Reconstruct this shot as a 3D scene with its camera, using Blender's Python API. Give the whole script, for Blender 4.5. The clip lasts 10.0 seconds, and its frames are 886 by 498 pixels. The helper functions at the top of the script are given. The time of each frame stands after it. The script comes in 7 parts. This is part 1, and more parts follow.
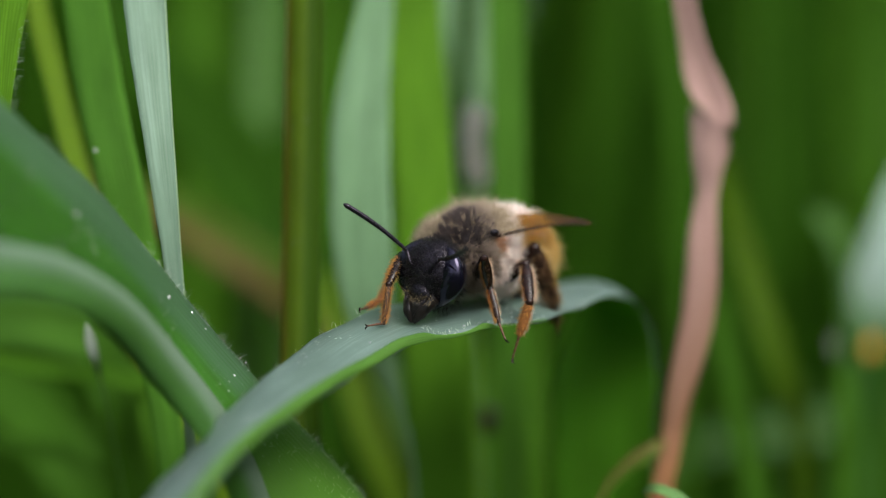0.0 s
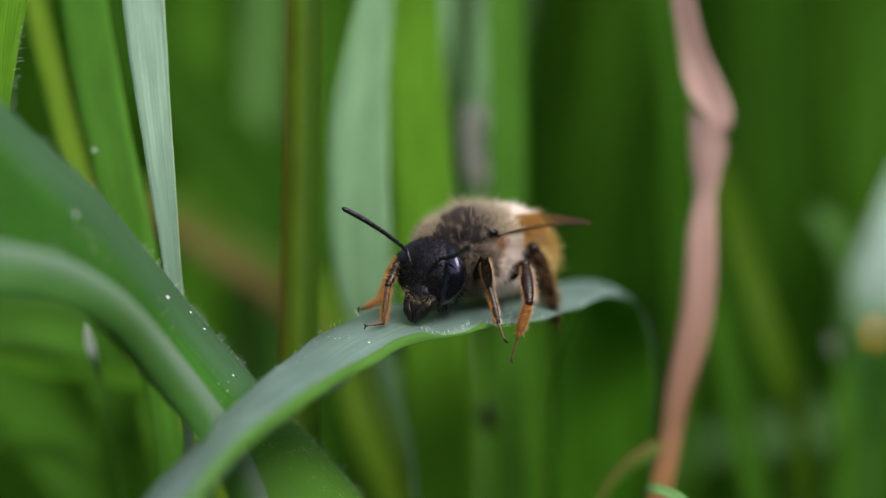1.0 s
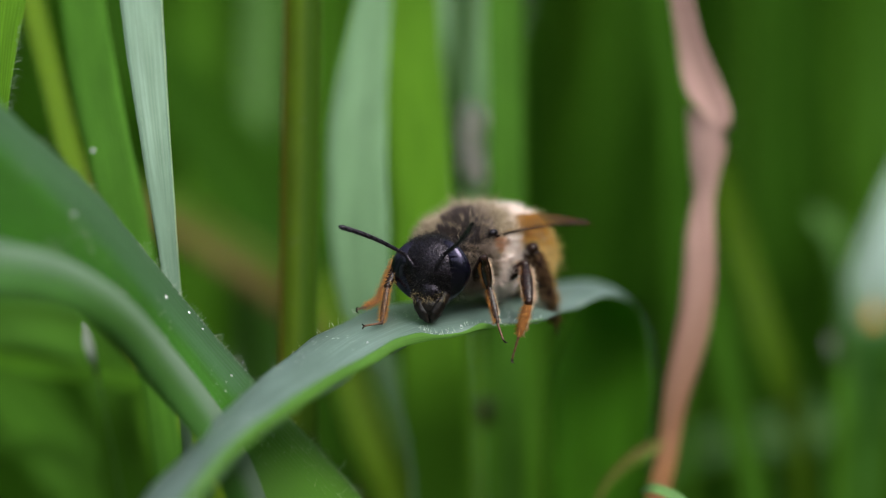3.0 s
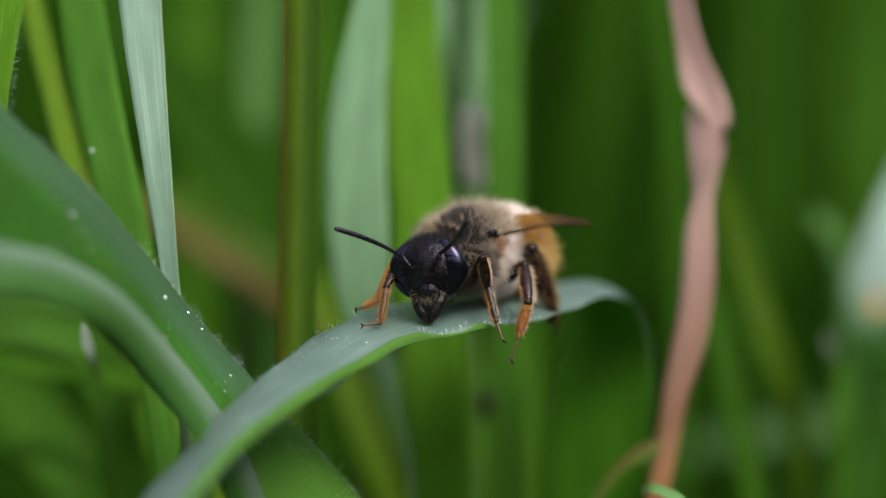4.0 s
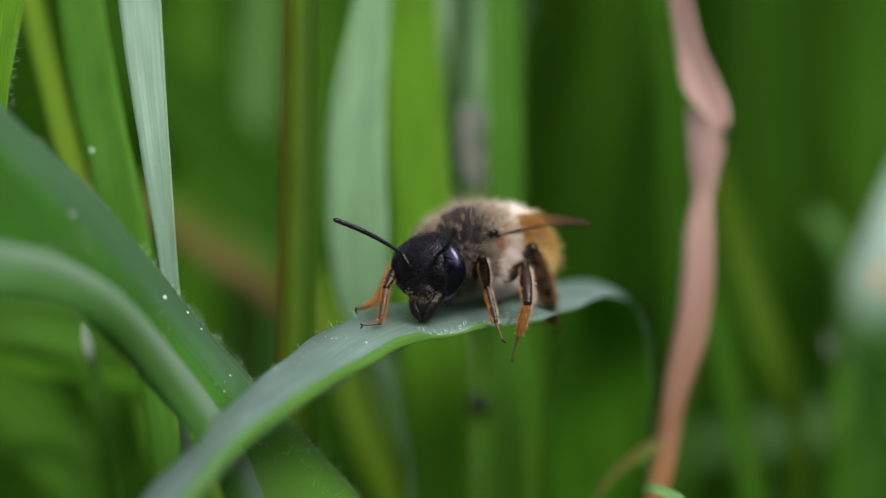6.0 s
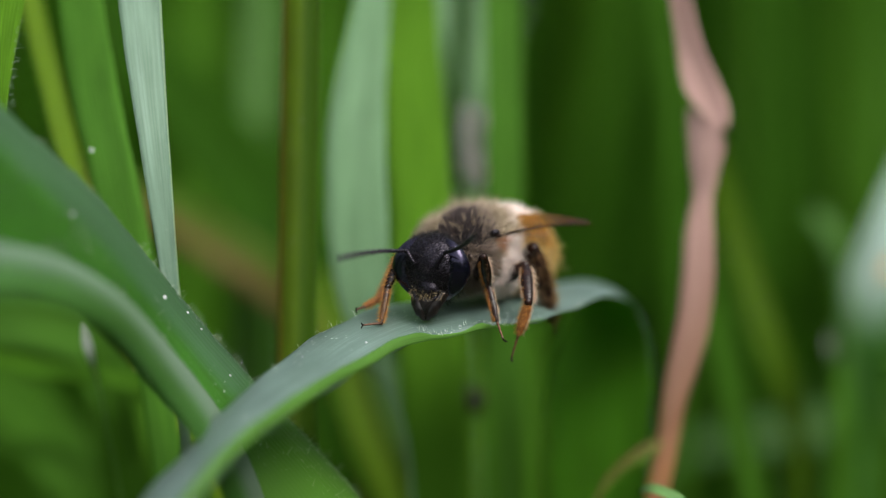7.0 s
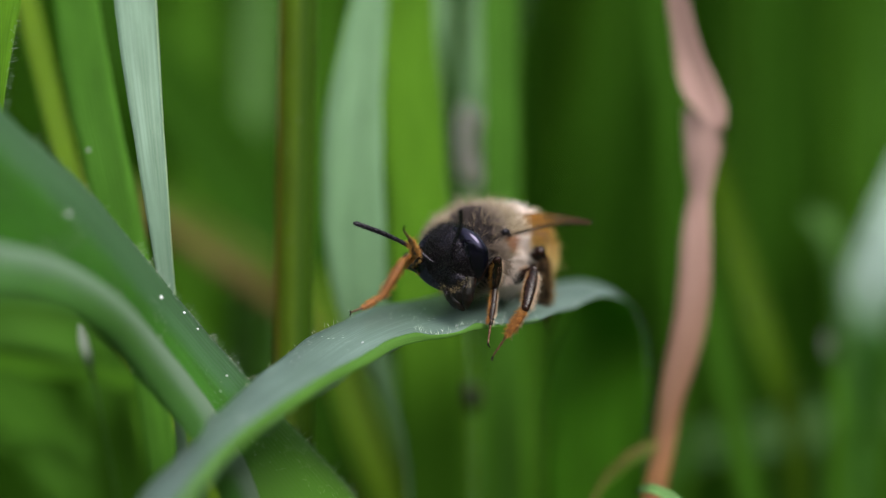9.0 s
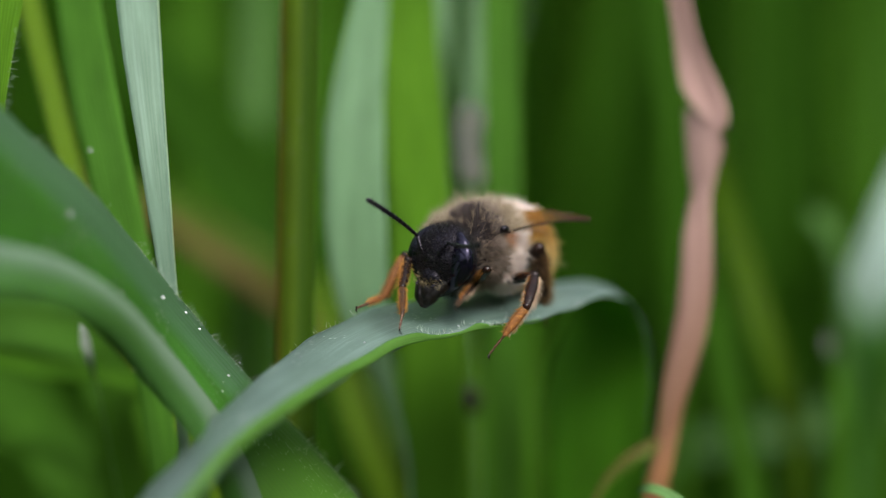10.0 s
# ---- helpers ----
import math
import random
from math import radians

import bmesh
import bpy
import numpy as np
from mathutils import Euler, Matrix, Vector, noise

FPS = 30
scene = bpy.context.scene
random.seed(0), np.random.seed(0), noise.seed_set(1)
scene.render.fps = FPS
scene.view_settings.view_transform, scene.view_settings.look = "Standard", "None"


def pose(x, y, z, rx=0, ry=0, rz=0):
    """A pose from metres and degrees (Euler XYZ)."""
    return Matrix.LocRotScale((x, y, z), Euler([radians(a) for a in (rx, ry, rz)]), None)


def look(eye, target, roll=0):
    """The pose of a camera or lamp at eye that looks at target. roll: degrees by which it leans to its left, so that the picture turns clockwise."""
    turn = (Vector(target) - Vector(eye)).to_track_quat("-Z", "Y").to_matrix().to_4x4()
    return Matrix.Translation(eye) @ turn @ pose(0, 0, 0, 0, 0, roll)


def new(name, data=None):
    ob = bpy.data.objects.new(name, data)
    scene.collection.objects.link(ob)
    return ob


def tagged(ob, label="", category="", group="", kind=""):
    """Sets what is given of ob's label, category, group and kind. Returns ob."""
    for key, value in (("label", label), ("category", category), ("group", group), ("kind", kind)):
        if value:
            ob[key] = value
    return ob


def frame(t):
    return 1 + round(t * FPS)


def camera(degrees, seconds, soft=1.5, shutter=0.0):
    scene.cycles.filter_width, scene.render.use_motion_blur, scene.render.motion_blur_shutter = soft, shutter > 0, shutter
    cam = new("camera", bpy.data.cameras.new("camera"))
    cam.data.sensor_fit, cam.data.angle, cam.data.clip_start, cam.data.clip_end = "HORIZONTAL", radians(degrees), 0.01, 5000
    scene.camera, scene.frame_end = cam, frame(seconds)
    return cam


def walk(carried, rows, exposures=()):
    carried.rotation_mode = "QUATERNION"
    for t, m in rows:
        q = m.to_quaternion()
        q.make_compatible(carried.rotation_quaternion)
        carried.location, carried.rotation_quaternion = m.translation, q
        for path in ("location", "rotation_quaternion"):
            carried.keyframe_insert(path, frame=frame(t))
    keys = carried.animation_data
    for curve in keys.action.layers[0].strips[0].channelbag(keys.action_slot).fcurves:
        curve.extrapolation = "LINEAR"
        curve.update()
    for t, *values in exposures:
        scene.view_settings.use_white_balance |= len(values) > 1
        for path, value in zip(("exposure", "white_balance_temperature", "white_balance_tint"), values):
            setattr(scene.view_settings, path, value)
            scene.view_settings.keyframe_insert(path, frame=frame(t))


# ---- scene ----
MM = 0.001

# The camera: a macro lens 20 cm from the bee, sliding a fraction of a millimetre sideways.
cam = camera(10.856, 10.0, soft=0.7, shutter=0.5)
cam.data.dof.use_dof = True
cam.data.dof.focus_distance = 0.2000
cam.data.dof.aperture_fstop = 18.5
cam.data.dof.aperture_blades = 9
SLIDE = [(0.0, -0.170), (0.5, -0.155), (1.0, -0.125), (1.5, -0.115), (2.0, -0.100), (2.5, -0.075), (3.2, -0.045),
         (4.0, -0.015), (4.5, 0.0), (5.5, 0.0), (6.3, 0.0), (7.0, 0.0), (7.5, 0.008), (8.0, 0.075), (8.5, 0.122),
         (9.0, 0.146), (9.5, 0.133), (10.0, 0.073)]
walk(cam, [(t, pose(x * MM, -0.2, 0.1, 90, 0, 0)) for t, x in SLIDE])

# Soft daylight from a thinly clouded sky.
world = bpy.data.worlds.new("sky")
scene.world = world
world.use_nodes = True
wn = world.node_tree.nodes
sky = wn.new("ShaderNodeTexSky")
sky.sky_type, sky.sun_disc = "NISHITA", False
sky.sun_elevation, sky.sun_rotation = radians(47), radians(148)
sky.dust_density = 2.5
wn["Background"].inputs["Strength"].default_value = 0.15
pale_sky = wn.new("ShaderNodeHueSaturation")
pale_sky.inputs["Saturation"].default_value = 0.45
world.node_tree.links.new(sky.outputs[0], pale_sky.inputs["Color"])
world.node_tree.links.new(pale_sky.outputs[0], wn["Background"].inputs["Color"])
sun_data = bpy.data.lights.new("sun", "SUN")
sun_data.energy, sun_data.angle, sun_data.color = 1.5, radians(38), (1.0, 0.95, 0.87)
sun = new("sun", sun_data)
sun.matrix_world = look((0.42, -0.68, 0.95), (0, 0, 0.1))
scene.view_settings.exposure = 1.25

def nodes_of(name):
    m = bpy.data.materials.new(name)
    m.use_nodes = True
    nt = m.node_tree
    return m, nt, nt.nodes["Principled BSDF"]


def ramp(nt, fac, stops):
    r = nt.nodes.new("ShaderNodeValToRGB")
    el = r.color_ramp.elements
    while len(el) < len(stops):
        el.new(0.5)
    for e, (p, c) in zip(el, stops):
        e.position, e.color = p, (*c, 1)
    nt.links.new(fac, r.inputs[0])
    return r.outputs[0]


def noise_tex(nt, vec, scale, detail=3.0, rough=0.55):
    n = nt.nodes.new("ShaderNodeTexNoise")
    n.inputs["Scale"].default_value, n.inputs["Detail"].default_value = scale, detail
    n.inputs["Roughness"].default_value = rough
    nt.links.new(vec, n.inputs["Vector"])
    return n.outputs["Fac"]


def mix_rgb(nt, fac, a, b, mode="MIX"):
    n = nt.nodes.new("ShaderNodeMix")
    n.data_type, n.blend_type = "RGBA", mode
    for sock, v in ((n.inputs[0], fac), (n.inputs[6], a), (n.inputs[7], b)):
        if isinstance(v, (int, float)):
            sock.default_value = v
        elif isinstance(v, tuple):
            sock.default_value = (*v, 1)
        else:
            nt.links.new(v, sock)
    return n.outputs[2]


def scaled(c, k):
    return tuple(min(1.0, x * k) for x in c)


def leaf_material(name, base, edge=None, veins=14, vein_gain=1.25, through_light=0.4, rough=0.5, wax=0.0, relief=0.35, spec=0.12, side_tint=None, foot_tint=None, specks=0.0, dusty=0.35, rim=None, rim_to=0.25, rim_end=None, dark_side_tint=None):
    """A grass blade: lengthwise veins across its width, blotches along it, light passing through."""
    m, nt, bsdf = nodes_of(name)
    uv = nt.nodes.new("ShaderNodeUVMap")
    uv.uv_map = "blade"
    sep = nt.nodes.new("ShaderNodeSeparateXYZ")
    nt.links.new(uv.outputs[0], sep.inputs[0])
    # veins
    mul = nt.nodes.new("ShaderNodeMath")
    mul.operation = "MULTIPLY"
    mul.inputs[1].default_value = veins * 2 * math.pi
    nt.links.new(sep.outputs[0], mul.inputs[0])
    sine = nt.nodes.new("ShaderNodeMath")
    sine.operation = "SINE"
    nt.links.new(mul.outputs[0], sine.inputs[0])
    half = nt.nodes.new("ShaderNodeMapRange")
    half.inputs[1].default_value, half.inputs[2].default_value = -1.0, 1.0
    nt.links.new(sine.outputs[0], half.inputs[0])
    # streaks drawn out along the blade
    mp = nt.nodes.new("ShaderNodeMapping")
    mp.inputs["Scale"].default_value = (veins * 1.7, 0.12, 1)
    nt.links.new(uv.outputs[0], mp.inputs[0])
    streak = noise_tex(nt, mp.outputs[0], 1.0, 4.0)
    mp2 = nt.nodes.new("ShaderNodeMapping")
    mp2.inputs["Scale"].default_value = (2.2, 0.22, 1)
    nt.links.new(uv.outputs[0], mp2.inputs[0])
    blotch = noise_tex(nt, mp2.outputs[0], 1.0, 3.0)
    geo = nt.nodes.new("ShaderNodeNewGeometry")
    dust = noise_tex(nt, geo.outputs["Position"], 9000.0, 2.0)
    c = mix_rgb(nt, half.outputs[0], scaled(base, 0.88), scaled(base, vein_gain))
    c = mix_rgb(nt, ramp(nt, streak, [(0.35, (0, 0, 0)), (0.68, (1, 1, 1))]), c, scaled(base, 1.45))
    c = mix_rgb(nt, ramp(nt, blotch, [(0.38, (0, 0, 0)), (0.7, (0.6, 0.6, 0.6))]), c, edge or scaled(base, 0.65))
    if wax:
        c = mix_rgb(nt, ramp(nt, streak, [(0.48, (0, 0, 0)), (0.72, (wax, wax, wax))]), c, (0.5, 0.62, 0.6))
        bloom = ramp(nt, blotch, [(0.25, (1, 1, 1)), (0.75, (0.45, 0.45, 0.45))])
        c = mix_rgb(nt, mix_rgb(nt, wax, (0, 0, 0), bloom), c, (0.41, 0.50, 0.51))
    c = mix_rgb(nt, ramp(nt, dust, [(0.66, (0, 0, 0)), (0.78, (dusty, dusty, dusty))]), c, (0.5, 0.55, 0.45))
    if specks:
        # White dots: wax specks, and glints painted into the colour.
        vo = nt.nodes.new("ShaderNodeTexVoronoi")
        vo.inputs["Scale"].default_value = 3400.0
        nt.links.new(geo.outputs["Position"], vo.inputs["Vector"])
        dot = ramp(nt, vo.outputs["Distance"], [(0.13, (1, 1, 1)), (0.22, (0, 0, 0))])
        pick = ramp(nt, noise_tex(nt, geo.outputs["Position"], 420.0, 2.0), [(0.47, (0, 0, 0)), (0.62, (specks, specks, specks))])
        c = mix_rgb(nt, mix_rgb(nt, 1.0, dot, pick, "MULTIPLY"), c, (0.8, 0.86, 0.82))
    if foot_tint:
        foot_ramp = nt.nodes.new("ShaderNodeMapRange")
        foot_ramp.inputs[1].default_value, foot_ramp.inputs[2].default_value = foot_tint[0]
        nt.links.new(sep.outputs[1], foot_ramp.inputs[0])
        c = mix_rgb(nt, foot_ramp.outputs[0], c, foot_tint[1])
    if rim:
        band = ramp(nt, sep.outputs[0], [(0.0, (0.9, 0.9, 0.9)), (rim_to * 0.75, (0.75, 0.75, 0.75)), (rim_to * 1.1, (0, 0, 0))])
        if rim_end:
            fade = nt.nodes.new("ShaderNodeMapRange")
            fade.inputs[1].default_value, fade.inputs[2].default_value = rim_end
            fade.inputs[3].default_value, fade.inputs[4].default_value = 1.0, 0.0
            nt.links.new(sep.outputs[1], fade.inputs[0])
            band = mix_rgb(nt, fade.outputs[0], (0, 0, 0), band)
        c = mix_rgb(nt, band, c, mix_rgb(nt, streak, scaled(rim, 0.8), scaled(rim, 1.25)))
    if side_tint:
        c = mix_rgb(nt, ramp(nt, sep.outputs[0], [(0.36, (0, 0, 0)), (0.46, (0.9, 0.9, 0.9)), (0.56, (0.9, 0.9, 0.9)), (0.66, (0, 0, 0))]), c, side_tint)
    # Darker over the side of the section around u = 0.
    if dark_side_tint:
        c = mix_rgb(nt, ramp(nt, sep.outputs[0], [(0.0, (0.9, 0.9, 0.9)), (0.2, (0.9, 0.9, 0.9)), (0.28, (0, 0, 0)), (0.8, (0, 0, 0)), (0.9, (0.9, 0.9, 0.9))]), c, dark_side_tint)
    nt.links.new(c, bsdf.inputs["Base Color"])
    bsdf.inputs["Roughness"].default_value = rough
    bsdf.inputs["Specular IOR Level"].default_value = spec
    bump = nt.nodes.new("ShaderNodeBump")
    bump.inputs["Strength"].default_value, bump.inputs["Distance"].default_value = relief, 0.00012
    add = nt.nodes.new("ShaderNodeMath")
    nt.links.new(half.outputs[0], add.inputs[0])
    nt.links.new(streak, add.inputs[1])
    nt.links.new(add.outputs[0], bump.inputs["Height"])
    nt.links.new(bump.outputs[0], bsdf.inputs["Normal"])
    tr = nt.nodes.new("ShaderNodeBsdfTranslucent")
    tint = mix_rgb(nt, 1.0, c, (1.0, 1.15, 0.35), "MULTIPLY")
    nt.links.new(mix_rgb(nt, 0.5, tint, scaled(base, 1.3)), tr.inputs[0])
    mix = nt.nodes.new("ShaderNodeMixShader")
    mix.inputs[0].default_value = through_light
    nt.links.new(bsdf.outputs[0], mix.inputs[1])
    nt.links.new(tr.outputs[0], mix.inputs[2])
    nt.links.new(mix.outputs[0], nt.nodes["Material Output"].inputs[0])
    return m


def chitin(name, base, tint=None, rough=0.3, grain=26000.0, relief=0.35, spec=0.5, gloss=(1, 1, 1)):
    """Insect cuticle: finely pitted, a little mottled."""
    m, nt, bsdf = nodes_of(name)
    tc = nt.nodes.new("ShaderNodeTexCoord")
    n = noise_tex(nt, tc.outputs["Object"], grain, 3.0)
    big = noise_tex(nt, tc.outputs["Object"], grain / 16, 2.0)
    c = mix_rgb(nt, ramp(nt, big, [(0.35, (0, 0, 0)), (0.65, (1, 1, 1))]), base, tint or scaled(base, 1.6))
    c = mix_rgb(nt, ramp(nt, n, [(0.45, (0, 0, 0)), (0.75, (0.5, 0.5, 0.5))]), c, scaled(base, 0.5))
    nt.links.new(c, bsdf.inputs["Base Color"])
    r = nt.nodes.new("ShaderNodeMapRange")
    r.inputs[3].default_value, r.inputs[4].default_value = rough * 0.7, min(1, rough * 1.5)
    nt.links.new(n, r.inputs[0])
    nt.links.new(r.outputs[0], bsdf.inputs["Roughness"])
    bsdf.inputs["Specular IOR Level"].default_value = spec
    bsdf.inputs["Specular Tint"].default_value = (*gloss, 1)
    bump = nt.nodes.new("ShaderNodeBump")
    bump.inputs["Strength"].default_value, bump.inputs["Distance"].default_value = relief, 0.00003
    nt.links.new(n, bump.inputs["Height"])
    nt.links.new(bump.outputs[0], bsdf.inputs["Normal"])
    return m


def hair_material(name, root, tip, through_light=0.35):
    """Fine hairs that differ a little from one to the next."""
    m, nt, bsdf = nodes_of(name)
    geo = nt.nodes.new("ShaderNodeNewGeometry")
    c = ramp(nt, geo.outputs["Random Per Island"], [(0.0, root), (1.0, tip)])
    nt.links.new(c, bsdf.inputs["Base Color"])
    bsdf.inputs["Roughness"].default_value = 0.45
    bsdf.inputs["Specular IOR Level"].default_value = 0.35
    tr = nt.nodes.new("ShaderNodeBsdfTranslucent")
    nt.links.new(c, tr.inputs[0])
    mix = nt.nodes.new("ShaderNodeMixShader")
    mix.inputs[0].default_value = through_light
    nt.links.new(bsdf.outputs[0], mix.inputs[1])
    nt.links.new(tr.outputs[0], mix.inputs[2])
    nt.links.new(mix.outputs[0], nt.nodes["Material Output"].inputs[0])
    return m


def soil_material():
    m, nt, bsdf = nodes_of("meadow_soil")
    geo = nt.nodes.new("ShaderNodeNewGeometry")
    a = noise_tex(nt, geo.outputs["Position"], 12.0, 6.0)
    b = noise_tex(nt, geo.outputs["Position"], 260.0, 5.0)
    c = mix_rgb(nt, ramp(nt, a, [(0.35, (0, 0, 0)), (0.6, (1, 1, 1))]), (0.035, 0.045, 0.015), (0.03, 0.07, 0.012))
    c = mix_rgb(nt, ramp(nt, b, [(0.4, (0, 0, 0)), (0.7, (0.7, 0.7, 0.7))]), c, (0.06, 0.05, 0.03))
    nt.links.new(c, bsdf.inputs["Base Color"])
    bsdf.inputs["Roughness"].default_value = 0.95
    bump = nt.nodes.new("ShaderNodeBump")
    bump.inputs["Distance"].default_value = 0.004
    nt.links.new(b, bump.inputs["Height"])
    nt.links.new(bump.outputs[0], bsdf.inputs["Normal"])
    return m


def wing_material():
    m, nt, bsdf = nodes_of("wing_membrane")
    tc = nt.nodes.new("ShaderNodeTexCoord")
    n = noise_tex(nt, tc.outputs["Object"], 1400.0, 3.0)
    c = ramp(nt, n, [(0.3, (0.20, 0.125, 0.015)), (0.7, (0.44, 0.28, 0.045))])
    sep = nt.nodes.new("ShaderNodeSeparateXYZ")
    nt.links.new(tc.outputs["Object"], sep.inputs[0])
    # Tip colour darkened to paint in its dim edge-on look.
    out = nt.nodes.new("ShaderNodeMapRange")
    out.inputs[1].default_value, out.inputs[2].default_value = 0.0016, 0.0042
    nt.links.new(sep.outputs[1], out.inputs[0])
    c = mix_rgb(nt, out.outputs[0], c, (0.085, 0.042, 0.026))
    nt.links.new(c, bsdf.inputs["Base Color"])
    bsdf.inputs["Roughness"].default_value = 0.25
    bsdf.inputs["Coat Weight"].default_value = 0.4
    tr = nt.nodes.new("ShaderNodeBsdfTranslucent")
    nt.links.new(c, tr.inputs[0])
    clear = nt.nodes.new("ShaderNodeBsdfTransparent")
    clear.inputs[0].default_value = (0.95, 0.72, 0.32, 1)
    mix, mix2 = nt.nodes.new("ShaderNodeMixShader"), nt.nodes.new("ShaderNodeMixShader")
    mix.inputs[0].default_value, mix2.inputs[0].default_value = 0.5, 0.58
    nt.links.new(bsdf.outputs[0], mix.inputs[1])
    nt.links.new(tr.outputs[0], mix.inputs[2])
    nt.links.new(mix.outputs[0], mix2.inputs[1])
    nt.links.new(clear.outputs[0], mix2.inputs[2])
    nt.links.new(mix2.outputs[0], nt.nodes["Material Output"].inputs[0])
    return m


GLAUCOUS = leaf_material("glaucous_blade", (0.044, 0.092, 0.064), veins=30, vein_gain=1.05, through_light=0.22, rough=0.36, wax=0.2, relief=0.05, spec=0.7, specks=0.9)
UNDER = leaf_material("blade_underside", (0.105, 0.31, 0.018), veins=14, vein_gain=1.1, through_light=0.6, rough=0.5, relief=0.15)
MARGIN = leaf_material("pale_green_margin", (0.078, 0.185, 0.030), veins=6, vein_gain=1.08, through_light=0.4, rough=0.5, relief=0.1, spec=0.12, dusty=0.15)
# foot_tint paints the lower face brighter, against the bent blade's shade.
HAIRY = leaf_material("dark_glaucous_blade", (0.036, 0.132, 0.013), veins=22, vein_gain=1.1, through_light=0.42, rough=0.5, relief=0.12, spec=0.2, specks=0.7, rim=(0.062, 0.138, 0.066), rim_to=0.42, rim_end=(31.5, 34.5), foot_tint=((31.5, 35.0), (0.078, 0.205, 0.022)))
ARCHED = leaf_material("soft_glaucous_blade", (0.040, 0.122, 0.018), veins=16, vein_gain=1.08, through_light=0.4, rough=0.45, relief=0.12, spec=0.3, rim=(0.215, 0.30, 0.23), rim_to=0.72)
PALE = leaf_material("pale_waxy_blade", (0.110, 0.215, 0.112), veins=20, vein_gain=1.14, through_light=0.28, rough=0.45, wax=0.29, relief=0.22, spec=0.25)
FRESH = leaf_material("fresh_green_blade", (0.092, 0.222, 0.015), veins=9, through_light=0.5, spec=0.03, dusty=0.15)
# The darker foot paints in shade below the bent blade.
BROAD = leaf_material("broad_fresh_blade", (0.092, 0.222, 0.015), veins=18, vein_gain=1.15, through_light=0.5, spec=0.03, dusty=0.15, foot_tint=((39.0, 46.0), (0.050, 0.140, 0.010)))
FRESH_DARK = leaf_material("grass_green_blade", (0.052, 0.145, 0.009), veins=9, through_light=0.45, spec=0.03, dusty=0.12)
MID = leaf_material("green_blade", (0.041, 0.118, 0.009), veins=10, through_light=0.4, spec=0.03, dusty=0.1)
DEEP = leaf_material("deep_green_blade", (0.020, 0.064, 0.004), veins=9, through_light=0.35, spec=0.02, dusty=0.05)
MILKY = leaf_material("milky_green_blade", (0.19, 0.375, 0.13), veins=10, through_light=0.35, wax=0.22)
MILKY_DARK = leaf_material("grey_green_blade", (0.075, 0.18, 0.034), veins=10, through_light=0.35, wax=0.02)
MILKY_SOFT = leaf_material("milky_waxy_blade", (0.115, 0.232, 0.098), veins=14, vein_gain=1.1, through_light=0.35, wax=0.11)
MILKY_MID = leaf_material("soft_milky_green_blade", (0.125, 0.27, 0.075), veins=10, through_light=0.35, wax=0.05)
WHITISH = leaf_material("whitish_waxy_blade", (0.27, 0.40, 0.30), veins=10, through_light=0.3, wax=0.5, foot_tint=((13.8, 17.0), (0.044, 0.140, 0.020)))
# White end is a painted glint, green from there down.
GLINT = leaf_material("painted_glint_tip", (0.85, 0.92, 0.88), veins=6, through_light=0.3, wax=0.5, foot_tint=((1.3, 2.4), (0.040, 0.120, 0.012)))
# Grey end paints a small highlight on a thin green stem.
TIP = leaf_material("painted_highlight_tip", (0.15, 0.16, 0.14), veins=6, through_light=0.3, foot_tint=((0.8, 1.4), (0.030, 0.090, 0.008)))
LIME = leaf_material("soft_green_blade", (0.078, 0.215, 0.024), veins=10, through_light=0.42, spec=0.04, dusty=0.15)
COOL = leaf_material("cool_green_blade", (0.062, 0.168, 0.018), veins=10, through_light=0.42, spec=0.04, dusty=0.15)
OLIVE = leaf_material("olive_green_blade", (0.046, 0.096, 0.005), veins=8, through_light=0.4, spec=0.03)
RIB = leaf_material("yellowish_rib", (0.36, 0.46, 0.28), veins=3, through_light=0.3)
YELLOW = leaf_material("yellow_green_blade", (0.13, 0.24, 0.012), veins=8, through_light=0.4)
STALK = leaf_material("olive_stalk", (0.054, 0.094, 0.004), veins=5, through_light=0.1, rough=0.55, side_tint=(0.17, 0.08, 0.012), dark_side_tint=(0.020, 0.052, 0.002))
DRY = leaf_material("dry_straw_blade", (0.365, 0.235, 0.213), edge=(0.19, 0.115, 0.095), veins=9, vein_gain=1.15, through_light=0.25, rough=0.65, foot_tint=((24.0, 38.0), (0.21, 0.10, 0.042)))
STRAW = leaf_material("bleached_husk", (0.62, 0.57, 0.62), veins=5, vein_gain=1.1, through_light=0.5, rough=0.7)
RUSTY = leaf_material("withered_brown_green_blade", (0.075, 0.135, 0.012), veins=8, through_light=0.3, rim=(0.16, 0.09, 0.038), rim_to=0.5)
LEAF_HAIR = hair_material("leaf_hair", (0.55, 0.65, 0.5), (0.85, 0.9, 0.8))
SOIL = soil_material()
BLACK = chitin("black_cuticle", (0.0030, 0.0024, 0.0036), (0.007, 0.0052, 0.0080), rough=0.25, grain=12000.0, relief=1.0, spec=0.3, gloss=(0.9, 0.82, 1.0))
JAW = chitin("dark_jaw_cuticle", (0.004, 0.003, 0.003), (0.014, 0.008, 0.006), rough=0.3, relief=0.7, spec=0.28)
BROWN = chitin("dark_brown_cuticle", (0.009, 0.0045, 0.0035), (0.022, 0.009, 0.006), rough=0.13, spec=0.24)
UMBER = chitin("umber_cuticle", (0.03, 0.014, 0.007), (0.06, 0.027, 0.012), rough=0.4, spec=0.35)
ORANGE = chitin("orange_cuticle", (0.19, 0.070, 0.020), (0.36, 0.145, 0.042), rough=0.35, grain=9000.0)
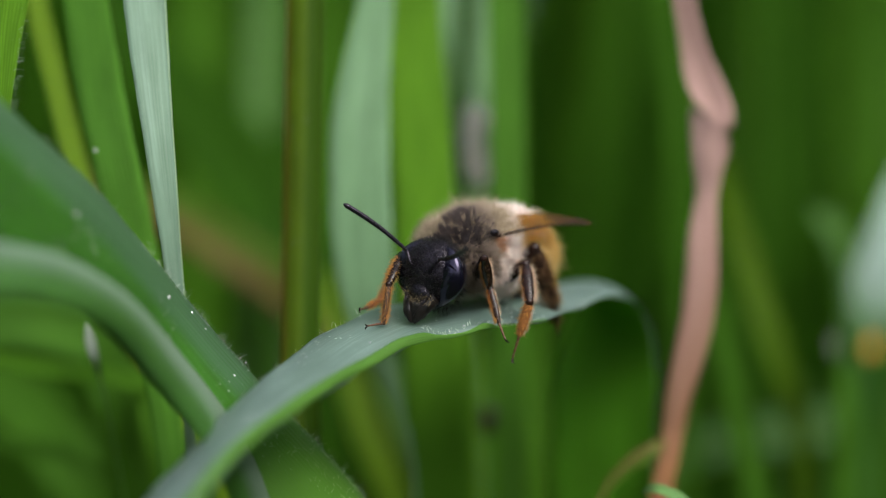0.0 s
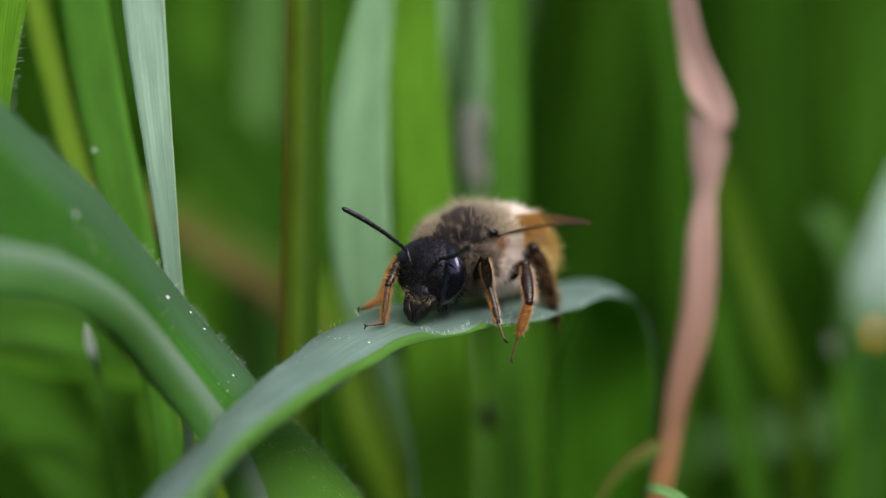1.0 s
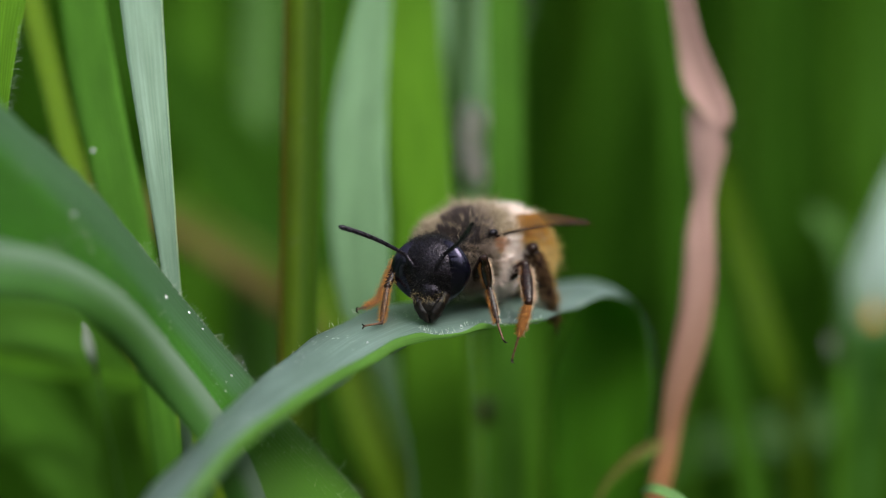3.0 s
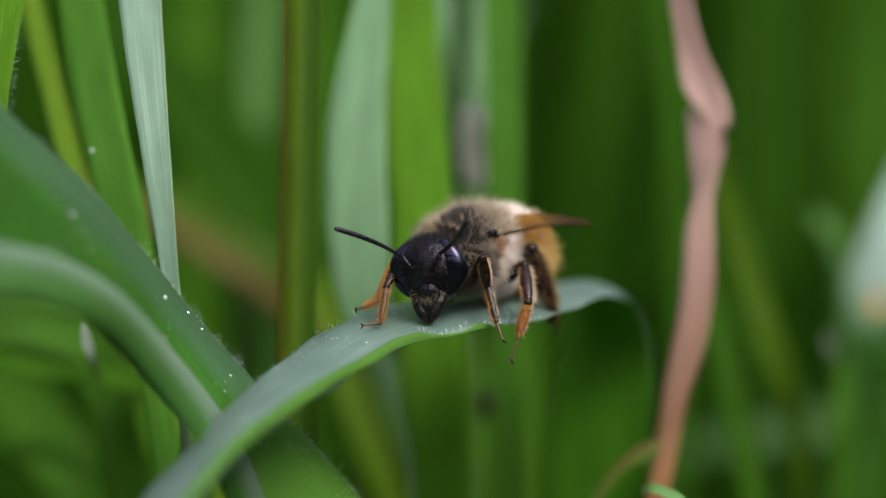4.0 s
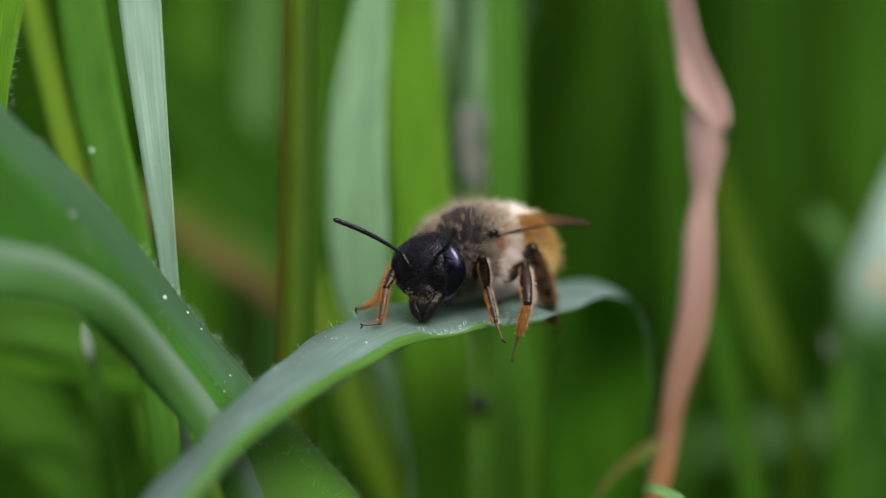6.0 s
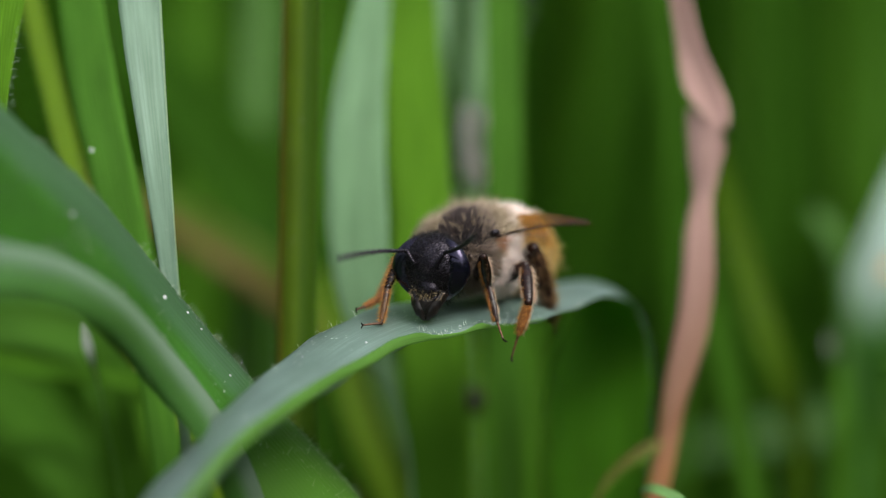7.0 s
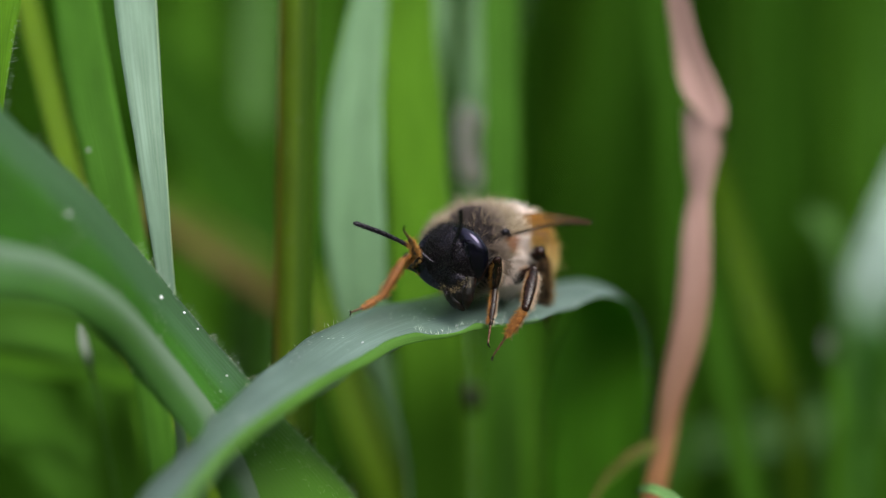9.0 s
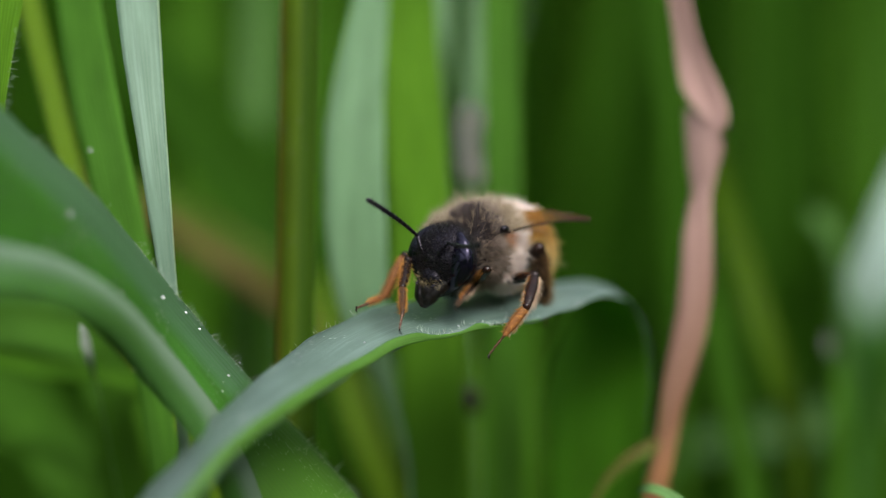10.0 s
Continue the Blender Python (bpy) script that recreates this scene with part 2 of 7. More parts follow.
TARSUS = chitin("brown_cuticle", (0.07, 0.028, 0.012), (0.13, 0.05, 0.02), rough=0.4)
EYE = chitin("compound_eye", (0.002, 0.0018, 0.004), (0.003, 0.0025, 0.007), rough=0.1, grain=60000.0, relief=0.02, spec=0.5, gloss=(0.72, 0.66, 1.0))
AMBER = chitin("amber_abdomen_cuticle", (0.48, 0.33, 0.10), (0.62, 0.45, 0.16), rough=0.5)
DARK_HAIR = hair_material("dark_hair", (0.004, 0.003, 0.004), (0.014, 0.010, 0.010), 0.1)
MOUSE_HAIR = hair_material("grey_brown_hair", (0.016, 0.011, 0.013), (0.085, 0.062, 0.058), 0.2)
DUN_HAIR = hair_material("dun_hair", (0.15, 0.110, 0.088), (0.52, 0.42, 0.345), 0.4)
STRAW_HAIR = hair_material("straw_hair", (0.16, 0.11, 0.05), (0.48, 0.38, 0.20), 0.3)
TAN_HAIR = hair_material("tan_hair", (0.25, 0.19, 0.12), (0.66, 0.56, 0.41), 0.45)
WHITE_HAIR = hair_material("cream_hair", (0.94, 0.81, 0.75), (1.0, 0.96, 0.93), 0.5)
GOLD_HAIR = hair_material("golden_hair", (0.82, 0.62, 0.24), (1.0, 0.90, 0.55), 0.6)
AMBER_HAIR = hair_material("amber_brown_hair", (0.20, 0.11, 0.03), (0.65, 0.42, 0.13), 0.4)
BISTRE_HAIR = hair_material("dark_brown_hair", (0.08, 0.042, 0.015), (0.26, 0.145, 0.05), 0.3)
CREAM_HAIR = hair_material("pale_fringe_hair", (0.72, 0.52, 0.36), (0.98, 0.86, 0.72), 0.5)
RUST_HAIR = hair_material("rusty_hair", (0.30, 0.13, 0.06), (0.62, 0.36, 0.22), 0.35)
FOX_HAIR = hair_material("fox_orange_hair", (0.50, 0.20, 0.04), (0.80, 0.42, 0.12), 0.4)
DOWN = chitin("cream_down", (0.40, 0.30, 0.25), (0.55, 0.44, 0.38), rough=0.9, spec=0.05)
BUG = chitin("orange_wing_case", (0.75, 0.30, 0.03), (0.85, 0.42, 0.06), rough=0.35)
POLLEN = chitin("pollen", (0.55, 0.45, 0.25), (0.7, 0.6, 0.4), rough=0.7)
WING = wing_material()
DROP, _nt, _b = nodes_of("water_drop")
# Half-opaque white stands in for the sky's sparkle in the drops.
_b.inputs["Base Color"].default_value = (0.95, 0.97, 0.97, 1)
_b.inputs["Transmission Weight"].default_value, _b.inputs["IOR"].default_value = 0.5, 1.33
_b.inputs["Roughness"].default_value = 0.02

def mesh_part(name, verts, faces, material, parent=None, label="", uvs=None, smooth=True):
    """One mesh object from vertices in millimetres."""
    me = bpy.data.meshes.new(name)
    me.from_pydata([(x * MM, y * MM, z * MM) for x, y, z in verts], [], faces)
    if uvs is not None:
        layer = me.uv_layers.new(name="blade")
        idx = np.empty(len(me.loops), dtype=np.int32)
        me.loops.foreach_get("vertex_index", idx)
        layer.data.foreach_set("uv", np.asarray(uvs, dtype=np.float32)[idx].ravel())
    me.materials.append(material)
    if smooth:
        me.polygons.foreach_set("use_smooth", [True] * len(me.polygons))
    me.update()
    ob = new(name, me)
    if parent is not None:
        ob.parent = parent
    if label:
        ob["label"] = label
    return ob


def spline(points, n):
    """Catmull-Rom through the points (rows of any width), n samples, evenly by knot length."""
    p = np.asarray(points, float)
    if len(p) == 2:
        return p[0] + (p[1] - p[0]) * np.linspace(0, 1, n)[:, None]
    q = np.vstack([2 * p[0] - p[1], p, 2 * p[-1] - p[-2]])
    d = np.linalg.norm(np.diff(p[:, :3], axis=0), axis=1) ** 0.5
    k = np.concatenate([[0], np.cumsum(d)])
    out = []
    for s in np.linspace(0, k[-1], n):
        i = min(int(np.searchsorted(k, s, "right")) - 1, len(p) - 2)
        u = (s - k[i]) / (k[i + 1] - k[i])
        a, b, c, e = q[i:i + 4]
        # tangents scaled to uneven knots
        h = d[i]
        hl = d[i - 1] if i > 0 else h
        hr = d[i + 1] if i + 1 < len(d) else h
        m1 = ((c - b) / h - (c - a) / (h + hl) + (b - a) / hl) * h
        m2 = ((e - c) / hr - (e - b) / (h + hr) + (c - b) / h) * h
        out.append((2 * u**3 - 3 * u**2 + 1) * b + (u**3 - 2 * u**2 + u) * m1 + (-2 * u**3 + 3 * u**2) * c + (u**3 - u**2) * m2)
    return np.array(out)


def unit(v):
    v = np.asarray(v, float)
    return v / (np.linalg.norm(v, axis=-1, keepdims=True) + 1e-12)


def strip(spine, widths, sides=None, turn=0.0, sag=0.12, crease=0.0, lip=0.0, thick=0.16, n=40, m=6, wave=0.0, seed=0, margins=False, fold=0.0):
    """Vertices, faces and coordinates of a grass blade: a spine, its widths, the way across it, a hollow or arched section, a thin body.
    turn twists a blade that would face the viewer; sag arches the section; lip rolls one margin; wave ripples the margins."""
    k = len(spine)
    turns = turn if isinstance(turn, (list, tuple)) else [turn] * k
    if sides is None:
        sp = np.asarray(spine, float)
        tg = unit(np.gradient(sp, axis=0))
        sides = []
        for t, a in zip(tg, turns):
            s = unit(np.cross(t, (0, 1, 0)))
            nn = np.cross(s, t)
            sides.append(s * math.cos(radians(a)) + nn * math.sin(radians(a)))
    rows = np.hstack([np.asarray(spine, float), np.asarray(widths, float)[:, None], unit(sides)])
    r = spline(rows, n)
    c, w, s = r[:, :3], np.maximum(r[:, 3], 0.02), r[:, 4:7]
    tg = unit(np.gradient(c, axis=0))
    if not margins:
        s = unit(s - tg * np.sum(s * tg, axis=1, keepdims=True))
    s = unit(s)
    nn = unit(np.cross(s, tg))
    run = np.concatenate([[0], np.cumsum(np.linalg.norm(np.diff(c, axis=0), axis=1))])
    verts, uvs, faces = [], [], []
    us = np.linspace(-1, 1, m + 1)
    rng = np.random.RandomState(seed)
    ph = rng.rand(4) * 6.28
    for i in range(n):
        h = w[i] / 2
        th = thick * min(1, w[i] / 1.2)
        rip = 1 + 0.015 * math.sin(run[i] * 0.9 + ph[0]) + 0.01 * math.sin(run[i] * 2.7 + ph[1])
        top, bot = [], []
        for u in us:
            off = (sag * (1 - u * u) if margins else -sag * u * u) * w[i] + crease * w[i] * abs(u)
            if lip:
                ease = min(1.0, (u + 1) / 0.9)
                off += lip * w[i] * (ease * ease * (3 - 2 * ease) - (max(0.0, u - 0.5) / 0.5) ** 2)
            if wave:
                off += wave * w[i] * abs(u) ** 3 * math.sin(run[i] * 1.3 + ph[2] + (1.5 if u > 0 else 0)) * 0.5
            p = c[i] + s[i] * h * u * rip + nn[i] * off
            if fold and u < -0.5:
                p = p + np.array((0, fold * w[i] * (-u - 0.5) / 0.5, 0))
            t2 = th * (1 - 0.75 * abs(u) ** 3)
            top.append(p + nn[i] * t2 / 2)
            bot.append(p - nn[i] * t2 / 2)
        verts += top + bot[::-1]
        uu = list((us + 1) / 2)
        uvs += [(a, run[i]) for a in uu] + [(a, run[i]) for a in uu[::-1]]
    q = 2 * (m + 1)
    for i in range(n - 1):
        for j in range(q):
            a, b = i * q + j, i * q + (j + 1) % q
            faces.append((a, b, b + q, a + q))
    faces.append(tuple(range(q))[::-1])
    faces.append(tuple((n - 1) * q + j for j in range(q)))
    return verts, faces, uvs


def blade(name, label, material, spine, widths, category="grass blade", group="", under=None, **kw):
    """under: the material of the lower side, where it differs."""
    v, f, uv = strip(spine, widths, **kw)
    ob = mesh_part(name, v, f, material, uvs=uv)
    if under:
        ob.data.materials.append(under)
        m = kw.get("m", 6)
        q = 2 * (m + 1)
        ob.data.polygons.foreach_set("material_index", [1 if len(face) == 4 and min(i % q for i in face) >= m + 1 else 0 for face in f])
    return tagged(ob, label, category, group)


def blade_between(name, label, material, one, other, **kw):
    """A blade between its two margins."""
    a, b = np.asarray(one, float), np.asarray(other, float)
    return blade(name, label, material, (a + b) / 2, np.linalg.norm(b - a, axis=1), sides=unit(b - a), margins=True, **kw)


def tube_data(points, radii, seg=10, n=24, cap=True):
    r = spline(np.hstack([np.asarray(points, float), np.asarray(radii, float)[:, None]]), n)
    c, rad = r[:, :3], np.maximum(r[:, 3], 0.004)
    tg = unit(np.gradient(c, axis=0))
    ref = np.array((1.0, 0, 0)) if abs(tg[0][0]) < 0.8 else np.array((0, 1.0, 0))
    verts, uvs, faces = [], [], []
    run = 0.0
    for i in range(n):
        ref = unit(ref - tg[i] * np.dot(ref, tg[i]))
        b = np.cross(tg[i], ref)
        if i:
            run += float(np.linalg.norm(c[i] - c[i - 1]))
        for j in range(seg):
            a = 2 * math.pi * j / seg
            verts.append(c[i] + (ref * math.cos(a) + b * math.sin(a)) * rad[i])
            uvs.append((j / seg, run))
    for i in range(n - 1):
        for j in range(seg):
            a, b2 = i * seg + j, i * seg + (j + 1) % seg
            faces.append((a, b2, b2 + seg, a + seg))
    if cap:
        faces.append(tuple(range(seg))[::-1])
        faces.append(tuple((n - 1) * seg + j for j in range(seg)))
    return verts, faces, uvs


def hairs_data(roots, ways, lengths, radius=0.012, droop=0.0, bend=0.15, seed=1):
    """Thin tapered hairs, three-sided, bent at the middle."""
    rng = np.random.RandomState(seed)
    p, d, l = np.asarray(roots, float), unit(ways), np.asarray(lengths, float)[:, None]
    a = unit(np.cross(d, (0.31, 0.77, 0.55)))
    b = np.cross(d, a)
    kink = (rng.rand(len(p), 3) - 0.5) * 2 * bend * l
    mid = p + d * l * 0.5 + kink * 0.35
    end = p + d * l + kink - np.array((0, 0, droop)) * l
    ring = [a * math.cos(2.094 * k) + b * math.sin(2.094 * k) for k in range(3)]
    verts = np.stack([p + g * radius for g in ring] + [mid + g * radius * 0.75 for g in ring] + [end], axis=1).reshape(-1, 3)
    faces = []
    for o in range(0, len(verts), 7):
        for k in range(3):
            k2 = (k + 1) % 3
            faces.append((o + k, o + k2, o + 3 + k2, o + 3 + k))
            faces.append((o + 3 + k, o + 3 + k2, o + 6))
    return verts.tolist(), faces


# ---- ground and the meadow around ----
def ground_sheet():
    n, size = 60, 1500000.0
    ax = np.sign(np.linspace(-1, 1, n + 1)) * np.abs(np.linspace(-1, 1, n + 1)) ** 5 * size
    v = [(x, y, noise.noise((x * 0.004, y * 0.004, 0)) * 4 - 3 if abs(x) + abs(y) < 9000 else -4.0) for x in ax for y in ax]
    f = [(i * (n + 1) + j, (i + 1) * (n + 1) + j, (i + 1) * (n + 1) + j + 1, i * (n + 1) + j + 1) for i in range(n) for j in range(n)]
    return tagged(mesh_part("ground", v, f, SOIL), "dark mossy meadow soil under tall grass", "ground", kind="structure")


def dew(place, size):
    v, f = [], []
    for i in range(7):
        th = math.pi * i / 6
        for j in range(10):
            ph = 2 * math.pi * j / 10
            v.append((size * math.sin(th) * math.cos(ph), size * math.sin(th) * math.sin(ph), size * 0.85 * math.cos(th)))
    f = [(i * 10 + j, (i + 1) * 10 + j, (i + 1) * 10 + (j + 1) % 10, i * 10 + (j + 1) % 10) for i in range(6) for j in range(10)]
    ob = mesh_part("dew_drop", v, f, DROP)
    ob.location = Vector(place) * MM
    return tagged(ob, "tiny drop on a grass blade, whitened for sparkle", "dew drop", "dew drops on the blades")


def meadow(name, label, material, count, near, far, seed, height=(160, 330), width=(3.0, 7.0), clear=True):
    """Uncountable grass round about: bowed blades in one mesh."""
    rng = np.random.RandomState(seed)
    verts, faces, uvs = [], [], []
    made = 0
    while made < count:
        r = near + (far - near) * rng.rand() ** 0.8
        a = rng.rand() * 2 * math.pi
        x, y = r * math.cos(a), r * math.sin(a)
        # keep the line of sight and the camera's stand free
        if clear and -340 < y < 30 and abs(x) < 60 + max(0, -y) * 0.45:
            continue
        made += 1
        h, w = height[0] + (height[1] - height[0]) * rng.rand(), width[0] + (width[1] - width[0]) * rng.rand()
        face, lean = rng.rand() * math.pi, rng.rand() * 2 * math.pi
        bow = h * (0.05 + 0.35 * rng.rand() ** 2)
        s = np.array((math.cos(face), math.sin(face), 0)) * w / 2
        nr = np.array((-math.sin(face), math.cos(face), 0)) * w * 0.12
        o = len(verts)
        k = 7
        for i in range(k):
            u = i / (k - 1)
            c = np.array((x + math.cos(lean) * bow * u * u, y + math.sin(lean) * bow * u * u, h * u * (1 - 0.12 * u) - 3))
            ww = (0.55 + 0.9 * u - 0.4 * u * u) * (1 - u**4 * 0.97)
            verts += [c - s * ww, c + nr * ww, c + s * ww]
            uvs += [(0, h * u), (0.5, h * u), (1, h * u)]
        for i in range(k - 1):
            for j in range(2):
                a0 = o + i * 3 + j
                faces.append((a0, a0 + 1, a0 + 4, a0 + 3))
    return tagged(mesh_part(name, verts, faces, material, uvs=uvs), label, "grass", kind="stuff")


ground_sheet()
meadow("meadow_grass", "dense deep green meadow grass, out of focus", DEEP, 4200, 75, 1300, 11)
meadow("meadow_grass", "mid-green blades of the surrounding meadow", MID, 2600, 85, 1300, 12)
meadow("meadow_grass", "fresh light green blades among the meadow grass", FRESH, 700, 120, 1300, 13)

# ---- the bent blade that carries the bee ----
perch = blade_between("bent_grass_blade", "broad grey-green grass blade bent over, carrying a bee", GLAUCOUS,
      [(-32.37, -20, -1), (-24.17, -16, 67.47), (-15.78, -15, 84.55), (-12.2, -11.5, 89.86), (-10.51, -9, 91.81), (-8.56, -6, 93.79), (-6.8, -2.5, 95.29), (-5.21, 1, 96.4), (-3.32, 4.4, 97.23), (-0.6, 7.6, 97.86), (2.45, 11, 98.29), (4.72, 15, 98.38), (6.25, 18.5, 98.2), (6.2, 20.5, 97.22), (5.38, 21, 95.21), (4.97, 20.5, 92.55), (5.09, 20, 88.83), (6.02, 20, 81.1), (7.85, 19, 74.55)],
      [(-30.37, -24, -1), (-22.12, -20, 68.18), (-13.25, -19, 84.67), (-9.81, -15.5, 89.92), (-8.13, -13, 91.82), (-6.21, -9.5, 93.28), (-4.34, -5.5, 94.36), (-2.49, -2.4, 95.50), (-0.34, -0.2, 96.24), (2.1, 1.6, 96.64), (4.34, 3.6, 96.92), (6.2, 8, 97.5), (7.84, 11.5, 97.9), (8.84, 14.5, 97.27), (9.45, 15.5, 96.24), (9.66, 16, 94.14), (9.58, 16.5, 89.01), (8.83, 17, 81.36), (7.95, 18, 74.67)],
      sag=0.015, lip=0.03, n=130, m=14, thick=0.2, seed=3, wave=0.02, under=UNDER)

# ---- the hairy leaf and the arched leaf in front of it ----
hairy = blade_between("hairy_grass_blade", "broad dark green grass blade fringed with fine hairs", HAIRY,
      [(-25.97, -22, 112.53), (-20.93, -17, 109.11), (-17.86, -12, 105.67), (-15.22, -8, 103.09), (-12.92, -4, 100.21), (-10.95, -1, 97.47), (-8.34, 0, 94.5), (-6.43, 1, 92.3), (-3.52, 2, 89.06), (1.39, 5, 81.64), (4.46, 9, 68.12), (6.64, 14, -1)],
      [(-25.53, -25, 105.53), (-20.59, -20, 102.64), (-17.57, -15, 100.25), (-15.44, -11, 98.08), (-13.39, -7.5, 95.71), (-11.64, -5.5, 93.61), (-9.93, -4.5, 91.5), (-8.17, -4, 89.34), (-6.06, -3, 86.66), (-0.34, 2, 80.44), (3.43, 8, 67.76), (5.6, 14, -1)],
      sag=0.05, n=100, m=12, seed=5, fold=0.30)
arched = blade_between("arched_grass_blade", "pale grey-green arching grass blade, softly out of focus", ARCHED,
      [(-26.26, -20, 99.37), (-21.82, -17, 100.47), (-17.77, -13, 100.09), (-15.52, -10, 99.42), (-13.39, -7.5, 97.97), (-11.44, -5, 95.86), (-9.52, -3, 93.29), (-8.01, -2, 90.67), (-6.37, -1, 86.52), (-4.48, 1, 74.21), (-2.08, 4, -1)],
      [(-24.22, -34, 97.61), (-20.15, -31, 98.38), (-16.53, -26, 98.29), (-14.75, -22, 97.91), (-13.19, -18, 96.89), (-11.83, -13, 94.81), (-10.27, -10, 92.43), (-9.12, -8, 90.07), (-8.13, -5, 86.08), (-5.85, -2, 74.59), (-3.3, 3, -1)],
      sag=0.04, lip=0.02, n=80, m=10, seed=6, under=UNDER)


def fringe(parent, name, label, material, centre, way, count, length, seed, spread=0.5, radius=0.011, scatter=0.05):
    """Fine hairs standing on a margin: centre and way are functions of 0..1."""
    rng = np.random.RandomState(seed)
    roots, ways, lens = [], [], []
    for _ in range(count):
        u = rng.rand()
        roots.append(centre(u) + rng.normal(size=3) * scatter)
        ways.append(np.asarray(way) + rng.normal(size=3) * spread)
        lens.append(length * (0.35 + 0.8 * rng.rand()))
    v, f = hairs_data(roots, ways, lens, radius, seed=seed)
    return mesh_part(name, v, f, material, parent, label, smooth=False)


def along(points):
    path = spline(points, 200)
    return lambda u: path[min(199, int(u * 199))]


fringe(hairy, "hair_fringe", "fine pale hairs along the margin", LEAF_HAIR,
       along([(-13.01, -2.6, 100.22), (-11.02, 0.4, 97.45), (-8.39, 1.3, 94.46), (-6.47, 2.3, 92.25), (-3.55, 3.2, 88.99)]), (0.6, -0.15, 0.5), 240, 0.52, 71, spread=0.35, radius=0.0036)
fringe(hairy, "hair_fringe", "fine pale hairs along the margin", LEAF_HAIR,
       along([(-16.79, -8.6, 104.55), (-15.33, -6.5, 103.12), (-13.01, -2.6, 100.22)]), (0.5, -0.2, 0.6), 30, 0.5, 72, radius=0.0045)
fringe(hairy, "face_hair", "fine pale hairs on the green face", LEAF_HAIR,
       along([(-7.51, -2.6, 92.13), (-6.33, -2.2, 91.39), (-5.39, -1.6, 90.17), (-4.2, -1, 89.17)]), (0.3, -0.7, 0.35), 110, 0.32, 75, spread=0.4, radius=0.0032, scatter=0.45)
fringe(perch, "hair_fringe", "sparse pale hairs along the margin", LEAF_HAIR,
       along([(-8.64, -4, 93.73), (-6.81, -2, 95.23), (-5.19, 0, 96.44), (-3.3, 3, 97.32)]), (-0.3, -0.1, 0.9), 26, 0.45, 73, radius=0.007)
rolled = strip([(-13.2, -19.6, 85.38), (-9.93, -16.2, 90.28), (-8.28, -13.7, 92.1), (-6.42, -10.1, 93.48), (-4.51, -6.1, 94.66), (-2.96, -3.3, 95.43), (-2.0, -2.2, 95.99), (-1.54, -1.75, 96.12), (-0.94, -1.2, 96.24), (-0.46, -0.85, 96.23), (0.14, -0.4, 96.26), (0.87, 0.35, 96.4), (1.35, 0.7, 96.59), (1.59, 0.88, 96.67), (1.9, 1.1, 96.67), (2.3, 1.45, 96.64), (4.34, 3.3, 96.92)],
               [0.35, 0.45, 0.5, 0.52, 0.5, 0.47, 0.46, 0.46, 0.44, 0.26, 0.2, 0.15, 0.22, 0.29, 0.23, 0.08, 0.08], turn=[0, 0, 0, 5, 5, 8, 10, 12, 12, 5, 5, 5, 10, 12, 8, 0, 0], sag=-0.07, n=130, m=6, thick=0.12, seed=4)
mesh_part("rolled_margin", rolled[0], rolled[1], MARGIN, perch, "fresh green rolled margin", uvs=rolled[2])
fringe(perch, "hair_fringe", "sparse pale hairs along the near margin", LEAF_HAIR,
       along([(-1.06, -1.4, 96.58), (-0.14, -0.8, 96.36), (0.75, 0, 96.63), (1.61, 0.7, 96.89), (2.22, 1.2, 96.71), (4.33, 3, 97.02)]), (0.1, -0.4, 0.9), 80, 0.26, 74, radius=0.007)

# ---- blades and stalks beside and behind ----
pale = blade("pale_grass_blade", "pale waxy grass blade with fine lengthwise veins", PALE,
      [(-13.5, 3, 118.23), (-13.25, 2.5, 111.8), (-12.87, 2, 107.86), (-12.35, 1.5, 103.44), (-11.87, 2, 99.05), (-11.46, 3, 95.1), (-10.96, 6, 83.55), (-10.48, 14, -1)],
      [2.13, 1.91, 1.62, 1.21, 0.78, 0.58, 0.48, 0.58], turn=[8, 8, 10, 12, 16, 20, 20, 20], sag=0.05, crease=0.06, n=60, m=8, seed=8)
rim_path = [(-13.25, 2.5, 111.8, 1.91), (-12.87, 2, 107.86, 1.62), (-12.35, 1.5, 103.44, 1.21), (-11.87, 2, 99.05, 0.78), (-11.46, 3, 95.1, 0.58)]
rim_tube = tube_data([(x + w * 0.48, y - 0.08, z) for x, y, z, w in rim_path], [0.02] * 5, seg=6, n=40)
mesh_part("margin", rim_tube[0], rim_tube[1], RIB, pale, "thin yellowish margin", uvs=rim_tube[2])

def upright(name, label, material, spine, widths, **kw):
    return blade(name, label, material, spine, widths, group="upright grass blades", **kw)


def stalk_thing(name, label, material, points, radii):
    v, f, uv = tube_data(points, radii, seg=14, n=40)
    return tagged(mesh_part(name, v, f, material, uvs=uv), label, "grass stalk")


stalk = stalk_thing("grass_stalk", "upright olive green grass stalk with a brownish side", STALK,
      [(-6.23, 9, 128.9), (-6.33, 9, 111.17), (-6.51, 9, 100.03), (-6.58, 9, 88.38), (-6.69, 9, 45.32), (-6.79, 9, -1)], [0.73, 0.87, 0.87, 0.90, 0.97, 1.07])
broad = upright("broad_green_blade", "broad bright green grass blade lit through from above", BROAD,
      [(-2.28, 24, 136.4), (-1.76, 20, 113.09), (-1.37, 18, 106.37), (-0.89, 17, 99.76), (-0.42, 17, 90.56), (0.16, 20, 58.44), (0.43, 24, -1)],
      [1.45, 2.62, 2.81, 2.96, 3.03, 2.18, 1.45], turn=12, n=40, seed=10)
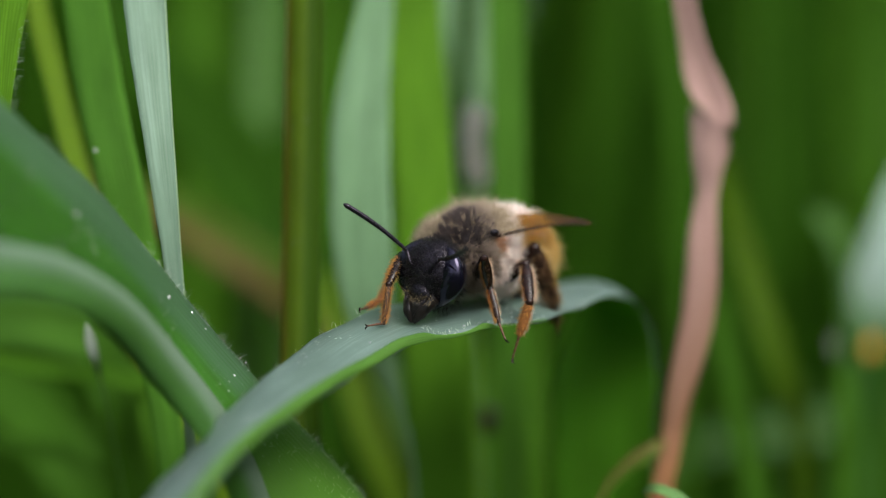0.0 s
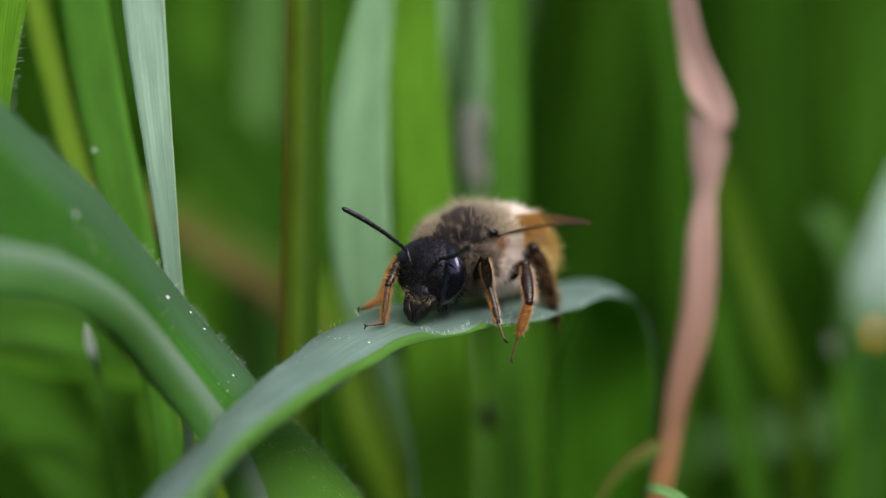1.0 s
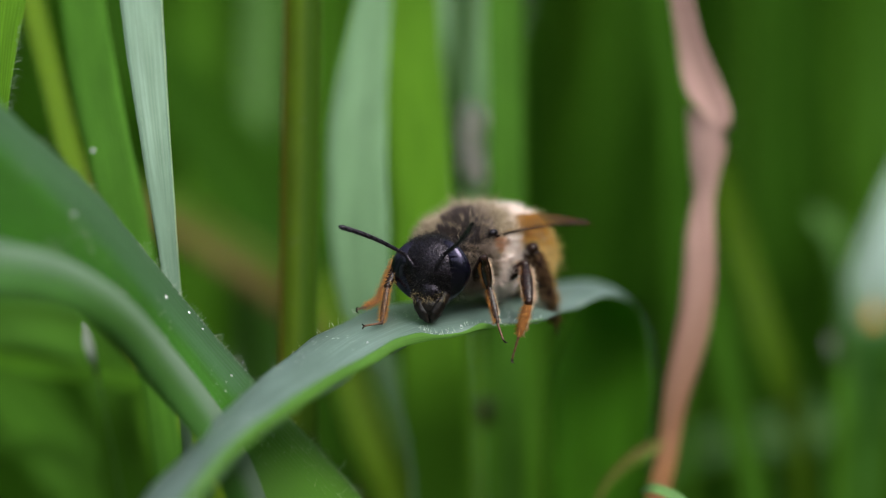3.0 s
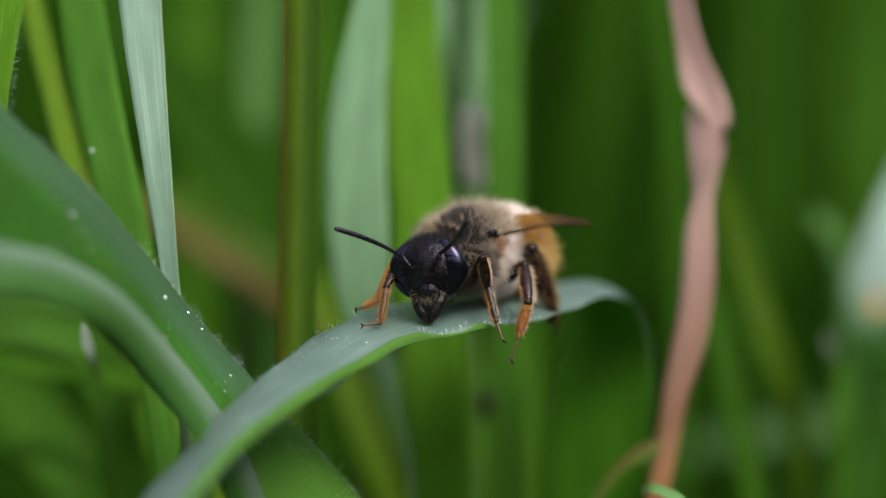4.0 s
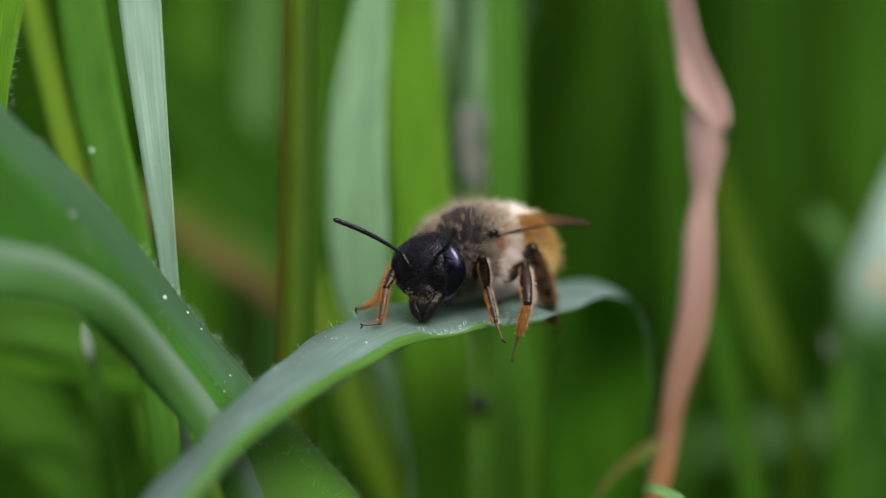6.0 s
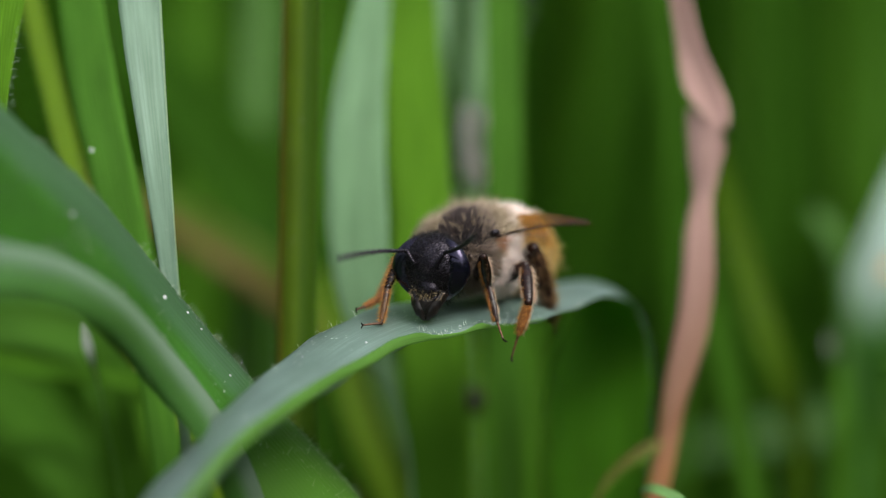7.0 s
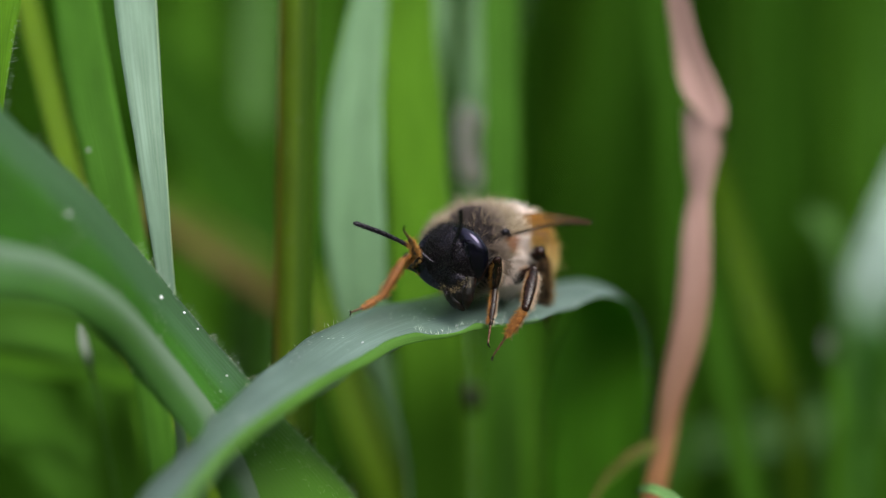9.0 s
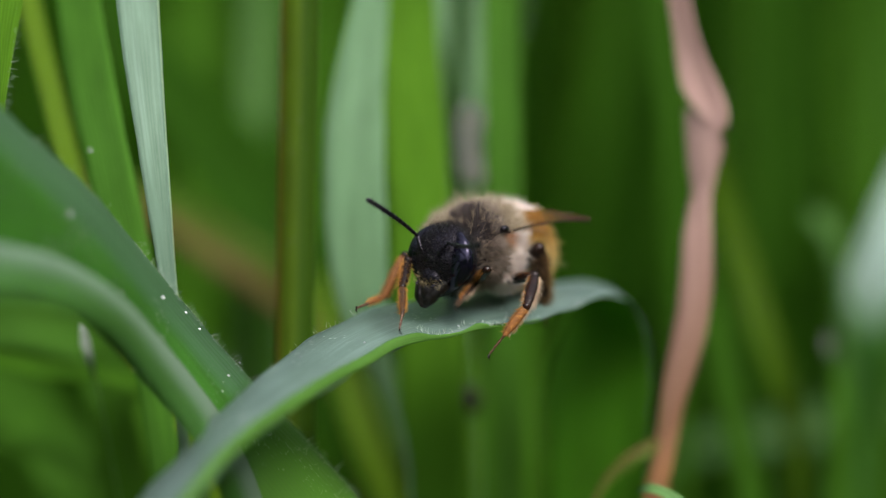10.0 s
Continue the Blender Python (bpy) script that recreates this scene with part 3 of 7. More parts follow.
upright("milky_green_blade", "milky green grass blade bowed beside a bright one", MILKY_SOFT,
      [(-2.49, 19, 119.66), (-3.21, 17, 112.12), (-3.96, 15, 106.28), (-3.94, 14, 101.07), (-3.52, 14, 96.91), (-2.45, 15, 93.51), (-1.62, 16, 90.6), (-1.2, 20, 60.0), (-0.9, 24, -1)],
      [0.73, 1.60, 2.57, 2.86, 2.23, 0.5, 0.25, 0.2, 0.2], turn=6, sag=0.03, n=44, seed=11)
upright("grey_green_blade", "narrow grey-green grass blade, out of focus", MILKY,
      [(2.17, 30, 126.23), (1.83, 29, 112.24), (1.6, 28, 106.66), (1.49, 27, 100.58), (1.58, 27, 97.2), (1.82, 28, 87.32), (3.26, 32, -1)], [0.73, 0.82, 0.87, 0.70, 0.15, 0.1, 0.1], turn=-6, seed=12)
upright("milky_green_blade", "milky green grass blade narrowing downwards, out of focus", MILKY,
      [(-0.54, 34, 126.68), (-0.06, 33, 113.02), (0.22, 32, 110.43), (0.48, 32, 108.18), (0.62, 32, 105.93), (0.79, 33, 98.33), (1.02, 34, 78.48), (1.32, 36, -1)], [1.45, 1.07, 0.73, 0.34, 0.15, 0.15, 0.19, 0.24], turn=-10, seed=47)
upright("green_grass_blade", "upright mid-green grass blade, out of focus", COOL,
      [(2.85, 26, 128.51), (2.82, 24, 111.97), (2.92, 23, 105.16), (3, 23, 98.41), (3.16, 25, 84.76), (3.76, 28, -1)], [1.45, 1.79, 1.74, 1.60, 1.45, 1.21], turn=10, seed=13)
dry = blade_between("dry_twisted_blade", "withered pinkish-brown grass blade folded and twisted on itself", DRY,
      [(9.4, 12, 125.72), (10.3, 14, 111.96), (10.58, 14.5, 110.16), (10.78, 14.8, 108.88), (10.99, 14.8, 107.71), (11.45, 14.7, 106.79), (12.18, 14.7, 105.96), (12.86, 14.8, 105.34), (13.05, 14.9, 104.79), (12.9, 15, 104.14), (12.7, 15.1, 103.36), (12.49, 15.2, 102.5), (12.46, 15.1, 101.46), (12.48, 15, 100.29), (12.51, 15, 98.72), (12.4, 15, 97.29), (12.14, 15, 95.86), (11.75, 15, 94.55), (11.28, 15, 93.12), (10.97, 15, 91.69), (10.74, 14.6, 90.4), (10.4, 14, 88.87), (7.62, 16, 59.2), (6.2, 20, -1)],
      [(10.3, 12, 125.72), (11.36, 14, 111.96), (11.75, 14.5, 110.16), (12.18, 14.8, 108.88), (12.79, 15, 107.58), (13.19, 15.1, 106.41), (13.12, 15.2, 105.5), (12.64, 15.4, 105.51), (11.36, 15.4, 106.55), (11.23, 15.4, 105.82), (11.27, 15.3, 104.59), (11.53, 15.3, 102.77), (11.35, 15.2, 101.72), (11.13, 15, 100.42), (11.0, 15, 98.72), (10.84, 15, 97.16), (10.58, 15, 95.6), (10.32, 15, 94.29), (10.06, 15, 92.73), (9.88, 15, 91.3), (9.65, 14.6, 90.14), (9.31, 14, 88.74), (6.8, 16, 59.2), (5.4, 20, -1)],
      sag=0.1, n=170, m=8, thick=0.12, seed=14)
upright("green_leaf_tip", "half-withered green leaf tip curling off a dry blade", RUSTY,
      [(9.94, 14.6, 91.13), (9.51, 14.4, 90.8), (8.77, 14.2, 90.37), (8.0, 14.2, 89.75), (7.42, 14.2, 89.07), (7.04, 14.2, 88.08), (6.3, 14, 70.0), (6.0, 14, -1)], [0.3, 0.62, 0.66, 0.5, 0.34, 0.3, 0.3, 0.3], turn=10, seed=48)
leaning = upright("yellow_green_blade", "yellow-green grass stem leaning beside others", YELLOW,
      [(-20.45, 18, 119.57), (-19.16, 16, 111.8), (-18.03, 15, 107.32), (-16.83, 14, 102.88), (-15.14, 14, 97.3), (-12.81, 14, 93.28), (-10.48, 14, 89.65), (-6.33, 14, 67.35), (-5.34, 16, -1)], [0.82, 0.97, 1.02, 1.02, 0.97, 0.92, 0.87, 0.87, 0.87], turn=20, seed=15)
speckled = upright("green_grass_blade", "mid-green grass blade with a tiny speck of wax", LIME,
      [(-17.15, 10, 121.4), (-16.31, 9, 111.67), (-15.53, 8, 107.08), (-14.52, 7, 102.78), (-13.39, 7, 98.02), (-11.44, 8, 80.87), (-9.77, 10, -1)], [1.45, 1.99, 2.08, 1.99, 1.60, 1.21, 0.97], turn=4, sag=0.05, seed=16)
edged = upright("bright_green_blade", "bright green hairy-edged grass blade", FRESH,
      [(-18.6, 3, 123.2), (-18.72, 2, 111.8), (-18.98, 1.5, 109.3), (-19.18, 1, 106.4), (-20.1, 1, 98.5), (-21.7, 3, 73.5), (-22.9, 6, -1)], [1.45, 1.45, 1.21, 0.82, 1.07, 0.97, 0.97], turn=10, seed=17)
upright("milky_green_blade", "milky green grass blade far out of focus", MILKY_DARK,
      [(-9.89, 60, 129.65), (-10.14, 60, 113.89), (-10.29, 58, 107.53), (-10.42, 56, 100.65), (-10.67, 56, 82.66), (-11.15, 60, -1)], [1.21, 1.45, 1.41, 0.97, 0.97, 0.97], turn=10, seed=18)
upright("slanted_green_blade", "yellowish green grass blade slanting, out of focus", OLIVE,
      [(12.22, 34, 110.24), (13.56, 34, 104.57), (14.52, 34, 101.16), (15.28, 33, 98.33), (16.11, 32, 95.53), (16.9, 32, 93.28), (17.68, 33, 90.71), (17.6, 36, 40.0), (18.0, 38, -1)], [0.58, 1.1, 1.4, 1.5, 1.5, 1.3, 0.9, 0.6, 0.6], turn=15, seed=19)
leaf_right = upright("whitish_blade", "whitish waxy grass blade turning green below, out of focus", WHITISH,
      [(28.97, 50, 108.82), (26.22, 47, 105.12), (24.82, 45, 102.7), (23.69, 44, 100.33), (22.8, 44, 98.55), (22.36, 44, 97.07), (22.06, 44, 95.3), (21.85, 45, 92.31), (21.59, 46, 89.3), (21.35, 46, 86.85), (20.9, 50, 52.8), (20.6, 52, -1)], [2.4, 3.1, 3.2, 3.1, 3.0, 2.9, 2.7, 2.4, 2.1, 2.0, 1.6, 1.4], turn=-8, sag=0.06, n=60, seed=20)
upright("fresh_green_blade", "fresh green grass blade beside a withered one, out of focus", MID,
      [(12.3, 34, 101.5), (12.88, 33, 98.9), (13.5, 33, 96.58), (13.95, 33, 94.38), (14.57, 33, 91.56), (15.56, 33, 87.04), (17.2, 36, 50.0), (17.8, 38, -1)], [0.3, 0.8, 1.15, 1.3, 1.35, 1.4, 1.2, 1.0], turn=10, seed=51)
upright("withered_grass_blade", "half-withered brown and green grass blade lying across", RUSTY,
      [(-18.9, 46, 103.91), (-13.93, 45, 101.57), (-11.36, 44, 100.03), (-8.99, 44, 98.4), (-5.49, 46, 94.66), (0.48, 50, 67.92), (2.35, 55, -1)], [1.2, 2.0, 2.4, 2.4, 2.0, 0.97, 0.97], turn=5, seed=21)
upright("deep_green_blade", "broad deep green grass blade slanting behind, out of focus", DEEP,
      [(-20.6, 60, 115.78), (-15.76, 58, 109.72), (-11.25, 55, 104.36), (-8.06, 52, 99.11), (-4.97, 50, 89.12), (-2.6, 55, 51.83), (-0.76, 60, -1)], [2.18, 3.64, 4.60, 4.12, 3.15, 1.70, 1.21], turn=10, seed=22)
upright("green_grass_blade", "green grass blade lying low beside a stalk, out of focus", FRESH_DARK,
      [(-26.82, 12, 96.94), (-21.89, 14, 95.23), (-18.43, 16, 94.4), (-15.43, 18, 93.9), (-12.1, 20, 92.56), (-8.33, 26, 81.95), (-7.68, 40, -1)], [0.73, 0.97, 1.02, 0.97, 0.97, 0.97, 0.97], turn=35, seed=23)
upright("pale_leaf_tip", "grass tip with a glint painted white, among low blades", GLINT,
      [(-16.03, 8, 96.7), (-15.97, 8.5, 95.98), (-15.8, 9, 95.16), (-15.62, 10, 94.22), (-15.26, 12, 91.81), (-14.42, 14, 85.5), (-12.79, 18, -1)], [0.10, 0.44, 0.38, 0.12, 0.07, 0.07, 0.09], turn=10, seed=24)
upright("green_grass_blade", "mid-green grass blade among the low growth", MID,
      [(-17.21, 24, 95.68), (-15.98, 22, 93.3), (-15.31, 22, 90.34), (-14.77, 22, 87.65), (-13.68, 24, 57.68), (-13.25, 26, -1)], [1.45, 2.18, 2.33, 2.33, 1.70, 1.21], turn=-10, seed=25)
upright("fresh_green_blade", "fresh green grass blade among the low growth", FRESH_DARK,
      [(-14.37, 20, 94.7), (-13.79, 18, 91.57), (-13.18, 18, 88.4), (-12.1, 20, 58.44), (-11.67, 22, -1)], [0.58, 0.97, 1.07, 1.07, 0.97], turn=15, seed=26)
upright("green_grass_blade", "mid-green grass blade low down, out of focus", MID,
      [(-25.13, 40, 94.79), (-21.74, 38, 91.95), (-18.99, 36, 88.88), (-16.99, 36, 84.01), (-14.08, 40, -1)], [1.94, 3.15, 3.39, 2.91, 1.45], turn=15, seed=27)
upright("green_grass_blade", "mid-green grass blade bowed low, out of focus", MID,
      [(-27.19, 28, 90.08), (-22.77, 28, 90.36), (-19.17, 28, 90.08), (-16.41, 28, 88.42), (-15.44, 30, 84.42), (-15.24, 40, -1)], [0.48, 0.82, 0.87, 0.82, 0.82, 0.97], turn=20, seed=28)
upright("fresh_green_blade", "fresh green grass blade beneath the bent one", YELLOW,
      [(-6.41, 36, 98.88), (-5.19, 33, 94.38), (-4.05, 32, 90.75), (-2.64, 32, 87.1), (0.45, 34, 55.8), (1.32, 36, -1)], [0.48, 1.07, 1.26, 1.26, 1.21, 1.21], turn=10, seed=29)
upright("grey_green_blade", "grey-green grass blade leaning beneath the bent one", MILKY_DARK,
      [(-4.01, 30, 96.68), (-2.32, 28, 92.84), (-0.66, 28, 89.25), (0.99, 28, 85.66), (4.91, 30, 56.55), (6.12, 34, -1)], [0.73, 1.70, 2.08, 2.04, 1.45, 1.21], turn=-15, seed=30)
upright("green_grass_blade", "broad green grass blade behind the bent one, out of focus", FRESH_DARK,
      [(-0.12, 40, 101.77), (0.17, 38, 96.57), (0.89, 37, 91.99), (1.46, 36, 87.45), (2.19, 38, 55.04), (2.5, 40, -1)], [1.45, 2.91, 3.64, 3.64, 2.67, 1.70], turn=-8, seed=31)
upright("green_grass_blade", "green grass blade behind the bent one, out of focus", FRESH_DARK,
      [(3.55, 42, 98.86), (3.68, 41, 94.19), (3.81, 40, 89.56), (4.1, 40, 84.91), (5.2, 44, -1)], [1.2, 2.3, 2.6, 2.6, 1.6], turn=8, seed=32)
upright("green_grass_blade", "green grass blade far off and out of focus", DEEP,
      [(20.22, 80, 125.14), (20.56, 80, 114.96), (20.25, 78, 104.75), (19.6, 76, 94.68), (19.26, 76, 81.3), (18.86, 80, -1)], [1.70, 1.94, 2.04, 1.94, 1.70, 1.45], turn=10, seed=33)
upright("fresh_green_blade", "fresh green grass blade far off and out of focus", FRESH_DARK,
      [(23.59, 70, 124.24), (23.59, 70, 114.43), (23.58, 68, 107.83), (23.56, 66, 101.97), (23.56, 66, 85.21), (23.43, 70, -1)], [1.94, 2.18, 2.18, 1.94, 1.70, 1.45], turn=-10, seed=34)
upright("green_grass_blade", "green grass blade far off and out of focus", MID,
      [(25.71, 60, 123.35), (25.24, 60, 113.89), (24.57, 58, 104.41), (24.26, 58, 88.78), (23.82, 60, -1)], [1.45, 1.70, 1.79, 1.70, 1.45], turn=10, seed=35)
upright("grey_green_blade", "grey-green grass blade lying low far off", MILKY_MID,
      [(29.49, 60, 91.84), (22.38, 58, 90.5), (18.18, 56, 89.95), (14.15, 56, 89.17), (10.82, 58, 86.28), (9.33, 60, 69.79), (8.9, 66, -1)], [1.21, 1.84, 2.04, 1.84, 1.70, 1.45, 1.45], turn=20, seed=36)
upright("green_grass_blade", "mid-green grass blade among the low growth", MID,
      [(20.2, 36, 94.2), (20.1, 34, 91.6), (20.0, 34, 88.4), (19.9, 34, 84.15), (19.8, 38, -1)], [0.5, 1.2, 1.5, 1.6, 1.45], turn=10, seed=37)
upright("green_grass_blade", "mid-green grass blade far off and out of focus", FRESH_DARK,
      [(-14.72, 80, 128.53), (-14.89, 80, 114.96), (-14.62, 78, 108.12), (-14.85, 76, 98.03), (-15.4, 80, -1)], [2.67, 2.91, 2.91, 2.67, 1.45], turn=10, seed=38)
upright("green_grass_blade", "slim mid-green grass blade far off and out of focus", FRESH_DARK,
      [(-6.35, 70, 124.24), (-6.51, 70, 114.43), (-6.58, 66, 104.54), (-6.69, 64, 91.71), (-7, 70, -1)], [1.21, 1.36, 1.36, 1.21, 1.21], turn=10, seed=39)
upright("green_grass_blade", "mid-green grass blade far off and out of focus", MID,
      [(11.36, 46, 122.09), (11.66, 46, 113.15), (12.05, 45, 107.15), (12.35, 45, 98.25), (12.7, 46, 83.34), (13.21, 50, -1)], [0.87, 0.97, 1.07, 0.97, 0.97, 0.97], turn=20, seed=40)
upright("grey_green_blade", "slim grey-green grass blade far off and out of focus", MILKY_DARK,
      [(20.67, 64, 123.7), (20.6, 64, 114.11), (20.35, 62, 106.06), (20.19, 62, 98.13), (20.03, 62, 82.25), (19.86, 66, -1)], [0.73, 0.82, 0.82, 0.73, 0.73, 0.73], turn=25, seed=42)
upright("green_grass_blade", "mid-green grass blade far off and out of focus", MID,
      [(18.84, 90, 126.04), (19.01, 90, 115.5), (19.05, 88, 104.92), (19.1, 86, 91.02), (19.54, 90, -1)], [1.21, 1.31, 1.31, 1.21, 1.21], turn=15, seed=43)
upright("green_grass_blade", "slim green grass blade far off and out of focus", DEEP,
      [(10.37, 110, 127.83), (10.44, 110, 116.57), (10.52, 108, 105.26), (10.6, 106, 90.4), (10.93, 110, -1)], [0.63, 0.73, 0.73, 0.73, 0.73], turn=15, seed=44)
blade("curled_blade_tip", "pale green curled tip of a young grass blade", MILKY_MID,
      [(8.69, 6, 89.24), (8.91, 5.5, 89.42), (9.34, 5, 89.44), (9.96, 5, 89.19), (10.46, 5, 88.8), (11.38, 6, 87.04), (12.5, 8, 60.71), (12.88, 10, -1)], [0.19, 0.34, 0.44, 0.48, 0.58, 0.68, 0.73, 0.73], turn=20, n=50, seed=41)

# Added as a dark band, to dim the background here.
upright("deep_green_blade", "deep green blade added far off to darken the background, out of focus", DEEP,
      [(18.94, 60, 122.09), (19.16, 60, 114.53), (19.29, 60, 106.96), (19.47, 60, 100.35), (19.88, 62, 91.78), (20.4, 66, -1)], [2.6, 3.2, 3.3, 3.2, 2.6, 2.0], turn=12, seed=49)

upright("green_grass_blade", "green grass blade bowed low behind an arching one", COOL,
      [(-25.4, 22, 96.39), (-20.56, 22, 96.53), (-17.68, 23, 95.97), (-15.45, 24, 94.6), (-14.3, 26, 91.26), (-12.6, 32, -1)], [1.6, 2.5, 2.7, 2.4, 1.6, 1.2], turn=10, seed=50)

# ---- a bleached seed head and pale blade tips farther back ----
def seed_head(label, foot, top, husks, length, size, seed):
    """A thin stem with overlapping papery husks towards its top."""
    rng = np.random.RandomState(seed)
    root = new("seed_head")
    root.empty_display_size = 0.002
    root.location = Vector(foot) * MM
    foot, top = np.asarray(foot, float), np.asarray(top, float)
    v, f, uv = tube_data([foot - foot, (top - foot) * 0.5 + (0.4, 0.2, 0), top - foot], [0.14, 0.12, 0.1], seg=8, n=20)
    mesh_part("stem", v, f, YELLOW, root, uvs=uv)
    way = unit(top - foot)
    for i in range(husks):
        u = i / husks
        c = top - foot - way * length * (1 - u) * 0.95
        side = np.array((math.cos(i * 2.4), math.sin(i * 2.4), 0))
        v, f, uv = strip([c, c + way * size * 0.5 + side * size * 0.28, c + way * size + side * size * 0.16], [size * 0.2, size * 0.42, size * 0.05], turn=rng.uniform(-60, 60), sag=0.25, n=8, m=4, thick=0.08, seed=i)
        mesh_part("husk", v, f, STRAW, root, uvs=uv)
    return tagged(root, label, "grass seed head")


seed_head("bleached pinkish seed head of a grass, out of focus", (1.42, 26, -1), (1.37, 26, 106.19), 16, 3.4, 1.35, 91)
upright("pale_leaf_tip", "pale grass tip bent over, out of focus", MILKY_DARK,
      [(19, 42, 102.02), (19.59, 42, 101.55), (20.17, 42, 100.85), (20.64, 42, 99.15), (21.08, 43, 94.14), (21.47, 44, 77.56), (21.79, 46, -1)], [0.29, 0.85, 0.95, 0.62, 0.5, 0.5, 0.5], turn=10, seed=45)
upright("pale_leaf_tip", "tiny highlight painted on a thin grass tip, out of focus", TIP,
      [(19.01, 30, 95.79), (19.04, 30, 95.4), (19.12, 30, 94.45), (19.45, 32, 84.29), (19.73, 34, -1)], [0.18, 0.42, 0.08, 0.06, 0.06], turn=10, seed=46)

fringe(edged, "hair_fringe", "fine pale hairs along the edge", LEAF_HAIR,
       along([(-18.41, 1.5, 109.79), (-18.53, 1.2, 108.32), (-18.66, 1, 107.09), (-18.81, 1, 105.87)]), (0.8, -0.2, 0.2), 60, 0.4, 76, spread=0.35, radius=0.003)

# ---- dew on the near blades ----
# The last drop stands for the wax speck on the speckled blade.
for place, size in (((-11.77, -2.95, 97.95), 0.10), ((-10.94, -0.39, 97.27), 0.08), ((-10.37, -0.08, 96.56), 0.07), ((-9.08, -1.22, 94.60), 0.07), ((-8.66, 0.6, 95.10), 0.04),
                    ((-15.14, -9.59, 101.41), 0.10), ((-5.95, -2.82, 95.44), 0.04), ((-3.27, -1.6, 96.03), 0.05), ((0.73, 1.04, 96.69), 0.05), ((0.10, 0.41, 96.50), 0.045), ((-15.54, 6.2, 104.37), 0.11)):
    dew(place, size)


def ball(center, radii, shape=None, nu=24, nv=16):
    """An ellipsoid, reshaped point by point by shape(unit vector) -> factors."""
    v, f = [], []
    for i in range(nv + 1):
        th = math.pi * i / nv
        for j in range(nu):
            ph = 2 * math.pi * j / nu
            d = np.array((math.sin(th) * math.cos(ph), math.sin(th) * math.sin(ph), math.cos(th)))
            k = shape(d) if shape else np.ones(3)
            v.append(np.asarray(center) + d * np.asarray(radii) * k)
    for i in range(nv):
        for j in range(nu):
            a, b = i * nu + j, i * nu + (j + 1) % nu
            f.append((a, a + nu, b + nu, b))
    return v, f


# ---- two tiny insects crawling on blades farther back ----
def insect(name, label, category, cuticle, size):
    """A small beetle-like body in parts, head up, its belly on the blade behind it."""
    root = new(name)
    root.empty_display_size = 0.001
    tagged(root, label, category)

    def blob(part, centre, radii, words=""):
        v, f = ball(np.asarray(centre) * size, np.asarray(radii) * size, None, 12, 8)
        mesh_part(part, v, f, cuticle, root, words)

    for sx in (-1, 1):
        blob("wing_case", (sx * 0.19, -0.26, 0), (0.34, 0.26, 0.62))
        for z in (0.45, 0.15, -0.2):
            v, f, _ = tube_data([(sx * 0.2 * size, -0.1 * size, z * size), (sx * 0.48 * size, -0.15 * size, (z + 0.06) * size), (sx * 0.62 * size, 0.02, (z + 0.04) * size)], [0.05 * size, 0.04 * size, 0.02 * size], seg=6, n=8)
            mesh_part("leg", v, f, BROWN, root)
    blob("neck_shield", (0, -0.22, 0.55), (0.38, 0.22, 0.26))
    blob("head", (0, -0.18, 0.8), (0.18, 0.14, 0.16))
    return root


beetle = insect("beetle", "tiny dark beetle crawling on a green grass blade", "beetle", BROWN, 1.0)
bug = insect("orange_bug", "tiny orange bug climbing a whitish grass blade", "bug", BUG, 0.62)

# ---- the bee: local space in millimetres, facing -Y, its base on the blade ----
def joined(name, pieces, parent, label="", smooth=True):
    """One mesh of several pieces (vertices, faces, material), in millimetres."""
    verts, faces, slots, mats = [], [], [], []
    for v, f, mat in pieces:
        if mat not in mats:
            mats.append(mat)
        o = len(verts)
        verts += list(v)
        faces += [tuple(i + o for i in q) for q in f]
        slots += [mats.index(mat)] * len(f)
    ob = mesh_part(name, verts, faces, mats[0], parent, label, smooth=smooth)
    for mat in mats[1:]:
        ob.data.materials.append(mat)
    ob.data.polygons.foreach_set("material_index", slots)
    return ob


def turned_to(v, f, m):
    return [np.array(m @ Vector(p)) for p in v], f


def pelt(center, radii, count, length, choose, seed, radius=0.012, lean=(0, 0.5, -0.25), rough=0.35, shape=None, clump=0.6, tuft=1, girth=0.09):
    """Hairs on an ellipsoid where choose(unit vector) allows, combed by lean, in tufts whose hairs meet towards their tips."""
    rng = np.random.RandomState(seed)
    roots, ways, lens = [], [], []
    while len(roots) < count:
        d = unit(rng.normal(size=3))
        c = choose(d)
        if c <= 0 or rng.rand() > c:
            continue
        p = np.asarray(center) + d * np.asarray(radii) * (shape(d) if shape else 1.0)
        n = unit(d / np.asarray(radii))
        comb = n + np.asarray(lean) + np.array(noise.noise_vector(Vector(p) * 2.6)) * clump + rng.normal(size=3) * rough
        long = length * (0.55 + 0.6 * rng.rand())
        tip = p + unit(comb) * long
        for k in range(tuft):
            off = rng.normal(size=3) * girth if tuft > 1 else np.zeros(3)
            root = p + off - n * (np.dot(off, n) + 0.02)
            way = tip + rng.normal(size=3) * girth * 0.3 - root if tuft > 1 else comb
            roots.append(root)
            ways.append(way)
            lens.append(long * (0.75 + 0.3 * rng.rand()) if tuft > 1 else long)
    return hairs_data(roots, ways, lens, radius, droop=0.08, seed=seed)


# femur, tibia, first foot joint and foot of the front, middle and hind legs
LEN_F = (2.40, 1.70, 1.70, 1.00)
LEN_M = (1.65, 2.00, 1.50, 1.25)
LEN_H = (1.70, 2.75, 1.10, 0.90)
bee = new("bee")
tagged(bee, "furry mason bee with black face on a grass blade", "bee")
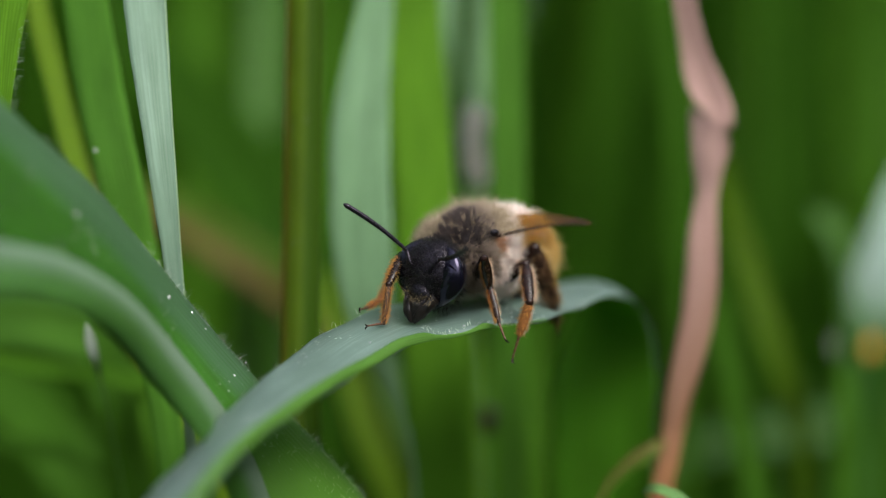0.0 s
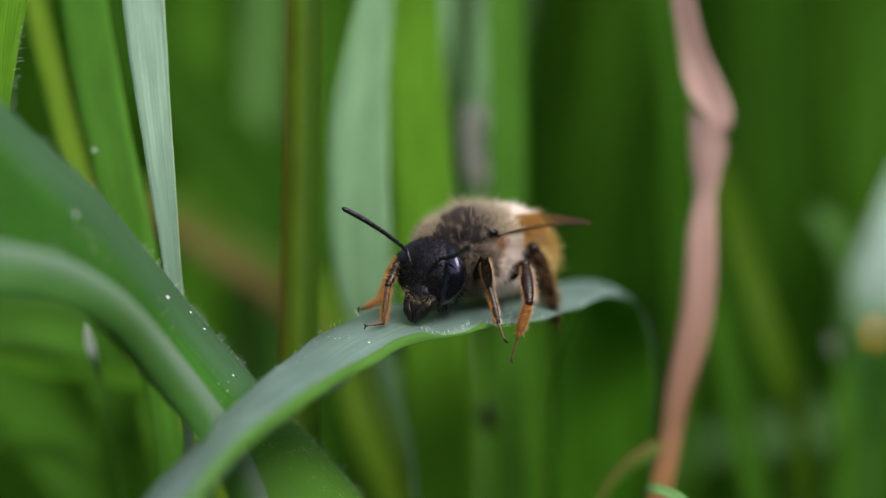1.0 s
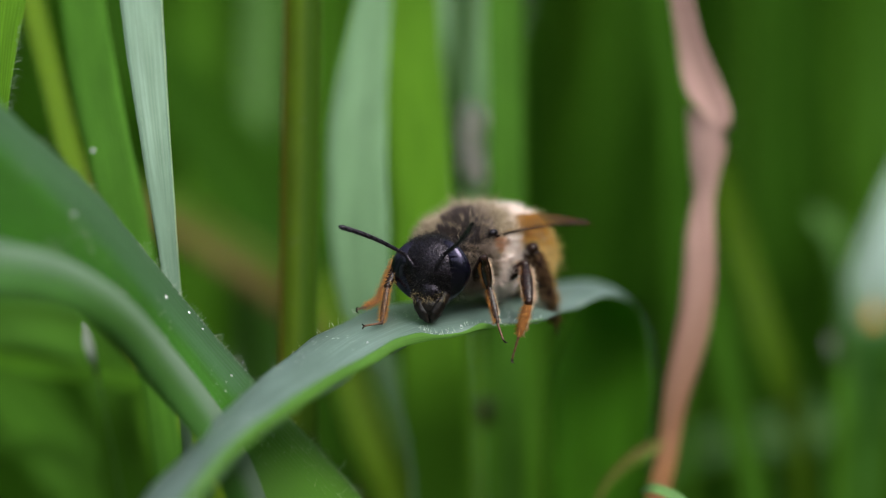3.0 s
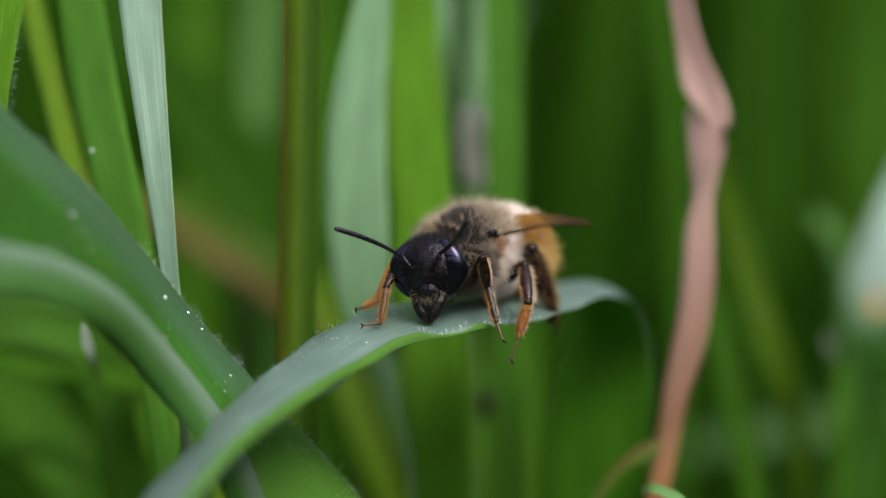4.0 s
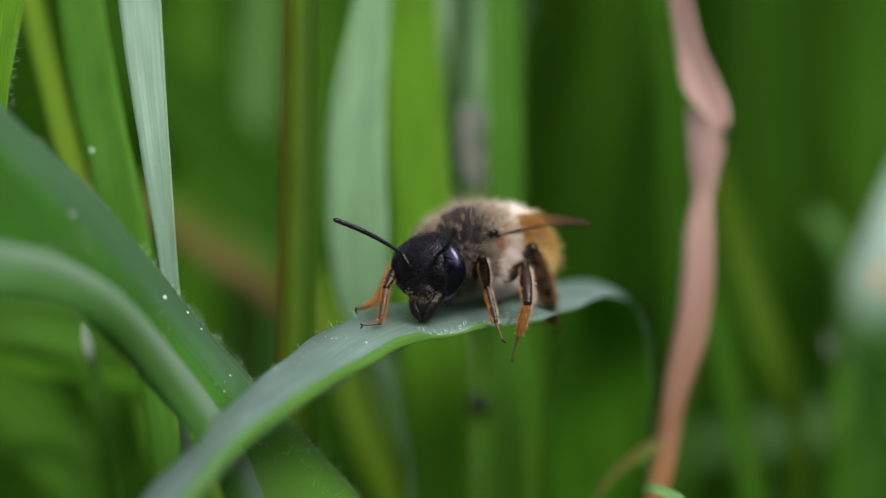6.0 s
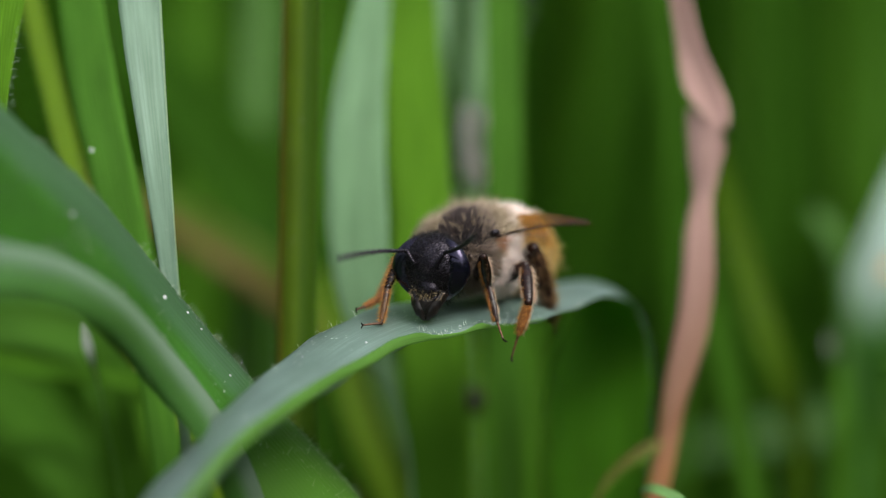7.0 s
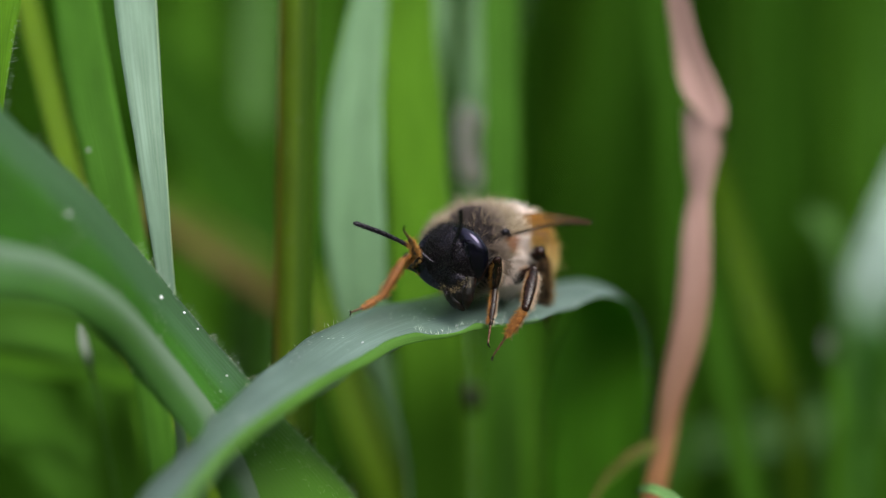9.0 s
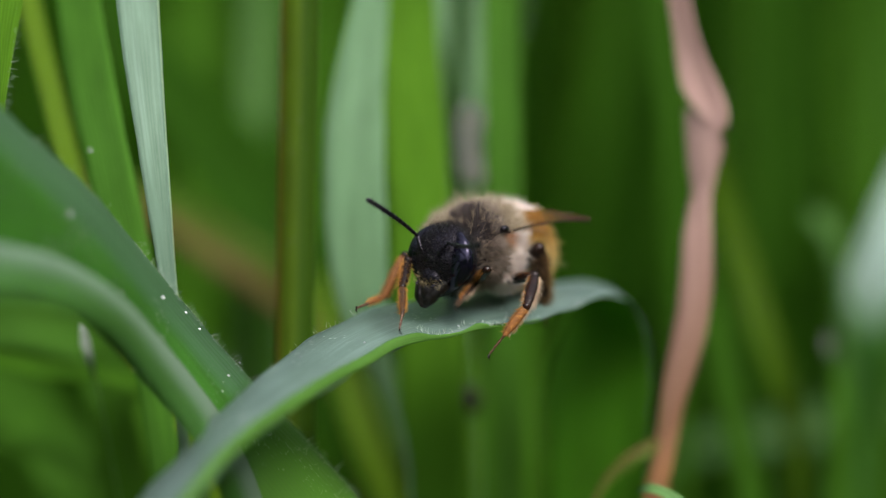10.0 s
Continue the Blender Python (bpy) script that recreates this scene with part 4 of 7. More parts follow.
bee.empty_display_size = 0.002

# thorax with its fur
TH_C, TH_R = (0, 0.1, 2.72), (1.62, 1.8, 1.6)


def rearward(d):
    """Grows from the dark front and back of the thorax to its pale rear and flanks."""
    return d[1] + 0.75 * d[0] * d[0] + 0.16 * noise.noise(Vector(d) * 22.0) + 0.10 * noise.noise(Vector(d) * 6.0)


def on_disc(d):
    """The dark back and the dark collar behind the head."""
    return rearward(d) < 0.30 and d[2] > -0.3 + 0.1 * noise.noise(Vector(d) * 14.0)


def on_flank(d):
    return rearward(d) > 0.62 or (d[2] < 0.15 and abs(d[0]) > 0.45 and rearward(d) > 0.4)


def on_rust(d):
    """A rusty patch under each wing scale."""
    return (abs(d[0]) - 0.95) ** 2 + (d[1] + 0.22) ** 2 + (d[2] - 0.08) ** 2 < 0.022


def dark_chance(d):
    return 1.0 if on_disc(d) else 0.0


def tan_chance(d):
    r = rearward(d)
    return 0.01 + 0.99 * min(1.0, max(0.0, (r + 0.12) / 0.4)) ** 2 if r < 0.28 and d[2] > -0.25 else (1.0 if r < 0.75 else 0.15)


def long_chance(d):
    return 1.0 if d[2] > 0.15 and 0.30 < rearward(d) < 1.0 else (0.05 if on_disc(d) else 0.0)


tv, tf = ball(TH_C, TH_R, nu=48, nv=32)
downy = [on_flank(unit((sum(tv[i] for i in q) / 4 - TH_C) / np.asarray(TH_R))) for q in tf]
thorax = joined("thorax", [(tv, [q for q, d in zip(tf, downy) if not d], BLACK), (tv, [q for q, d in zip(tf, downy) if d], DOWN)], bee, "black thorax under dense fur")
joined("dark_fur", [(*pelt(TH_C, TH_R, 17000, 0.36, dark_chance, 21, lean=(0, 0.1, 0.05), rough=0.3, radius=0.008, clump=0.3, tuft=4, girth=0.05), MOUSE_HAIR)], thorax, "short grey-brown fur on the back")
joined("tan_fur", [(*pelt(TH_C, TH_R, 9000, 0.66, tan_chance, 22, lean=(0, 0.05, 0.1), rough=0.3, radius=0.0095, clump=0.35, tuft=5, girth=0.06), TAN_HAIR)], thorax, "long tan fur")
joined("long_fur", [(*pelt(TH_C, TH_R, 3800, 1.1, long_chance, 24, lean=(0, -0.05, 0.2), rough=0.25, radius=0.0095, clump=0.5, tuft=3, girth=0.05), TAN_HAIR)], thorax, "long pale tan hair standing out of the fur")
joined("cream_fur", [(*pelt(TH_C, TH_R, 11000, 0.95, lambda d: 1.0 if on_flank(d) and not on_rust(d) else 0.0, 23, lean=(0, 0.45, -0.3), rough=0.22, radius=0.011, clump=0.5, tuft=6, girth=0.065), WHITE_HAIR)], thorax, "cream-white fur on the flanks")
joined("rusty_fur", [(*pelt(TH_C, TH_R, 900, 0.6, lambda d: 1.0 if on_rust(d) else 0.0, 28, lean=(0, 0.3, -0.2), rough=0.25, radius=0.010), RUST_HAIR)], thorax, "rusty brown fur under the wing scales")
joined("shoulder_fur", [(*pelt((-0.36, -0.90, 2.50), (1.52, 0.82, 1.36), 3600, 0.74, lambda d: 1.0 if d[0] < -0.30 and d[2] > -0.55 and d[1] < 0.6 else 0.0, 29, lean=(-0.1, 0.1, 0.15), rough=0.28, radius=0.0095, clump=0.4, tuft=5, girth=0.06), TAN_HAIR)], thorax, "tan fur on the shoulder behind the head")
joined("dun_fur", [(*pelt(TH_C, TH_R, 3600, 0.52, lambda d: 1.0 if -0.25 < rearward(d) < 0.5 and d[2] > -0.3 else 0.0, 38, lean=(0, 0.05, 0.1), rough=0.3, radius=0.009, clump=0.3, tuft=4, girth=0.05), DUN_HAIR)], thorax, "dun fur round the dark back")
joined("collar_fur", [(*pelt((0.30, -0.85, 2.25), (1.38, 0.85, 1.30), 2600, 0.55, lambda d: 1.0 if d[0] > 0.25 and d[2] < 0.45 and d[1] < 0.7 else 0.0, 39, lean=(0.1, 0.1, -0.1), rough=0.28, radius=0.009, clump=0.4, tuft=4, girth=0.05), DUN_HAIR)], thorax, "dun fur on the collar behind the head")
for sx in (-1, 1):
    joined("belly_fur", [(*pelt((sx * 0.85, 0.95, 1.35), (0.5, 0.7, 0.5), 2200, 0.6, lambda d: 1.0 if d[2] < 0.5 else 0.2, 25 + sx, lean=(0.1 * sx, 0.2, -0.3), rough=0.3, radius=0.010), WHITE_HAIR)], thorax, "pale cream fur under the body")
    joined("flank_fur", [(*pelt((sx * 1.05, 0.15, 1.95), (0.65, 0.95, 0.85), 3600, 0.62, lambda d: 1.0 if sx * d[0] > 0.1 and d[1] > -0.55 else 0.0, 35 + sx, lean=(0.1 * sx, 0.4, -0.35), rough=0.22, radius=0.011, clump=0.4, tuft=6, girth=0.06), WHITE_HAIR)], thorax, "cream fur hanging on the flank")
    joined("tegula", [(*ball((sx * 1.74, -0.72, 3.34), (0.18, 0.27, 0.17)), BLACK)], thorax, "shiny dark wing scale")

# abdomen: a core, overlapping plates and golden fur
AB = Matrix.Translation((0, 3.45, 2.55)) @ Euler((radians(-14), 0, 0)).to_matrix().to_4x4()
AB_R = (1.72, 2.55, 1.68)
abdomen = joined("abdomen", [(*turned_to(*ball((0, 0, 0), AB_R, nu=32, nv=20), AB), AMBER)], bee, "amber-brown abdomen")
for i, y in enumerate((-1.5, -0.75, 0.0, 0.8, 1.55)):
    v, f = [], []
    for k in range(5):
        yy = y + 0.22 * k
        s = math.sqrt(max(0.02, 1 - (min(abs(yy), 2.45) / 2.5) ** 2)) * (1.012 + 0.012 * k)
        for j in range(32):
            a = 2 * math.pi * j / 32
            v.append(np.array((AB_R[0] * s * math.cos(a), yy, AB_R[2] * s * math.sin(a))))
        if k:
            f += [((k - 1) * 32 + j, (k - 1) * 32 + (j + 1) % 32, k * 32 + (j + 1) % 32, k * 32 + j) for j in range(32)]
    joined("tergite", [(*turned_to(v, f, AB), AMBER)], abdomen)


def gold(seed, count, length, mat, choose, name, label):
    v, f = pelt((0, 0, 0), AB_R, count, length, choose, seed, lean=(0, 0.6, 0), rough=0.25, radius=0.011, clump=0.3, tuft=4, girth=0.06)
    joined(name, [(*turned_to(v, f, AB), mat)], abdomen, label)


gold(31, 15000, 0.42, GOLD_HAIR, lambda d: 0.1 if d[1] < -0.2 and d[2] > 0.25 else 1.0, "golden_fur", "golden-orange fur")
gold(32, 5000, 0.7, WHITE_HAIR, lambda d: 1.0 if d[1] < -0.15 and d[2] > 0.25 else 0.0, "cream_fur", "cream fur at the front of the abdomen")

gold(33, 1500, 0.75, GOLD_HAIR, lambda d: 0.0 if d[1] < -0.1 else 1.0, "golden_fuzz", "long sparse golden hair")

# wings: a veined amber membrane with a stout leading edge
def wing(sx):
    base = np.array((1.8, -0.6, 3.2))
    tip = np.array((3.3, 5.0, 3.72))
    across = np.array((-1.35, 1.1, 0.75))
    axis = tip - base
    v, f = [], []
    n, m = 26, 8
    for i in range(n):
        u = i / (n - 1)
        w = (math.sin(math.pi * min(1, u * 0.86 + 0.1)) ** 0.7) * (1 - 0.25 * u)
        for j in range(m + 1):
            s = j / m
            p = base + axis * u + across * w * s + np.array((0, 0, 0.10 * math.sin(s * 9 + u * 3) * s + 0.18 * math.sin(math.pi * u)))
            v.append(p * np.array((sx, 1, 1)))
    for i in range(n - 1):
        for j in range(m):
            a = i * (m + 1) + j
            f.append((a, a + 1, a + m + 2, a + m + 1))
    back = [p - np.array((0, 0, 0.012)) for p in v]
    o = len(v)
    f2 = [tuple(q + o for q in face[::-1]) for face in f]
    ob = joined("wing", [(v + back, f + f2, WING)], bee, "folded amber-brown wing")
    for s, rad in ((0, 0.08), (2, 0.03), (4, 0.02), (6, 0.018)):
        pts = [v[i * (m + 1) + s] for i in range(0, n - (0 if s == 0 else 6), 3)]
        tv, tf, _ = tube_data(pts, np.linspace(rad, rad * 0.5, len(pts)), seg=6, n=30)
        joined("vein", [(tv, tf, BROWN)], ob, "dark wing vein")
    return ob


wing(1)
wing(-1)

# head: black capsule, eyes, ocelli, face plate, jaws, feelers
def head_shape(d):
    low = max(0.0, -d[2])
    lump = 1 + 0.035 * noise.noise(Vector(d) * 5.0) + 0.02 * noise.noise(Vector(d) * 13.0)
    return lump * np.array((1 - 0.45 * low ** 1.4, 1.0 - 0.12 * low, 1.0))


def eye_shape(d, sx):
    """The head's own curve, swelling out of it over a tall oval at the side."""
    az, el = math.degrees(math.atan2(sx * d[0], -d[1])), math.degrees(math.asin(max(-1.0, min(1.0, d[2]))))
    r = ((az - 66) / 25) ** 2 + ((el - 2) / 62) ** 2
    low = max(0.0, -d[2])
    return (1 + 0.20 * max(-0.85, 1 - r)) * np.array((1 - 0.40 * low ** 1.4, 1.0 - 0.12 * low, 1.0))


def lumpy(v, size):
    return [np.asarray(p) + np.array(noise.noise_vector(Vector(p) * 5.0)) * size + np.array(noise.noise_vector(Vector(p) * 14.0)) * size * 0.5 for p in v]


HD_R = (1.57, 1.05, 1.58)
head = joined("head", [(*ball((0, 0, 0), HD_R, head_shape, 40, 28), BLACK)], bee, "black pitted head with dark face hair")
for sx in (-1, 1):
    ev, ef = ball((0, 0, 0), HD_R, lambda d: eye_shape(d, sx), 72, 48)
    joined("compound_eye", [(ev, ef, EYE)], head, "glossy blue-black compound eye")
    sv, sf, _ = tube_data([(sx * 0.36, -0.85, 0.1), (sx * 0.52, -1.12, 0.45), (sx * 0.85, -1.05, 0.92)], [0.10, 0.085, 0.10], seg=10, n=12)
    joined("antenna_scape", [(sv, sf, BLACK)], head)
    # jaw: a curved toothed blade
    jv, jf, _ = tube_data([(sx * 0.60, -0.5, -0.90), (sx * 0.42, -0.80, -1.28), (sx * 0.22, -0.97, -1.72), (sx * 0.06, -1.0, -2.08)], [0.30, 0.30, 0.24, 0.06], seg=12, n=22)
    jv = lumpy(jv, 0.06)
    joined("mandible", [(jv, jf, JAW)], head, "dark brown jaw")
    hv, hf, _ = tube_data([(sx * 0.42, -0.85, -0.95), (sx * 0.46, -1.12, -1.05), (sx * 0.40, -1.26, -1.12)], [0.12, 0.08, 0.02], seg=8, n=8)
    joined("face_horn", [(hv, hf, BLACK)], head)
for x, z in ((-0.26, 1.26), (0.26, 1.26), (0, 1.08)):
    joined("ocellus", [(*ball((x, -0.42 - (0.22 if x == 0 else 0), z), (0.095, 0.095, 0.095), None, 12, 8), EYE)], head)
cv, cf = ball((0, -0.78, -0.78), (0.62, 0.34, 0.55), lambda d: np.array((1 - 0.2 * d[2], 1, 1)) * (1 + 0.08 * noise.noise(Vector(d) * 4.0) + 0.04 * noise.noise(Vector(d) * 11.0)), 28, 18)
joined("clypeus", [(cv, cf, BLACK)], head, "black face plate")
lv, lf = ball((0, -0.90, -1.38), (0.40, 0.27, 0.52), None, 24, 16)
joined("labrum", [(lumpy(lv, 0.05), lf, JAW)], head)


def face_area(d):
    return 1.0 if d[1] < 0.2 and abs(d[0]) < 0.72 and d[2] > -0.75 else (0.7 if d[2] > 0.55 else 0.0)


joined("face_hair", [(*pelt((0, 0, 0), HD_R, 2000, 0.28, face_area, 41, radius=0.009, lean=(0, -0.2, 0.1), rough=0.4, shape=head_shape), DARK_HAIR)], head, "sparse black hair")
for sx in (-1, 1):
    joined("jaw_hair", [(*pelt((sx * 0.48, -0.86, -0.95), (0.30, 0.24, 0.24), 55, 0.24, lambda d: 1.0 if d[1] < -0.1 else 0, 42 + 3 * sx, radius=0.007, lean=(0, -0.5, -0.1), rough=0.5), STRAW_HAIR)], head, "tuft of tan bristles beside the mouth")
joined("mouth_hair", [(*pelt((0, -1.02, -1.02), (0.22, 0.12, 0.16), 60, 0.2, lambda d: 1.0 if d[1] < 0 else 0, 47, radius=0.008, lean=(0, -0.4, -0.5), rough=0.4), STRAW_HAIR)], head, "straw-yellow tuft over the mouth")
joined("chin_hair", [(*pelt((0, -0.72, -1.0), (0.66, 0.36, 0.6), 200, 0.2, lambda d: 1.0 if d[1] < 0.1 else 0, 44, radius=0.009, lean=(0, -0.5, -0.4), rough=0.5), DARK_HAIR)], head, "black bristles on the face plate and jaws")
joined("cheek_hair", [(*pelt((0, 0.45, -0.3), (1.2, 0.8, 1.25), 900, 0.4, lambda d: 1.0 if d[1] > 0.1 else 0, 43, lean=(0, 0.3, -0.1)), DARK_HAIR)], head, "dark hair behind the head")


rng = np.random.RandomState(77)
for _ in range(11):
    a, z = rng.uniform(-0.9, 0.9), rng.uniform(-1.5, -0.35)
    y = -math.sqrt(max(0.05, 1 - (a / 1.5) ** 2 - (z / 2.0) ** 2)) * 1.06 - 0.06
    r = rng.uniform(0.018, 0.036)
    joined("pollen_grain", [(*ball((a * (1 + 0.25 * z), y, z), (r, r, r * 0.8), None, 8, 6), POLLEN)], head, "pale pollen grain")


def flagellum():
    """Feeler whip of eleven beads along +Z."""
    L, v, f = 3.45, [], []
    n, seg = 56, 10
    for i in range(n):
        u = i / (n - 1)
        bead = 1 + 0.045 * math.sin(u * 11 * 2 * math.pi)
        r = (0.078 + 0.034 * min(1, u * 1.5)) * bead * (1 if u < 0.96 else math.sqrt(max(0.05, (1 - u) / 0.04)))
        bow = 0.13 * math.sin(math.pi * u)
        for j in range(seg):
            a = 2 * math.pi * j / seg
            v.append(np.array((r * math.cos(a) + bow, r * math.sin(a), u * L)))
    for i in range(n - 1):
        for j in range(seg):
            a, b = i * seg + j, i * seg + (j + 1) % seg
            f.append((a, b, b + seg, a + seg))
    f.append(tuple((n - 1) * seg + j for j in range(seg)))
    return v, f


feelers = {}
for side in ("right", "left"):
    feelers[side] = joined("antenna_flagellum", [(*flagellum(), BLACK)], head, "jointed black feeler")


def limb(length, r0, r1, bulge, mat, coats=(), seed=1, flat=0.8):
    """A leg segment along +Z with its coats of hair: (material, count, length, from degrees, to degrees)."""
    v, f, _ = tube_data([(0, 0, 0), (0, 0, length * 0.3), (0, 0, length * 0.72), (0, 0, length)], [r0, bulge, bulge * 0.95, r1], seg=14, n=18)
    v = [p * np.array((flat, 1, 1)) for p in v]
    pieces = [(v, f, mat), (*ball((0, 0, length), (r1 * 0.98,) * 3, None, 10, 6), mat)]
    for k, (hair, count, long, a0, a1) in enumerate(coats):
        rng = np.random.RandomState(seed * 7 + k)
        a, u = np.radians(a0 + (a1 - a0) * rng.rand(count)), 0.06 + 0.92 * rng.rand(count)
        d = np.stack([np.cos(a), np.sin(a), np.zeros(count)], axis=1)
        r = np.interp(u, (0, 0.3, 0.72, 1), (r0, bulge, bulge * 0.95, r1)) * 0.93
        roots = d * r[:, None] * (flat, 1, 1)
        roots[:, 2] = u * length
        ways = d + (0, 0, 0.7) + rng.normal(size=(count, 3)) * 0.25
        pieces.append((*hairs_data(roots, ways, long * (0.5 + 0.6 * rng.rand(count)), 0.0095, seed=seed), hair))
    return pieces


def foot(length):
    """Beaded end of the foot with two claws, along +Z."""
    pieces = []
    for i in range(4):
        z = length * (0.12 + 0.22 * i)
        pieces.append((*ball((0, 0, z), (0.068 - 0.006 * i, 0.068 - 0.006 * i, length * 0.135), None, 10, 8), TARSUS))
    for s in (-1, 1):
        v, f, _ = tube_data([(0, 0, length * 0.85), (s * 0.08, 0.04, length * 0.98), (s * 0.13, 0.14, length * 1.02)], [0.035, 0.03, 0.008], seg=6, n=8)
        pieces.append((v, f, BROWN))
    return pieces


def leg(name, label, sizes, stuff, girth, seed, thigh=(), shank=(), sole=(), taper=0.85):
    """sizes: lengths; stuff: cuticles and girth: radii of femur, tibia and foot joint; then the coats of hair of the three."""
    top = joined(name, limb(sizes[0], 0.15, girth[1] * 0.8, girth[0], stuff[0], thigh, seed), bee, label)
    low = joined("tibia", limb(sizes[1], girth[1] * 0.7, girth[1] * taper, girth[1], stuff[1], shank, seed + 1), top)
    ba = joined("basitarsus", limb(sizes[2], girth[2] * 0.85, girth[2] * 0.6, girth[2], stuff[2], sole, seed + 2), top, "hairy foot joint")
    ti = joined("tarsus", foot(sizes[3]), top, "brown clawed foot")
    return {"femur": top, "tibia": low, "basi": ba, "tarsus": ti}


legs = {
    "FR": leg("front_leg", "dark brown front leg fringed with orange hair", LEN_F, (BROWN, BROWN, UMBER), (0.25, 0.22, 0.15), 51,
              thigh=((FOX_HAIR, 120, 0.26, 180, 330),), shank=((FOX_HAIR, 260, 0.28, 190, 340), (AMBER_HAIR, 120, 0.2, 0, 180)), sole=((FOX_HAIR, 320, 0.22, 0, 360), (AMBER_HAIR, 120, 0.2, 0, 360)), taper=0.7),
    "FL": leg("front_leg", "dark brown front leg with orange hair", LEN_F, (BROWN, BROWN, BROWN), (0.25, 0.24, 0.16), 54,
              thigh=((DARK_HAIR, 80, 0.2, 0, 360),), shank=((FOX_HAIR, 140, 0.2, 215, 290), (CREAM_HAIR, 150, 0.2, 15, 95), (RUST_HAIR, 30, 0.12, 95, 215)), sole=((FOX_HAIR, 190, 0.2, 195, 305), (CREAM_HAIR, 150, 0.17, 10, 110), (RUST_HAIR, 60, 0.12, 110, 200)), taper=0.62),
    "MR": leg("middle_leg", "orange-haired middle leg", LEN_M, (BROWN, ORANGE, ORANGE), (0.28, 0.21, 0.13), 57,
              shank=((FOX_HAIR, 300, 0.24, 0, 360),), sole=((FOX_HAIR, 260, 0.18, 0, 360),)),
    "ML": leg("middle_leg", "dark middle leg with an orange foot and cream fringe", LEN_M, (BROWN, BROWN, ORANGE), (0.29, 0.28, 0.21), 60,
              thigh=((DARK_HAIR, 60, 0.2, 0, 360), (FOX_HAIR, 60, 0.2, 230, 290)), shank=((CREAM_HAIR, 260, 0.36, 0, 105), (CREAM_HAIR, 60, 0.2, 215, 270), (FOX_HAIR, 90, 0.18, 200, 280)), sole=((FOX_HAIR, 260, 0.22, 0, 360), (CREAM_HAIR, 110, 0.26, 20, 100)), taper=0.7),
    "HR": leg("hind_leg", "stout dark brown hind leg", LEN_H, (BROWN, BROWN, TARSUS), (0.26, 0.34, 0.2), 63,
              shank=((FOX_HAIR, 220, 0.2, 0, 360),), sole=((FOX_HAIR, 200, 0.15, 0, 360),)),
    "HL": leg("hind_leg", "stout brown hind leg clad in amber hair", LEN_H, (BROWN, BROWN, UMBER), (0.30, 0.38, 0.20), 66,
              thigh=((DARK_HAIR, 120, 0.3, 0, 360),), shank=((BISTRE_HAIR, 800, 0.40, 0, 360), (AMBER_HAIR, 140, 0.45, 10, 95)), sole=((BISTRE_HAIR, 300, 0.3, 0, 360),), taper=0.5),
}

